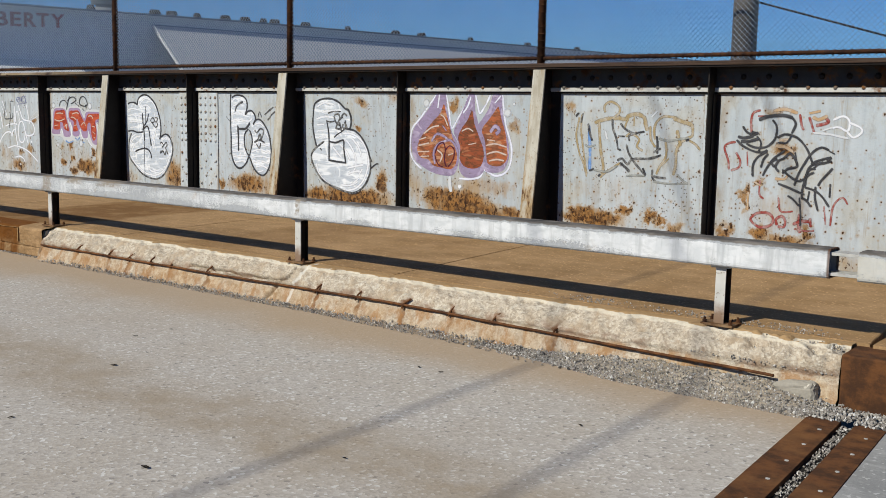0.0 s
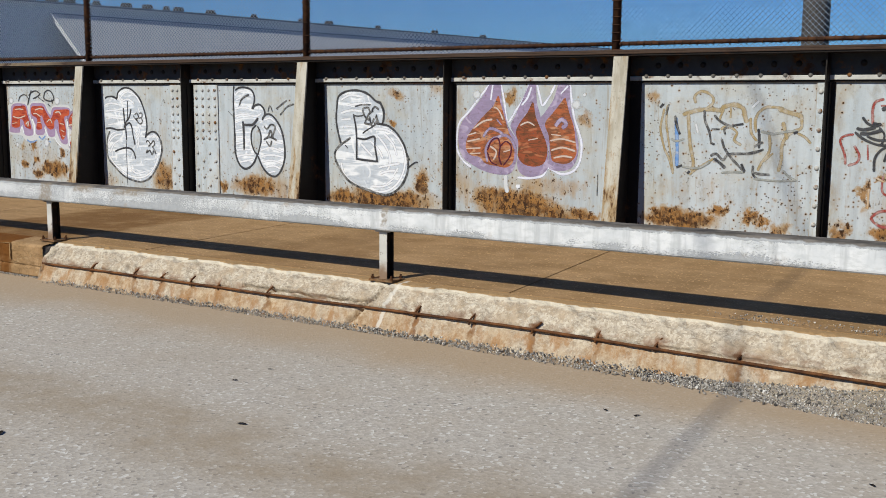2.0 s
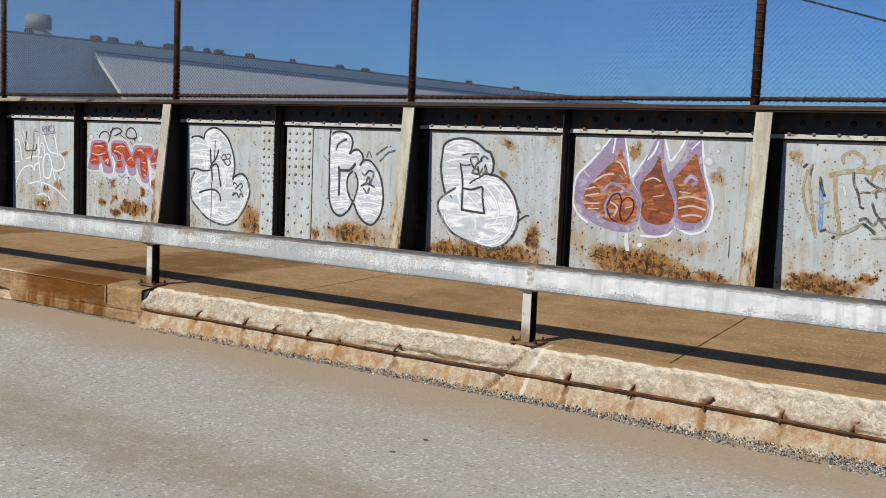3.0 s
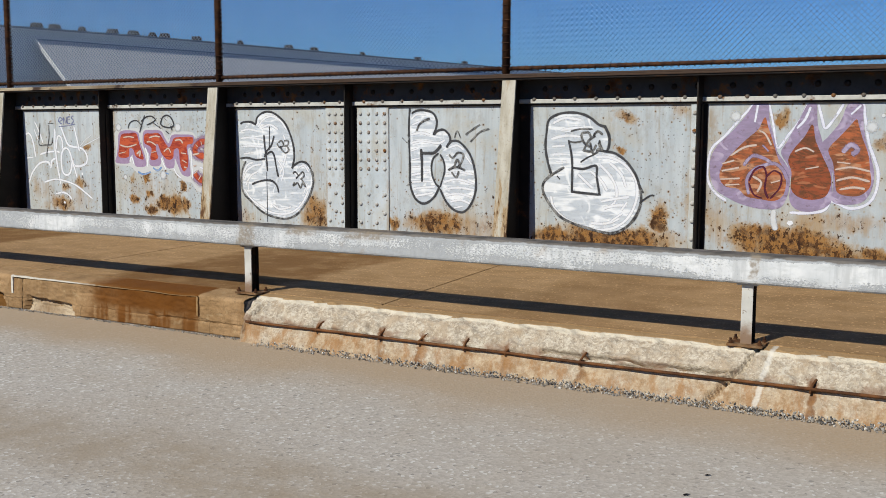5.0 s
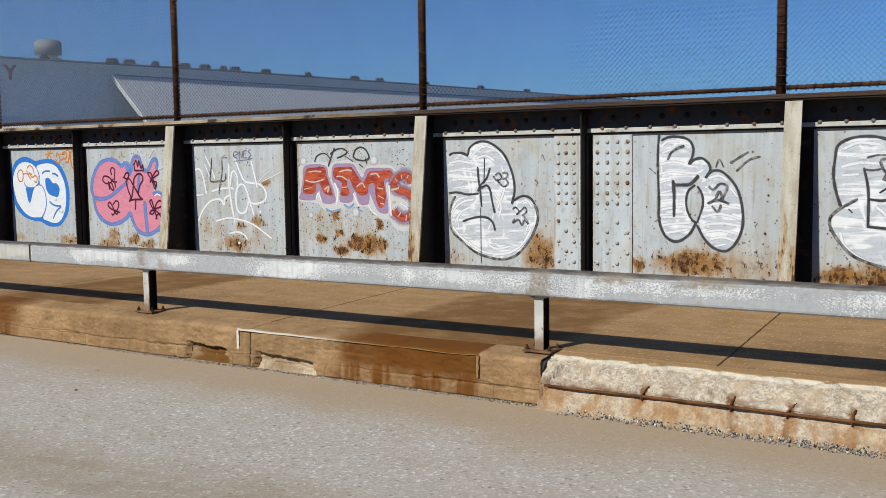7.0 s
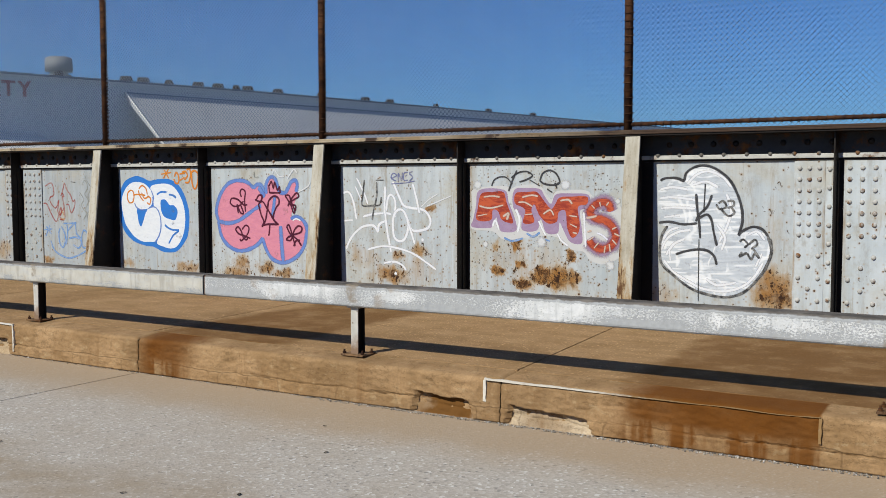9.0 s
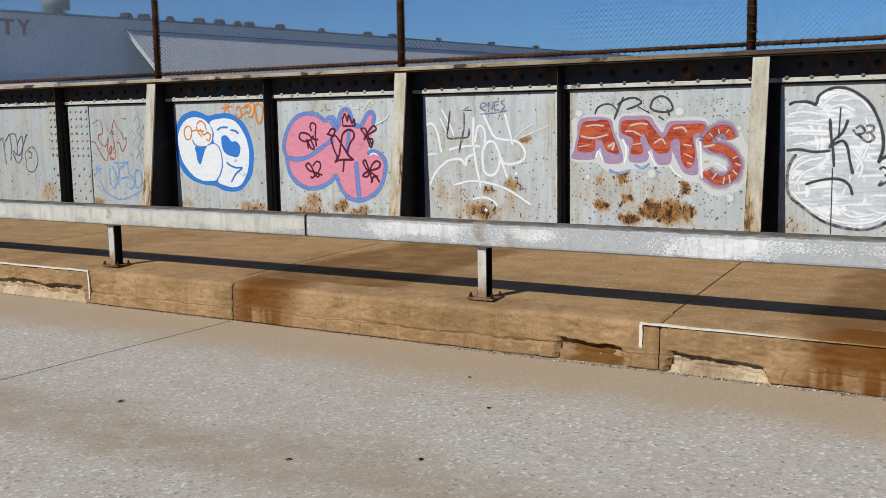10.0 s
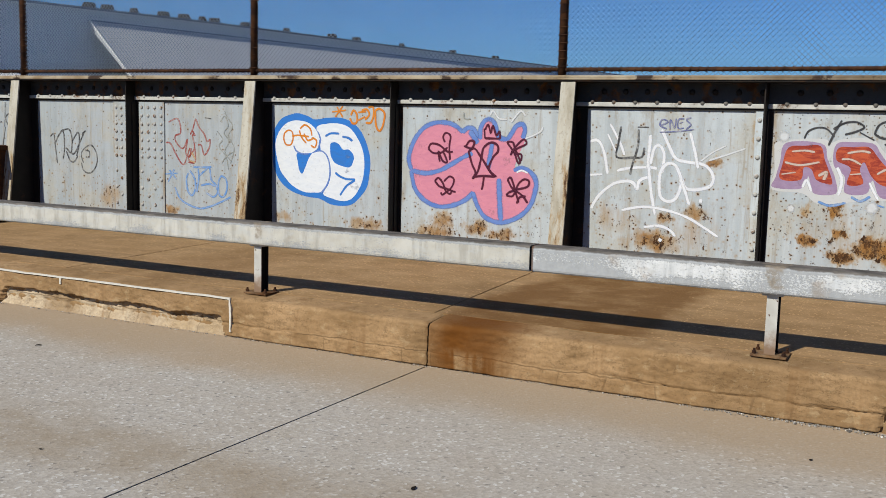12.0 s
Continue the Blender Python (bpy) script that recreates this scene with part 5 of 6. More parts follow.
for _ in range(800):
    spots.append((-1.7 + 0.7 * rnd.random(), 5.98 - 0.28 * rnd.random(), 0.01, rnd.uniform(0.006, 0.016)))
for _ in range(500):
    spots.append((rnd.choice((-1.9, -2.6, -3.3)) + rnd.gauss(0, 0.16), 6.4 + rnd.uniform(-0.08, 0.12), 0.33, rnd.uniform(0.003, 0.008)))
for _ in range(900):
    x = -1.5 - 0.9 * rnd.random() ** 1.6
    w = rnd.random()
    spots.append((x, 6.03 + 0.2 * w, 0.175 + 0.14 * w, rnd.uniform(0.004, 0.011)))
for _ in range(260):
    x = -3.6 + 2.1 * rnd.random() ** 0.8
    d = rnd.random()
    spots.append((x, 6.04 - 0.36 * d, 0.006 + heap(x, d), rnd.uniform(0.009, 0.018)))
bed = [(-3.9 + 2.42 * i / 80, 6.03 - (0.14 + 0.24 * min(1, (2.42 * i / 80) / 1.2)) * j / 10, heap(-3.9 + 2.42 * i / 80, j / 10) - 0.002) for j in range(11) for i in range(81)]
tagged(sheet("gravel_bed", bed, 81, 11, concrete("packed_grit", (0.36, 0.3, 0.22), (0.5, 0.43, 0.33), grain=0.6)), "packed grey-brown grit heaped against the broken kerb", "gravel", kind="stuff")
pebbles("gravel", spots, GRIT, "loose pale grit washed along the kerb")

chunk = thing("concrete_chunk", "broken grey lump of concrete lying against the kerb", "rubble", (-1.68, 6.0, 0.06))
bm = bmesh.new()
bmesh.ops.create_icosphere(bm, subdivisions=4, radius=1.0)
for v in bm.verts:
    c = Vector([math.copysign(abs(q) ** 0.55, q) for q in v.co])
    c *= 1 + 0.16 * nz(*c, 1.3) + 0.07 * nz(*c, 5)
    v.co = (c.x * 0.125, c.y * 0.06, c.z * 0.055 * (1.1 + 0.3 * c.x))
part("lump", bm, concrete("grey_lump", (0.36, 0.33, 0.27), (0.52, 0.48, 0.4)), chunk)

LEAF = plain("dry_dark_leaf", (0.05, 0.04, 0.03), 0.9, 0.4)
leaf_spots = ((-5.25, 3.87), (-5.85, 4.76), (-4.7, 2.88), (-3.79, 5.12), (-3.61, 5.12), (-2.38, 4.74), (-3.55, 2.88), (-2.96, 3.56), (-5.86, 4.46), (-6.14, 3.11), (-9.73, 3.38), (-8.68, 3.05), (-12.87, 4.84), (-13.3, 5.37), (-13.29, 3.64), (-12.74, 3.94), (-18.52, 5.06), (-16.65, 3.47), (-14.81, 3.96))
for x, y in leaf_spots:
    leaf = thing("fallen_leaf", "small curled dark leaf lying on the road", "leaf", (x, y, 0.002), "fallen leaves")
    leaf.rotation_euler = (0, 0, rnd.uniform(0, 6))
    bm = bmesh.new()
    s = rnd.uniform(0.014, 0.034)
    top = [bm.verts.new((s * math.cos(a), 0.4 * s * math.sin(a), 0.002 + 0.1 * s * abs(math.sin(a)) + 0.1 * s * math.cos(2 * a) ** 2)) for a in [j * math.pi / 5 for j in range(10)]]
    mid = bm.verts.new((0, 0, 0.003))
    for j in range(10):
        bm.faces.new((mid, top[j], top[(j + 1) % 10]))
    bmesh.ops.solidify(bm, geom=bm.faces[:], thickness=0.0015)
    part("blade", bm, LEAF, leaf)


# ---- graffiti ----
def smooth_path(pts, closed, sub=5):
    """Catmull-Rom curve through the points."""
    n = len(pts)
    if n == 2 and not closed:
        return pts
    out = []
    for i in range(n if closed else n - 1):
        p = [pts[(i + k) % n] if closed else pts[max(0, min(n - 1, i + k))] for k in (-1, 0, 1, 2)]
        for s in range(sub):
            t = s / sub
            out.append(tuple(0.5 * (2 * p[1][a] + (p[2][a] - p[0][a]) * t + (2 * p[0][a] - 5 * p[1][a] + 4 * p[2][a] - p[3][a]) * t * t + (3 * p[1][a] - p[0][a] - 3 * p[2][a] + p[3][a]) * t ** 3) for a in (0, 1)))
    return out if closed else out + [pts[-1]]


def graffiti(stop, label, strokes):
    """Paint on one plate. Strokes: fill, line or dot, paint, width in cm, points in cm from the plate's far edge and the deck."""
    x0 = tag_edges[stop]
    tag = thing("graffiti", label, "graffiti", (x0, WEB_Y, 0), "graffiti on the girder")
    depth = -0.0008
    for layer, (how, paint, width, text) in enumerate(strokes):
        pts = [tuple(float(c) / 100 for c in p.split(",")) for p in text.split()]
        path = smooth_path(pts, how == "fill") if len(pts) > 1 else pts
        y = depth - 0.00008
        bm = bmesh.new()
        if how == "fill":
            bm.faces.new([bm.verts.new((x, y, z)) for x, z in path])
            bm.normal_update()
            bmesh.ops.triangulate(bm, faces=bm.faces[:])
            bmesh.ops.recalc_face_normals(bm, faces=bm.faces[:])
        elif how == "dot":
            half, n = width / 100, 24
            rim = [bm.verts.new((pts[0][0] + half * (1 + 0.12 * nz(x0, layer, i, 3)) * math.cos(math.tau * i / n), y, pts[0][1] + half * math.sin(math.tau * i / n))) for i in range(n)]
            hub = bm.verts.new((pts[0][0], y, pts[0][1]))
            for i in range(n):
                bm.faces.new((hub, rim[i], rim[(i + 1) % n]))
        else:
            half = width / 200 * 1.12 + 0.003
            n = len(path)
            rails = []
            for i, (x, z) in enumerate(path):
                a, c = path[max(i - 1, 0)], path[min(i + 1, n - 1)]
                d = Vector((c[0] - a[0], c[1] - a[1]))
                d = d.normalized() if d.length else Vector((1, 0))
                w = half * (1 + 0.25 * nz(x + x0, z, layer, 14)) * (0.75 if i in (0, n - 1) else 1)
                y -= 0.0000015
                rails.append((bm.verts.new((x - d.y * w, y, z + d.x * w)), bm.verts.new((x + d.y * w, y, z - d.x * w))))
            for (a, c), (e, f) in zip(rails, rails[1:]):
                bm.faces.new((a, c, f, e))
            # round ends
            for i, sgn in ((0, -1), (n - 1, 1)):
                a, c = rails[i]
                m = (a.co + c.co) / 2
                e = (path[i][0] - path[i - sgn][0], path[i][1] - path[i - sgn][1])
                e = Vector((e[0], 0, e[1])).normalized() * half * 0.7
                tip = bm.verts.new(m + e * 0.2)
                bm.faces.new((a, c, tip))
        across = bm.loops.layers.uv.new("UVMap")
        bm.verts.index_update()
        for f in bm.faces:
            f.normal_update()
            if f.normal.y > 0:
                f.normal_flip()
            for l in f.loops:
                l[across].uv = (0.5, 0) if how == "fill" else (0.5 if l.vert == hub else 0, 0) if how == "dot" else (0.5 if l.vert.index >= 2 * n else l.vert.index % 2, 0)
        depth = y
        part("paint_fill" if how == "fill" else "paint_stroke", bm, paint, tag)


graffiti(8, "silver bubble-letter graffiti with black outline on white plate", (
    ('fill', SILVER, 0, "28,159 31,168 39,173 49,176 61,175 71,170 80,164 87,157 89,149 88,141 95,139 105,133 115,122 120,110 120,96 116,83 108,73 97,67 85,68 71,70 56,74 43,80 32,92 26,103 27,111 34,118 31,129 28,144"),
    ('line', CHALK, 2.8, "34,98 37,88 47,79 64,72 81,69 97,72 109,81 116,95 117,109 113,120 103,130 90,135 78,135"),
    ('line', CHALK, 2.8, "34,151 48,154 63,153"),
    ('line', CHALK, 2.8, "35,144 47,145"),
    ('line', CHALK, 2.8, "37,137 48,137"),
    ('line', CHALK, 2.8, "39,130 49,130"),
    ('line', CHALK, 2.8, "43,159 58,161 71,160"),
    ('line', CHALK, 2.8, "82,128 92,118 98,106 96,94 86,88"),
    ('line', CHALK, 2.8, "91,130 102,120 107,108"),
    ('line', CHALK, 2.8, "73,122 83,114 89,105"),
    ('line', CHALK, 2.8, "84,95 98,98 110,100"),
    ('line', CHALK, 2.8, "86,89 99,92 108,92"),
    ('line', CHALK, 2.8, "74,75 88,75 101,80"),
    ('line', CHALK, 2.8, "35,165 47,170 63,168"),
    ('line', CHALK, 2.8, "103,88 108,95"),
    ('line', CHALK, 2.8, "61,119 70,111 75,107"),
    ('line', CHALK, 2.8, "94,78 104,85"),
    ('line', INK, 2.6, "35,117 31,128 28,143 29,158 31,168 39,173 50,175 62,174 72,170 80,164 87,162"),
    ('line', INK, 2.6, "86,162 90,154 90,145 88,140"),
    ('line', INK, 2.4, "78,141 88,140 97,138 107,131 116,119 120,107"),
    ('line', GREYINK, 2.6, "120,107 121,95 116,82 108,73 97,67 86,67 71,70 56,74 43,80 32,92 26,103 27,111 35,118 47,125"),
    ('line', GREYINK, 2.6, "118,113 123,104"),
    ('line', INK, 2.3, "51,150 54,137 55,125 55,113 55,102"),
    ('line', INK, 2.3, "55,125 66,124 78,127 79,117 82,101"),
    ('line', INK, 2.3, "55,103 67,102 83,101"),
    ('line', INK, 1.4, "63,130 69,134 76,137"),
    ('line', INK, 1.4, "40,117 43,114"),
    ('line', GREYINK, 2.2, "63,155 66,148 72,144"),
    ('line', GREYINK, 2.2, "63,156 70,157 73,152"),
    ('line', GREYINK, 2.2, "75,154 79,158 84,155"),
    ('line', GREYINK, 2.2, "66,141 71,150 77,154"),
    ('line', GREYINK, 2.2, "65,141 74,140 78,146"),
    ('line', GREYINK, 2.2, "72,148 75,138 81,142 81,150"),
    ('line', GREYINK, 2.2, "79,142 84,141 80,148"),
    ('line', GREYINK, 1.4, "53,158 62,160 74,160"),
    ('line', GREYINK, 1.4, "51,149 57,148 64,149"),
    ('line', INK, 1.5, "120,95 125,99 130,102 133,102"),
))

graffiti(9, "silver lettering graffiti outlined in black on riveted plate", (
    ('fill', SILVER, 0, "63,173 67,177 76,179 85,178 92,173 94,166 92,158 96,159 104,158 108,153 108,147 104,142 95,136 89,129 88,121 90,110 96,103 93,95 86,89 78,86 70,89 65,97 63,110 63,129 62,149"),
    ('fill', SILVER, 0, "106,145 111,148 119,147 126,141 134,131 137,118 138,102 135,90 128,83 120,80 111,83 102,93 98,102 100,107 103,118 102,128 99,134"),
    ('line', CHALK, 2.6, "65,170 71,174 82,174"),
    ('line', CHALK, 2.6, "66,164 74,167"),
    ('line', CHALK, 2.6, "64,154 76,156 86,154"),
    ('line', CHALK, 2.6, "65,146 76,148 95,146 103,149"),
    ('line', CHALK, 2.6, "64,138 71,140"),
    ('line', CHALK, 2.6, "65,129 74,131"),
    ('line', CHALK, 2.6, "65,122 75,123"),
    ('line', CHALK, 2.6, "65,114 76,116 85,117"),
    ('line', CHALK, 2.6, "65,107 78,108 89,108"),
    ('line', CHALK, 2.6, "66,100 79,102 92,103"),
    ('line', CHALK, 2.6, "68,93 79,95 90,97"),
    ('line', CHALK, 2.6, "108,142 117,144 124,140"),
    ('line', CHALK, 2.6, "105,134 110,135"),
    ('line', CHALK, 2.6, "127,133 133,126"),
    ('line', CHALK, 2.6, "104,116 119,118 135,116"),
    ('line', CHALK, 2.6, "102,108 118,111 136,107"),
    ('line', CHALK, 2.6, "103,101 119,103 136,101"),
    ('line', CHALK, 2.6, "105,95 119,97 134,94"),
    ('line', CHALK, 2.6, "110,89 121,91 131,88"),
    ('line', CHALK, 2.6, "114,83 123,85"),
    ('line', INK, 2.6, "63,180 62,167 62,149 63,124 63,107 66,96 71,89 78,86 85,88 92,94 97,103"),
    ('line', INK, 2.4, "65,175 72,178 81,178 90,175 94,168 93,160 90,154"),
    ('line', INK, 2.4, "91,154 95,158 102,159 108,154 109,148 105,142"),
    ('line', INK, 2.4, "106,144 111,148 118,148 125,143 132,134 136,123 138,109 137,98 133,88 127,81 121,79 112,82 104,90 98,101"),
    ('line', INK, 2, "98,135 102,128 103,119 100,109 98,103"),
    ('line', INK, 2, "96,136 90,131 88,123 89,114 93,106 97,103"),
    ('line', INK, 3.2, "76,140 77,126 77,108"),
    ('line', INK, 3.2, "76,136 85,136 92,137 99,144"),
    ('line', GREYINK, 2.2, "71,158 74,164 80,168 86,170"),
    ('line', GREYINK, 2.2, "108,135 112,132 118,137 124,135 122,128 118,123"),
    ('line', GREYINK, 2.2, "108,120 114,124 117,131"),
    ('line', GREYINK, 2.2, "107,120 116,123 126,120"),
    ('line', GREYINK, 2.2, "111,118 116,113 119,119"),
    ('line', GREYINK, 2.2, "114,126 118,130 121,122"),
    ('line', GREYINK, 1.6, "127,155 135,160 142,164"),
    ('line', GREYINK, 1.6, "132,148 142,157 152,160"),
    ('line', GREYINK, 1.2, "114,151 117,158 121,151"),
    ('line', GREYINK, 1.2, "54,151 60,146"),
    ('line', GREYINK, 1.2, "59,103 65,107"),
    ('fill', GREYINK, 0, "129,155 128,154 127,154 127,154 126,155 127,156 127,156 128,156"),
    ('fill', GREYINK, 0, "133,148 133,148 132,147 132,148 131,148 132,149 132,150 133,149"),
))

graffiti(10, "silver bubble-letter graffiti with grey doodles on white plate", (
    ('fill', SILVER, 0, "14,155 14,166 22,168 34,166 39,165 40,173 49,178 59,178 71,173 81,162 88,149 90,134 88,122 89,120 97,124 107,123 112,117 114,105 110,90 102,76 90,67 76,63 61,64 46,69 30,79 19,89 16,103 17,114 22,123 15,128"),
    ('line', CHALK, 2.6, "41,162 49,170 60,173 72,168 80,159"),
    ('line', CHALK, 2.6, "16,157 27,159 41,157"),
    ('line', CHALK, 2.6, "16,149 28,150 46,148"),
    ('line', CHALK, 2.6, "17,140 30,141 48,140"),
    ('line', CHALK, 2.6, "20,132 34,134"),
    ('line', CHALK, 2.6, "19,112 25,120 33,123"),
    ('line', CHALK, 2.6, "17,102 23,113 33,119 44,121"),
    ('line', CHALK, 2.6, "22,98 29,108 39,113"),
    ('line', CHALK, 2.6, "20,93 29,83 43,75 57,69 76,68 91,73 101,82 108,94"),
    ('line', CHALK, 2.6, "59,78 69,73 85,76"),
    ('line', CHALK, 2.6, "76,153 80,140 77,126 70,111"),
    ('line', CHALK, 2.6, "95,118 103,121 109,114"),
    ('line', CHALK, 2.6, "107,102 102,91"),
    ('line', CHALK, 2.6, "46,161 58,164 68,159"),
    ('line', CHALK, 2.6, "25,102 26,93"),
    ('line', CHALK, 2.6, "68,126 75,115 72,104"),
    ('line', INK, 2.4, "16,165 21,167 31,167 38,164"),
    ('line', INK, 2.4, "38,165 40,172 48,177 57,178 66,175 77,167 84,156 89,142 90,129 87,118 90,121 99,125 107,123 112,117"),
    ('line', GREYINK, 2.4, "112,117 115,105 111,91 103,79 92,68 78,63 62,64 45,69 29,80 18,90 16,103 18,116 23,124"),
    ('line', GREYINK, 2.4, "114,115 115,102 109,87"),
    ('line', INK, 2.3, "15,127 25,128 37,126 50,127"),
    ('line', INK, 2.3, "49,153 50,140 52,127 53,114"),
    ('line', INK, 2.3, "63,152 59,142 52,135 49,129"),
    ('line', INK, 2.3, "52,132 59,135 63,130 65,120 68,108"),
    ('line', INK, 2.3, "31,99 40,102 51,104 60,103 66,98 68,91"),
    ('line', INK, 1.4, "57,162 56,137"),
    ('line', INK, 0.6, "52,113 52,84 52,58"),
    ('line', GREYINK, 1.8, "69,145 73,147 76,142 70,140 67,144"),
    ('line', GREYINK, 1.8, "77,147 82,147 82,143 77,141"),
    ('line', GREYINK, 1.8, "71,141 73,138 78,134 83,137 80,142"),
    ('line', GREYINK, 1.8, "88,112 91,114 95,110 92,107"),
    ('line', GREYINK, 1.8, "96,110 101,114 103,110 98,106"),
    ('line', GREYINK, 1.8, "90,103 88,99 94,102 98,97 101,102 105,98 100,106"),
))

graffiti(11, "red block-letter graffiti with dull purple and white outline", (
    ('fill', HALOTHIN, 0, "3,156 18,159 40,160 46,157 54,160 76,161 85,152 91,147 96,155 125,156 134,150 144,152 158,147 162,137 169,121 168,106 160,94 145,87 131,90 124,98 111,100 100,110 80,112 61,109 39,107 26,115 2,117 3,132 2,148"),
    ('fill', PURPLE, 0, "11,156 39,156 44,144 51,128 52,116 36,115 32,123 30,129 27,121 21,118 2,119 4,127 7,140"),
    ('fill', PURPLE, 0, "50,156 64,158 78,157 84,149 90,143 95,152 111,153 128,152 130,144 127,139 120,136 122,120 122,106 110,107 103,118 99,125 97,115 85,115 79,128 75,117 59,117 58,130 49,139"),
    ('line', PURPLE, 16.5, "151,137 149,143 143,145 135,142 130,135 135,130 145,128 153,122 156,113 152,105 143,101 134,104 129,109"),
    ('fill', RED, 0, "13,152 26,154 38,154 42,143 49,125 43,124 36,127 32,135 26,136 24,126 8,126 9,138"),
    ('fill', RED, 0, "52,153 64,154 75,154 83,145 90,138 94,142 99,149 112,150 127,150 127,143 118,140 120,124 118,115 112,111 107,120 105,136 98,135 96,126 87,124 78,131 72,142 69,136 72,125 60,124 62,137 51,143"),
    ('line', RED, 9, "151,137 149,143 143,145 135,142 130,135 135,130 145,128 153,122 156,113 152,105 143,101 134,104 129,109"),
    ('line', HALO, 2, "138,116 143,114 148,110"),
    ('line', CHALK, 2.2, "26,120 29,126 33,117"),
    ('line', CHALK, 2.2, "77,126 80,120 84,113"),
    ('line', CHALK, 3, "52,137 56,127 54,115"),
    ('line', CHALK, 2.2, "124,135 125,120 126,103"),
    ('line', CHALK, 2, "97,114 101,108 108,103"),
    ('line', PALEBLUE, 2, "39,109 48,106 60,109"),
    ('line', PALEBLUE, 2, "64,114 71,111 78,115"),
    ('line', PALEBLUE, 1.6, "82,109 89,107"),
    ('dot', FAINT, 6.0, "9,161"),
    ('dot', FAINT, 6.6, "105,161"),
    ('dot', FAINT, 6.6, "80,106"),
    ('dot', FAINT, 4.2, "18,102"),
    ('dot', FAINT, 6.0, "151,86"),
    ('dot', FAINT, 3.6, "158,146"),
    ('line', PINKSTROKE, 1.5, "16,149 26,150 34,149"),
    ('line', PINKSTROKE, 1.6, "11,140 23,138 38,141"),
    ('line', PINKSTROKE, 1.2, "9,130 20,132"),
    ('line', PINKSTROKE, 3, "38,130 44,133 42,127"),
    ('line', PINKSTROKE, 1.6, "59,149 69,151 76,150"),
    ('line', PINKSTROKE, 1.6, "55,144 62,144 70,140"),
    ('line', PINKSTROKE, 1.3, "62,132 70,133"),
    ('line', PINKSTROKE, 1.6, "82,133 89,137 93,132"),
    ('line', PINKSTROKE, 1.8, "100,146 108,147 112,143"),
    ('line', PINKSTROKE, 1.4, "109,132 117,131"),
    ('line', PINKSTROKE, 1.4, "110,124 117,121"),
    ('line', PINKSTROKE, 2.2, "113,116 117,115"),
    ('line', PINKSTROKE, 2.4, "127,130 133,131 137,132"),
    ('line', PINKSTROKE, 1.4, "135,139 132,142"),
    ('line', PINKSTROKE, 1.4, "141,141 140,145"),
    ('line', PINKSTROKE, 1.4, "147,142 149,145"),
    ('line', PINKSTROKE, 2.4, "128,117 132,118"),
    ('line', PINKSTROKE, 1.8, "129,109 134,112"),
    ('line', PINKSTROKE, 1.8, "135,102 139,107"),
    ('line', PINKSTROKE, 1.8, "145,98 146,104"),
    ('line', PINKSTROKE, 1.8, "151,99 150,106"),
    ('line', PINKSTROKE, 1.8, "157,106 153,110"),
    ('line', PINKSTROKE, 1.8, "160,114 155,116"),
    ('line', PINKSTROKE, 1.6, "157,122 153,120"),
    ('line', INK, 1.2, "25,160 28,166 35,169 42,168 48,162"),
    ('line', INK, 1.6, "53,175 48,165 44,155"),
    ('line', INK, 1.4, "47,168 55,173 64,174 70,170 63,166 56,164"),
    ('line', INK, 1.0, "67,166 78,160"),
    ('line', INK, 1.6, "78,165 81,172 88,175 95,172 99,164 93,161 83,162 78,165"),
    ('line', INK, 1.8, "94,163 96,158"),
    ('line', INK, 1.6, "86,157 91,154"),
))

graffiti(12, "looping white tag graffiti over rust-spotted white plate", (
    ('line', CHALK, 3.2, "13,152 21,153 27,143 31,124"),
    ('line', CHALK, 3.2, "14,122 26,123"),
    ('line', CHALK, 3.2, "17,92 24,104 37,115 50,118 56,116 59,111 61,119 70,123"),
    ('line', CHALK, 3, "40,127 54,130 70,131 76,130"),
    ('line', CHALK, 3.4, "69,159 68,134 69,129 71,114 76,90"),
    ('line', CHALK, 3.2, "70,134 73,148 78,150 82,142 81,127"),
    ('line', CHALK, 3.4, "79,164 85,152 92,140 102,137 117,135 125,127 124,118 115,114 103,114 98,123 92,134 84,134 79,125 80,107 87,102 94,105 98,116 97,126"),
    ('line', CHALK, 3, "98,121 102,111 106,100"),
    ('line', CHALK, 3, "104,162 109,145 112,132"),
    ('line', CHALK, 2.6, "32,168 42,151 46,141"),
    ('line', CHALK, 2.2, "30,159 38,144"),
    ('line', CHALK, 5.5, "115,104 117,104"),
    ('line', CHALK, 2.6, "46,92 66,96 87,94 105,89 122,80 132,74"),
    ('line', CHALK, 2.8, "67,78 80,80 90,77 95,72"),
    ('line', CHALK, 6, "81,68 83,67"),
    ('line', FAINT, 1.6, "114,138 124,146 135,152"),
    ('line', FAINT, 1.6, "121,139 135,144 151,150"),
    ('line', GREYINK, 1.8, "42,166 40,151 39,139 53,139 62,140 64,148"),
    ('line', GREYINK, 1.8, "58,164 58,149 54,134 52,124"),
    ('line', GREYINK, 1.2, "57,166 67,166"),
    ('line', BLUEINK, 1.1, "78,168 84,171 79,173 77,168 83,165"),
    ('line', BLUEINK, 1.1, "86,165 86,173 90,166 91,174"),
    ('line', BLUEINK, 1.1, "98,166 93,166 93,173 98,174"),
    ('line', BLUEINK, 1.1, "94,170 97,171"),
    ('line', BLUEINK, 1.1, "104,175 100,173 104,169 100,165"),
    ('line', BLUEINK, 0.8, "77,162 93,163 107,165"),
))

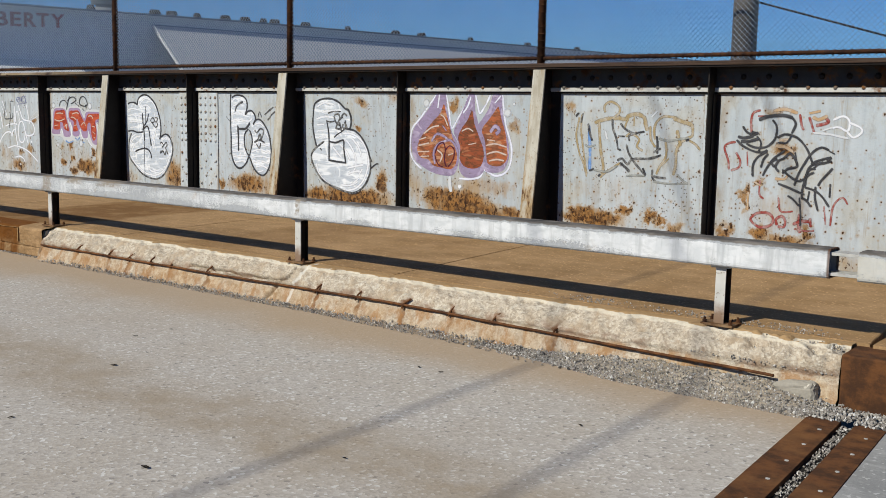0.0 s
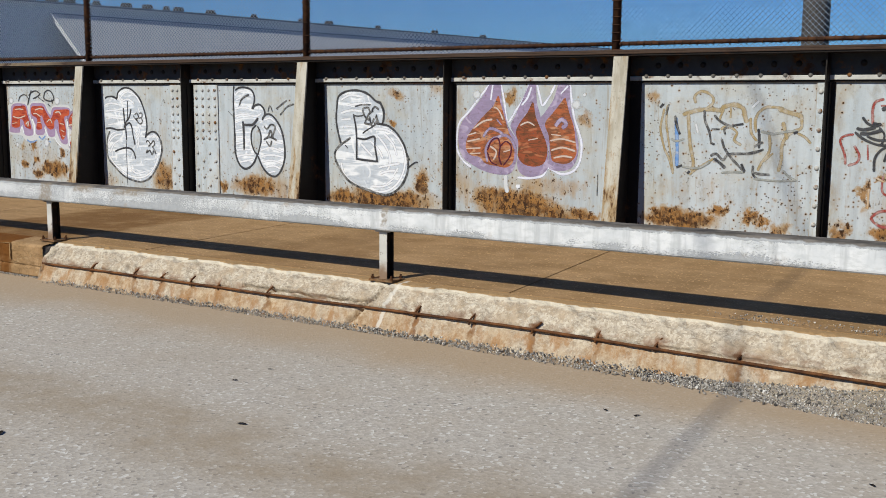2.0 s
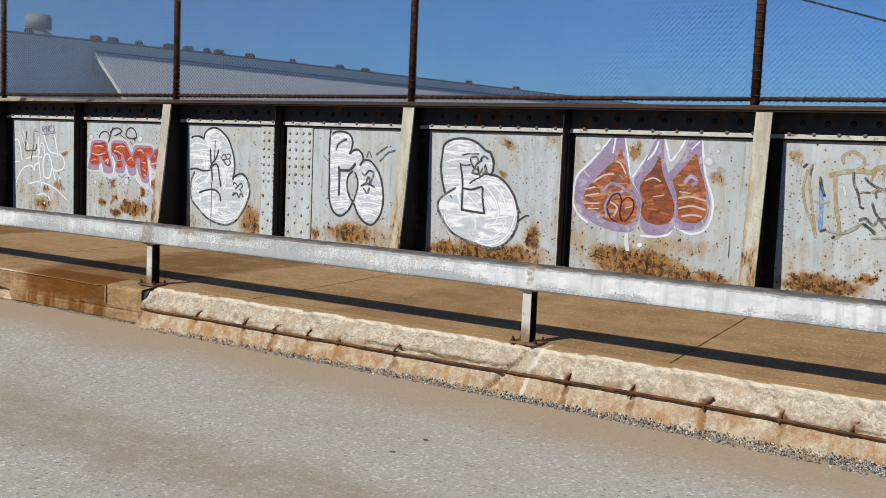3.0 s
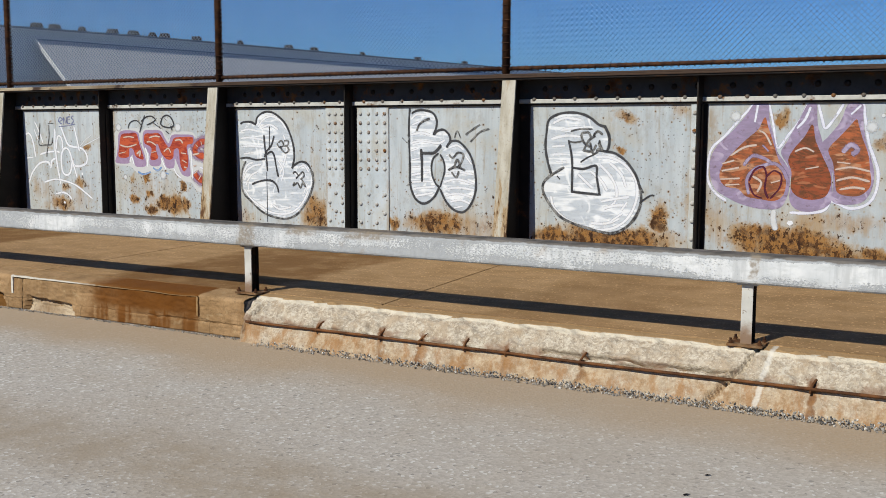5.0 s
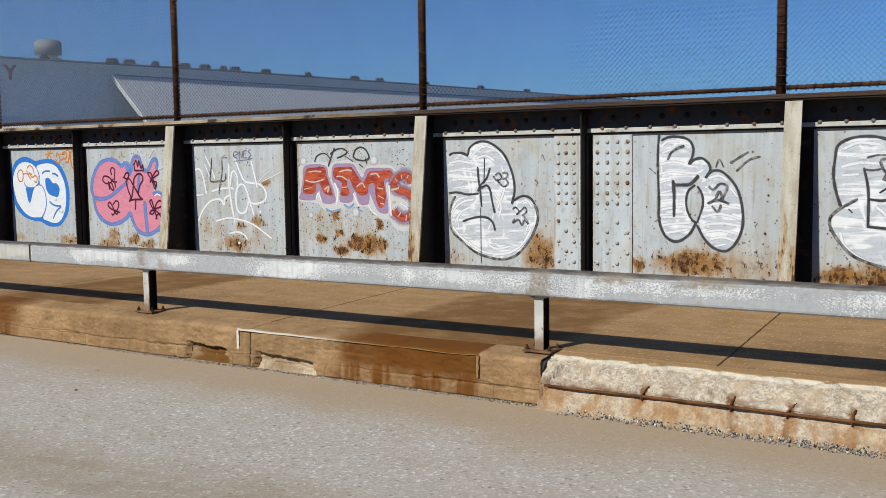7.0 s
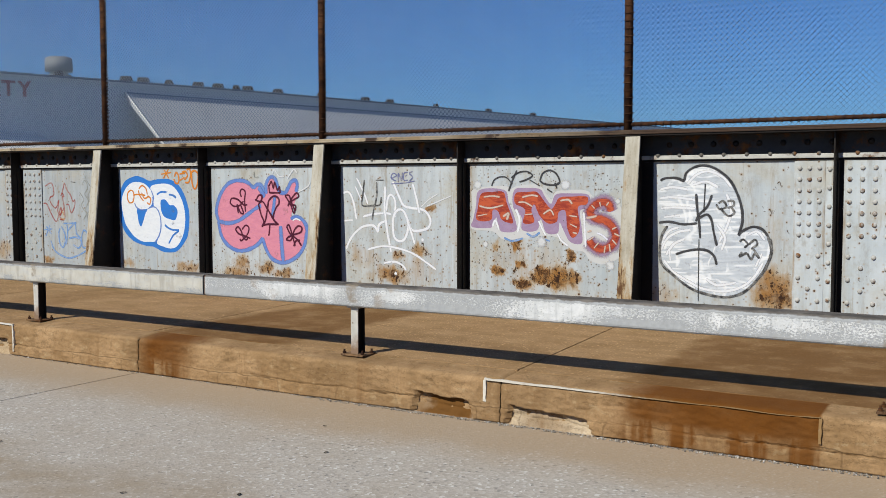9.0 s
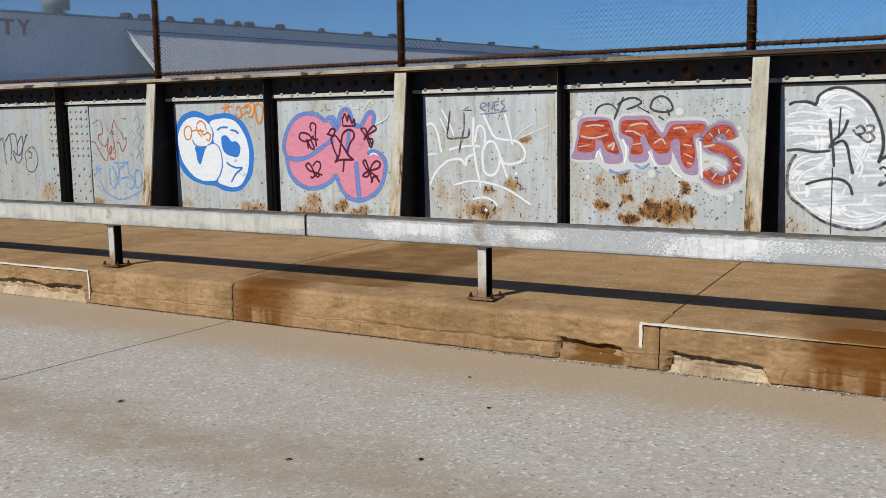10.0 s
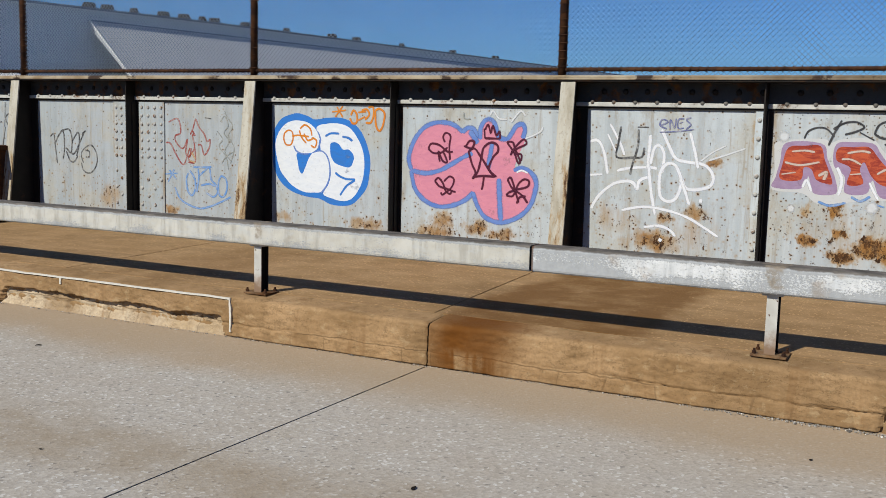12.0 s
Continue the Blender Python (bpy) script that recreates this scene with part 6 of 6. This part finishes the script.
graffiti(13, "pink bubble graffiti outlined blue with maroon stars on plate", (
    ('fill', PINK, 0, "9,122 8,135 13,148 23,160 35,165 49,166 60,161 68,156 74,161 81,159 85,151 86,143 84,128 82,100 73,92 61,86 45,83 31,86 21,93 14,105"),
    ('fill', PINK, 0, "86,154 87,165 93,170 99,168 104,156 111,152 118,156 122,165 128,167 132,162 132,150 126,137 123,124 131,124 140,120 145,112 144,98 139,86 129,79 117,74 103,74 92,78 86,87 82,98 82,122 84,139"),
    ('line', BLUE, 5.2, "11,119 8,130 12,144 19,155 29,163 43,166 57,164 67,157"),
    ('line', BLUE, 5.2, "11,118 15,102 23,92 34,86 46,84 61,87 73,93 80,100"),
    ('line', BLUE, 5.2, "12,118 27,116 42,119 56,126 70,134 78,137"),
    ('line', BLUE, 5.2, "67,157 72,161 79,160 84,152"),
    ('line', BLUE, 5.2, "86,151 86,161 90,168 95,170 100,167 104,157 106,153 114,152 119,158 123,164 129,166 132,161 130,153"),
    ('line', BLUE, 5.2, "80,100 84,89 92,78 104,73 117,74 131,81 140,91 144,103 145,113 140,121 132,125 122,123"),
    ('line', BLUE, 6.5, "107,114 108,96 110,75"),
    ('line', BLUE, 6.5, "75,158 79,153 83,147"),
    ('line', BLUE, 5, "99,148 97,136 95,123"),
    ('line', CHALK, 1.6, "125,121 130,123 136,121"),
    ('line', MAROON, 2, "48,147 46,152 49,156 54,153 53,143 54,130"),
    ('line', MAROON, 2, "30,140 33,145 42,144 51,138 57,138"),
    ('line', MAROON, 2, "30,140 36,136 45,137 51,142"),
    ('line', MAROON, 2, "43,128 41,138 46,129 51,128 47,137"),
    ('line', MAROON, 2, "38,109 42,112 47,107 50,100 55,97 57,101"),
    ('line', MAROON, 2, "38,109 43,104 51,102 61,99"),
    ('line', MAROON, 2, "48,109 54,114 59,111 56,103 47,96 45,98"),
    ('line', MAROON, 2.2, "71,144 75,149 80,148 77,142 69,144"),
    ('line', MAROON, 2.2, "74,139 78,127 82,119 79,113"),
    ('line', MAROON, 2.2, "74,139 80,142 85,137 92,128 98,120 103,116"),
    ('line', MAROON, 2.2, "79,114 88,116 103,116"),
    ('line', MAROON, 2.2, "104,116 96,123 100,134 105,140 104,146 97,148 90,143 88,135 85,122 82,116"),
    ('line', MAROON, 2.2, "91,115 90,107 89,103"),
    ('line', MAROON, 2, "91,160 94,165 97,157 99,164 103,155 106,159 107,152"),
    ('line', MAROON, 2, "91,152 99,152 107,152"),
    ('line', MAROON, 2, "90,161 91,152"),
    ('line', MAROON, 2, "114,149 120,149 123,142 128,132 126,130 122,139 114,149"),
    ('line', MAROON, 2, "119,140 126,144 134,148 131,152 124,146 118,137"),
    ('line', MAROON, 2, "122,138 129,138 129,132"),
    ('line', MAROON, 2, "116,114 119,116 122,110 125,101 128,93"),
    ('line', MAROON, 2, "115,99 118,102 126,105 136,108 138,113 133,115 127,110 122,99 115,99"),
    ('line', MAROON, 2, "116,114 121,106 131,100 137,93"),
    ('line', MAROON, 2, "126,92 129,98 135,99"),
    ('line', FAINT, 2, "96,174 99,178 105,171 113,170"),
    ('line', FAINT, 2, "118,168 127,178 132,174"),
    ('line', FAINT, 2, "133,153 141,156 148,160 150,164"),
    ('line', FAINTGREY, 1.2, "68,176 69,170 75,170"),
))

graffiti(14, "white bubble graffiti outlined bright blue with orange tag", (
    ('fill', BRIGHTBLUE, 0, "14,148 17,157 25,166 35,170 46,172 59,169 68,166 84,168 101,168 115,163 125,154 132,141 136,126 135,111 132,98 123,87 114,80 102,78 88,79 74,84 60,85 41,89 28,96 19,106 14,121"),
    ('fill', FILLWHITE, 0, "17,136 20,149 28,159 39,164 52,164 62,161 70,154 73,145 71,136 64,131 74,133 81,130 86,121 86,109 83,98 76,91 67,90 55,90 41,95 30,104 22,115"),
    ('fill', FILLWHITE, 0, "70,158 84,162 99,162 111,158 121,147 127,135 129,121 127,106 122,95 114,86 103,83 90,85 79,89 85,99 88,109 87,121 83,130 76,133 74,144"),
    ('fill', BRIGHTBLUE, 0, "45,130 56,130 64,131 60,125 56,116 52,109 48,113 46,122"),
    ('fill', BRIGHTBLUE, 0, "87,137 88,142 94,143 99,140 103,136 110,136 116,130 115,123 111,118 102,119 93,122 88,129"),
    ('line', BRIGHTBLUE, 2.2, "81,149 88,152 98,152"),
    ('line', BRIGHTBLUE, 2.2, "102,149 109,148 114,145"),
    ('line', BRIGHTBLUE, 2.2, "94,112 98,109 107,106 118,106"),
    ('line', BRIGHTBLUE, 2.2, "118,105 108,99 100,89"),
    ('line', BLUE, 1.4, "66,132 74,134 81,131 86,122 87,109 83,98 76,90"),
    ('line', BLUE, 1.4, "41,138 44,133 51,130 60,130"),
    ('line', BLUE, 1.4, "71,154 75,145 72,136"),
    ('line', ORANGE, 1.7, "29,151 34,154 39,152 40,145 37,139 31,139 28,145 29,151"),
    ('line', ORANGE, 1.7, "39,148 47,149 60,148"),
    ('line', ORANGE, 1.7, "49,156 55,160 62,156 64,149"),
    ('line', ORANGE, 1.7, "48,154 51,147 57,141"),
    ('line', ORANGE, 1.7, "64,147 70,144 68,137 63,139"),
    ('line', ORANGE, 1.7, "54,151 59,144 67,147"),
    ('line', ORANGE, 2.2, "89,174 106,176"),
    ('line', ORANGE, 2.2, "95,179 102,169"),
    ('line', ORANGE, 2.2, "102,180 93,169"),
    ('line', ORANGE, 2.2, "112,171 115,176 119,172 119,164 114,163 111,168"),
    ('line', ORANGE, 2.2, "121,174 130,175"),
    ('line', ORANGE, 2.2, "129,170 121,166"),
    ('line', ORANGE, 2.2, "125,176 131,177 134,172 129,167"),
    ('line', ORANGE, 2.2, "133,179 138,180 139,172 136,164 130,164"),
    ('line', ORANGE, 2.2, "141,176 146,178 152,173 150,161 146,156 142,162 141,176"),
))

graffiti(15, "thin red and pale-blue tag scrawls on riveted plate", (
    ('line', REDINK, 1.7, "50,159 64,163 68,148 60,144 61,137 71,130 78,141 75,126 81,121 83,131"),
    ('line', REDINK, 1.7, "46,136 53,135 61,123 71,112 77,121 81,131"),
    ('line', REDINK, 1.7, "83,115 79,120 88,131 85,145 89,145 85,150"),
    ('line', REDINK, 1.7, "82,146 86,153 90,163 94,155 102,147 106,139 110,141 109,132 102,124 98,134 93,135"),
    ('line', REDINK, 1.7, "88,133 89,116 79,115"),
    ('line', ORANGEFADE, 2.4, "84,126 89,119"),
    ('line', ORANGEFADE, 2.4, "81,117 89,115"),
    ('line', PALEBLUE, 2.2, "42,100 63,102"),
    ('line', PALEBLUE, 2.2, "49,92 58,106"),
    ('line', PALEBLUE, 2.2, "51,105 61,95"),
    ('line', PALEBLUE, 2.2, "59,86 66,74 77,68 94,64 110,67 126,73 139,79"),
    ('line', PALEBLUE, 2.2, "79,103 76,96 78,83 84,78 89,86 88,97 81,106"),
    ('line', PALEBLUE, 2.2, "93,108 94,98 91,82"),
    ('line', PALEBLUE, 2.2, "94,100 102,106 109,110 112,97 118,92 121,84 115,78 105,82"),
    ('line', PALEBLUE, 2.2, "97,90 109,92 117,90"),
    ('line', PALEBLUE, 2.2, "126,102 122,94 123,81 129,79 134,87 133,98 126,102"),
    ('line', PALEBLUE, 2.2, "86,110 97,110 112,111"),
    ('line', FAINTGREY, 0.9, "125,161 131,167 136,157 130,149 137,140 131,129 139,119"),
    ('line', FAINTGREY, 0.9, "120,151 128,142 123,134 133,123 136,109"),
    ('line', FAINTGREY, 0.9, "134,167 142,156 136,146 144,133 139,116"),
    ('line', FAINTGREY, 0.9, "126,115 134,124 142,128"),
    ('line', FAINTGREY, 0.9, "131,173 134,166"),
    ('line', GREYINK, 1.4, "103,165 112,164"),
))

graffiti(16, "thin grey looping tag scrawl on white plate", (
    ('line', GREYINK, 2.0, "33,138 39,141 41,128 44,106"),
    ('line', GREYINK, 2.0, "41,130 47,139 55,145 57,125 54,111"),
    ('line', GREYINK, 2.0, "51,145 65,147 70,135 68,118"),
    ('line', GREYINK, 2.0, "59,125 72,118 82,131 91,146"),
    ('line', GREYINK, 2.0, "60,121 66,110 73,109 79,116"),
    ('line', GREYINK, 2.0, "70,133 80,144 82,132 77,116"),
    ('line', GREYINK, 2.0, "87,143 93,146"),
    ('line', GREYINK, 1.6, "92,115 98,115 98,122 91,123"),
    ('line', GREYINK, 1.6, "88,108 85,119 93,127 102,129 109,122 111,112 107,102 98,96 88,99 85,108"),
))

graffiti(17, "thin black tag scrawl beside a bracket on white plate", (
    ('line', GREYINK, 2.4, "70,162 79,173 81,153"),
    ('line', GREYINK, 1.7, "66,158 94,164"),
    ('line', GREYINK, 1.8, "90,148 97,173 105,151"),
    ('line', GREYINK, 1.7, "88,159 105,162"),
    ('line', GREYINK, 1.8, "123,171 114,164 116,151 130,154"),
    ('line', GREYINK, 1.8, "137,178 135,147"),
    ('line', GREYINK, 1.8, "158,170 137,159 152,137"),
    ('line', GREYINK, 1.8, "136,147 130,121 123,99"),
    ('line', GREYINK, 1.8, "134,112 146,112"),
))

graffiti(5, "tangled black and red tag scrawls on rust-stained plate", (
    ('line', REDINK, 2, "38,148 37,159 39,166 45,168"),
    ('line', REDINK, 2, "19,116 18,124 14,135 18,139 24,140"),
    ('line', REDINK, 2, "25,131 29,124 28,118 21,115"),
    ('line', REDINK, 2, "35,132 36,120"),
    ('line', REDINK, 2, "43,163 50,163"),
    ('line', REDINK, 2, "79,165 81,156 83,152"),
    ('line', REDINK, 2, "87,163 90,155 92,149"),
    ('line', REDINK, 3, "93,156 98,157 103,159 101,162"),
    ('line', REDINK, 2.6, "41,74 47,79 56,80 61,76 60,70 51,67 44,70 41,74"),
    ('line', REDINK, 2.6, "65,70 64,75 69,78 72,74 71,69 66,69"),
    ('line', REDINK, 3.4, "84,81 84,71 85,65"),
    ('line', REDINK, 3.4, "79,72 86,75 94,75"),
    ('line', REDINK, 3.4, "93,78 94,71"),
    ('line', REDINK, 1.6, "110,73 111,87 114,94 119,97 123,92"),
    ('line', REDINK, 1.6, "48,108 48,96 52,92"),
    ('line', REDINK, 1.6, "65,94 67,83 73,82 78,83"),
    ('line', REDINK, 1.6, "104,89 106,74"),
    ('line', REDINK, 1.6, "80,68 90,67 97,68"),
    ('line', ORANGEFADE, 3, "57,168 67,169 77,166"),
    ('line', ORANGEFADE, 3, "87,166 96,168"),
    ('line', ORANGEFADE, 3, "90,163 95,161 102,164"),
    ('line', ORANGEFADE, 3, "60,138 69,137 75,133"),
    ('line', ORANGEFADE, 3, "63,143 72,144"),
    ('line', ORANGEFADE, 2.4, "61,110 69,110 72,114"),
    ('line', ORANGEFADE, 2.4, "38,97 38,81"),
    ('line', ORANGEFADE, 2.4, "43,106 49,103"),
    ('line', CHALK, 2, "107,161 115,164 120,160 119,152 112,155 105,154"),
    ('line', CHALK, 2, "120,159 129,155 130,151 124,147 119,151"),
    ('line', FAINT, 2, "91,150 105,149 120,146"),
    ('line', FAINT, 2, "99,152 107,155"),
    ('line', INK, 3.4, "44,160 53,163 65,164 73,162"),
    ('line', INK, 3.4, "38,149 44,148"),
    ('line', INK, 2.2, "72,163 76,157 73,149"),
    ('line', INK, 2.2, "30,154 34,149 40,147 44,149"),
    ('line', INK, 3, "26,145 32,144 40,146"),
    ('line', INK, 3, "29,141 36,141 45,144"),
    ('line', INK, 2, "25,142 31,137 40,133 48,132 53,134"),
    ('line', INK, 2, "34,139 42,136 52,137 59,144 60,154 56,160"),
    ('line', INK, 2, "61,145 67,148 74,147 80,144 87,136 92,125"),
    ('line', INK, 2.2, "41,111 41,121 45,128 53,133"),
    ('line', INK, 2.2, "48,119 50,126 54,131"),
    ('line', INK, 2.2, "50,112 54,120 60,128 68,134"),
    ('line', INK, 2.2, "60,120 57,124 62,127"),
    ('line', INK, 2.2, "64,116 61,120 63,125 68,128 73,132 78,126 79,121 72,119 67,115"),
    ('line', INK, 2.2, "77,133 79,124"),
    ('line', INK, 1.9, "67,118 73,113 81,109 86,111"),
    ('line', INK, 1.9, "78,105 81,115 86,125 92,134 99,138 105,136"),
    ('line', INK, 1.9, "87,105 88,117 92,123 101,125 108,127"),
    ('line', INK, 1.9, "94,117 88,113 85,102 85,94"),
    ('line', INK, 1.9, "91,124 97,127 107,130 104,127"),
    ('line', INK, 1.9, "98,106 100,110 104,115 109,121"),
    ('line', INK, 1.9, "96,105 96,96 99,85"),
    ('line', INK, 1.9, "64,106 73,103 81,100 87,98"),
    ('line', INK, 1.9, "73,96 78,93 83,88"),
    ('line', INK, 1.9, "87,104 95,102 102,97 108,89"),
    ('line', INK, 1.9, "108,108 108,97"),
    ('line', INK, 1.9, "85,95 89,93 93,88"),
    ('line', INK, 1.9, "91,101 90,93"),
    ('line', INK, 1.3, "83,95 85,79 85,71"),
    ('line', INK, 1.3, "93,120 97,124 101,126"),
    ('line', INK, 1.3, "100,138 110,133"),
    ('line', INK, 1.3, "73,147 69,141 62,141"),
    ('line', INK, 1.3, "43,146 47,140 45,132"),
    ('line', INK, 1.3, "86,111 90,119 95,120"),
))

graffiti(6, "faded gold and grey tag scrawl on rusted white plate", (
    ('line', PALEBLUE, 3.5, "49,151 51,125 51,109"),
    ('line', FAINT, 3, "115,161 120,166"),
    ('line', FAINT, 3, "67,146 69,139"),
    ('line', GOLD, 2, "38,159 36,149 35,141 39,125 44,115 48,102"),
    ('line', GOLD, 2, "41,162 40,149 42,136 45,120 48,104"),
    ('line', GOLD, 4.2, "55,154 61,156 69,158 80,159 88,158 91,161 99,163 107,160 109,154 111,148"),
    ('line', GOLD, 3.2, "60,155 61,141 63,126 66,113 65,105"),
    ('line', GOLD, 2.4, "66,164 65,170 70,174 76,173 81,169 81,164 76,160"),
    ('line', GOLD, 2, "97,161 97,152"),
    ('line', GOLD, 2, "91,159 88,152 88,148"),
    ('line', GOLD, 2.4, "89,142 94,145 99,143 103,139 101,133 107,129"),
    ('line', GOLD, 2.4, "119,140 118,150 121,157 127,161 135,161 141,160"),
    ('line', GOLD, 4.6, "137,160 145,157 153,155 155,153"),
    ('line', GOLD, 3, "155,155 156,145 151,142 145,138 141,130 141,118 139,108"),
    ('line', GOLD, 3.2, "141,149 143,141 145,135"),
    ('line', GOLD, 2.4, "114,152 115,140 120,133"),
    ('line', GOLD, 2.4, "130,140 131,125 125,115 122,108"),
    ('line', GOLD, 2, "134,123 127,116"),
    ('line', GOLD, 2, "153,140 159,137 164,132"),
    ('line', FAINTGREY, 1.8, "45,133 50,131 57,133"),
    ('line', GOLD, 2, "63,102 70,108 78,113 84,117"),
    ('line', GREYINK, 2.4, "48,153 50,144 53,137"),
    ('line', INK, 3, "34,160 37,163"),
    ('line', GREYINK, 2, "42,163 40,154"),
    ('line', GREYINK, 2.2, "74,158 75,149 79,140 81,131 84,129"),
    ('line', GREYINK, 2, "83,154 88,149 97,145 102,146"),
    ('line', GREYINK, 2.2, "81,142 88,142"),
    ('line', GREYINK, 2, "90,134 93,126 99,118 104,113 111,106"),
    ('line', GREYINK, 1.8, "93,138 92,142 96,145"),
    ('line', GREYINK, 2.2, "81,119 86,121 92,116 97,121 113,122 121,124 126,126"),
    ('line', GREYINK, 2.6, "84,117 91,112 94,109"),
    ('line', INK, 2.4, "121,143 122,135 122,127"),
    ('line', GREYINK, 2.4, "118,128 125,132"),
    ('line', FAINTGREY, 2.2, "123,141 133,139 143,141 153,142"),
    ('line', INK, 3.2, "108,113 111,107"),
    ('line', INK, 3, "61,103 63,105"),
    ('line', INK, 2.6, "51,108 56,110"),
    ('line', FAINTGREY, 1.6, "91,105 100,106 110,106"),
    ('line', GREYINK, 2, "118,112 118,105 122,101"),
    ('line', GREYINK, 2, "119,106 126,105 132,105"),
    ('line', FAINTGREY, 1.6, "119,101 137,100 154,101"),
    ('line', FAINTGREY, 1.6, "154,101 148,104 143,109"),
    ('line', INK, 2.8, "150,140 153,141"),
    ('line', INK, 2.6, "102,146 108,147"),
    ('line', FAINTGREY, 2, "56,109 70,108 81,114"),
))
graffiti(7, "three red teardrop graffiti outlined lavender and white", (
    ('line', HALO, 2.6, "44,181 33,169 21,155 10,144 7,132 7,118 13,107 23,100"),
    ('line', HALO, 2.2, "56,181 60,164 64,145 72,155 81,168 87,181"),
    ('line', HALO, 2.6, "95,180 98,169 101,161 107,168 114,180"),
    ('line', HALO, 2.6, "129,180 131,166 134,150 138,139 142,126 141,111 135,101 123,97 112,101 107,102 103,95 90,92 76,92"),
    ('fill', LAVENDER, 0, "45,182 37,171 26,158 14,146 9,135 9,121 14,109 25,102 37,97 52,94 67,95 73,104 75,116 74,127 69,135 64,142 61,154 57,167 55,182"),
    ('fill', LAVENDER, 0, "118,181 112,166 104,155 99,148 103,136 108,125 109,113 109,102 121,100 132,103 138,113 139,126 136,139 133,148 130,161 129,171 128,180"),
    ('fill', LAVENDER, 0, "87,181 80,167 72,151 67,141 73,130 76,117 75,104 79,96 88,93 99,95 108,102 108,118 107,128 102,138 99,151 95,164 94,177 93,181"),
    ('fill', DROPRED, 0, "53,170 48,160 40,153 29,142 20,131 17,120 22,112 33,110 40,104 52,102 63,101 70,106 72,116 70,127 65,136 60,151 56,162"),
    ('fill', DROPDARK, 0, "91,164 85,154 77,144 73,135 76,125 76,112 82,105 93,103 103,106 107,115 106,125 100,138 94,151"),
    ('fill', DROPRED, 0, "124,168 118,161 112,154 104,144 108,133 110,120 112,110 120,107 130,108 137,116 136,128 134,141 129,154 126,164"),
    ('line', LAVENDER, 3.2, "42,106 40,118 45,126 53,130 62,132 69,127 73,119"),
    ('line', MAROON, 1.4, "42,117 46,126 53,129 56,122 55,111 58,103"),
    ('line', MAROON, 1.2, "56,121 62,126 68,122 67,112 60,103"),
    ('line', MAROON, 1.2, "42,115 46,106 53,103"),
    ('line', LAVENDER, 3, "37,130 44,138 54,136 60,132"),
    ('line', LAVENDER, 2, "52,147 57,142"),
    ('line', LAVENDER, 4.5, "115,142 121,148 126,144 122,140"),
    ('line', HALO, 2.6, "47,180 45,166"),
    ('line', HALO, 2.2, "89,178 85,168 79,161"),
    ('line', HALO, 2.2, "120,172 127,179"),
    ('line', PINKSTROKE, 1.8, "19,131 29,134"),
    ('line', PINKSTROKE, 2.6, "19,125 33,128"),
    ('line', PINKSTROKE, 1.8, "18,118 34,119"),
    ('line', PINKSTROKE, 1.6, "22,113 34,114"),
    ('line', PINKSTROKE, 1.8, "26,138 37,145 47,147"),
    ('line', PINKSTROKE, 2, "45,121 52,116 49,108"),
    ('line', PINKSTROKE, 1.6, "60,116 67,118"),
    ('line', PINKSTROKE, 1.4, "49,159 54,156 59,147"),
    ('line', PINKSTROKE, 1.6, "110,128 122,130 136,127"),
    ('line', PINKSTROKE, 1.8, "111,119 123,122 136,119"),
    ('line', PINKSTROKE, 1.8, "114,112 124,114 133,113"),
    ('line', PINKSTROKE, 1.4, "111,134 121,133"),
    ('line', PINKSTROKE, 1.4, "78,142 86,145 93,142"),
    ('line', PINKSTROKE, 1.2, "87,128 97,130"),
    ('line', FAINT, 5, "63,93 63,85 65,77"),
    ('fill', CHALK, 0, "79,83 78,82 76,81 75,82 74,83 75,85 76,85 78,85"),
    ('dot', FAINT, 6.0, "29,171"),
    ('dot', FAINT, 6.0, "136,162"),
    ('dot', FAINT, 2.4, "144,171"),
    ('line', GREYINK, 1, "159,98 159,79"),
))
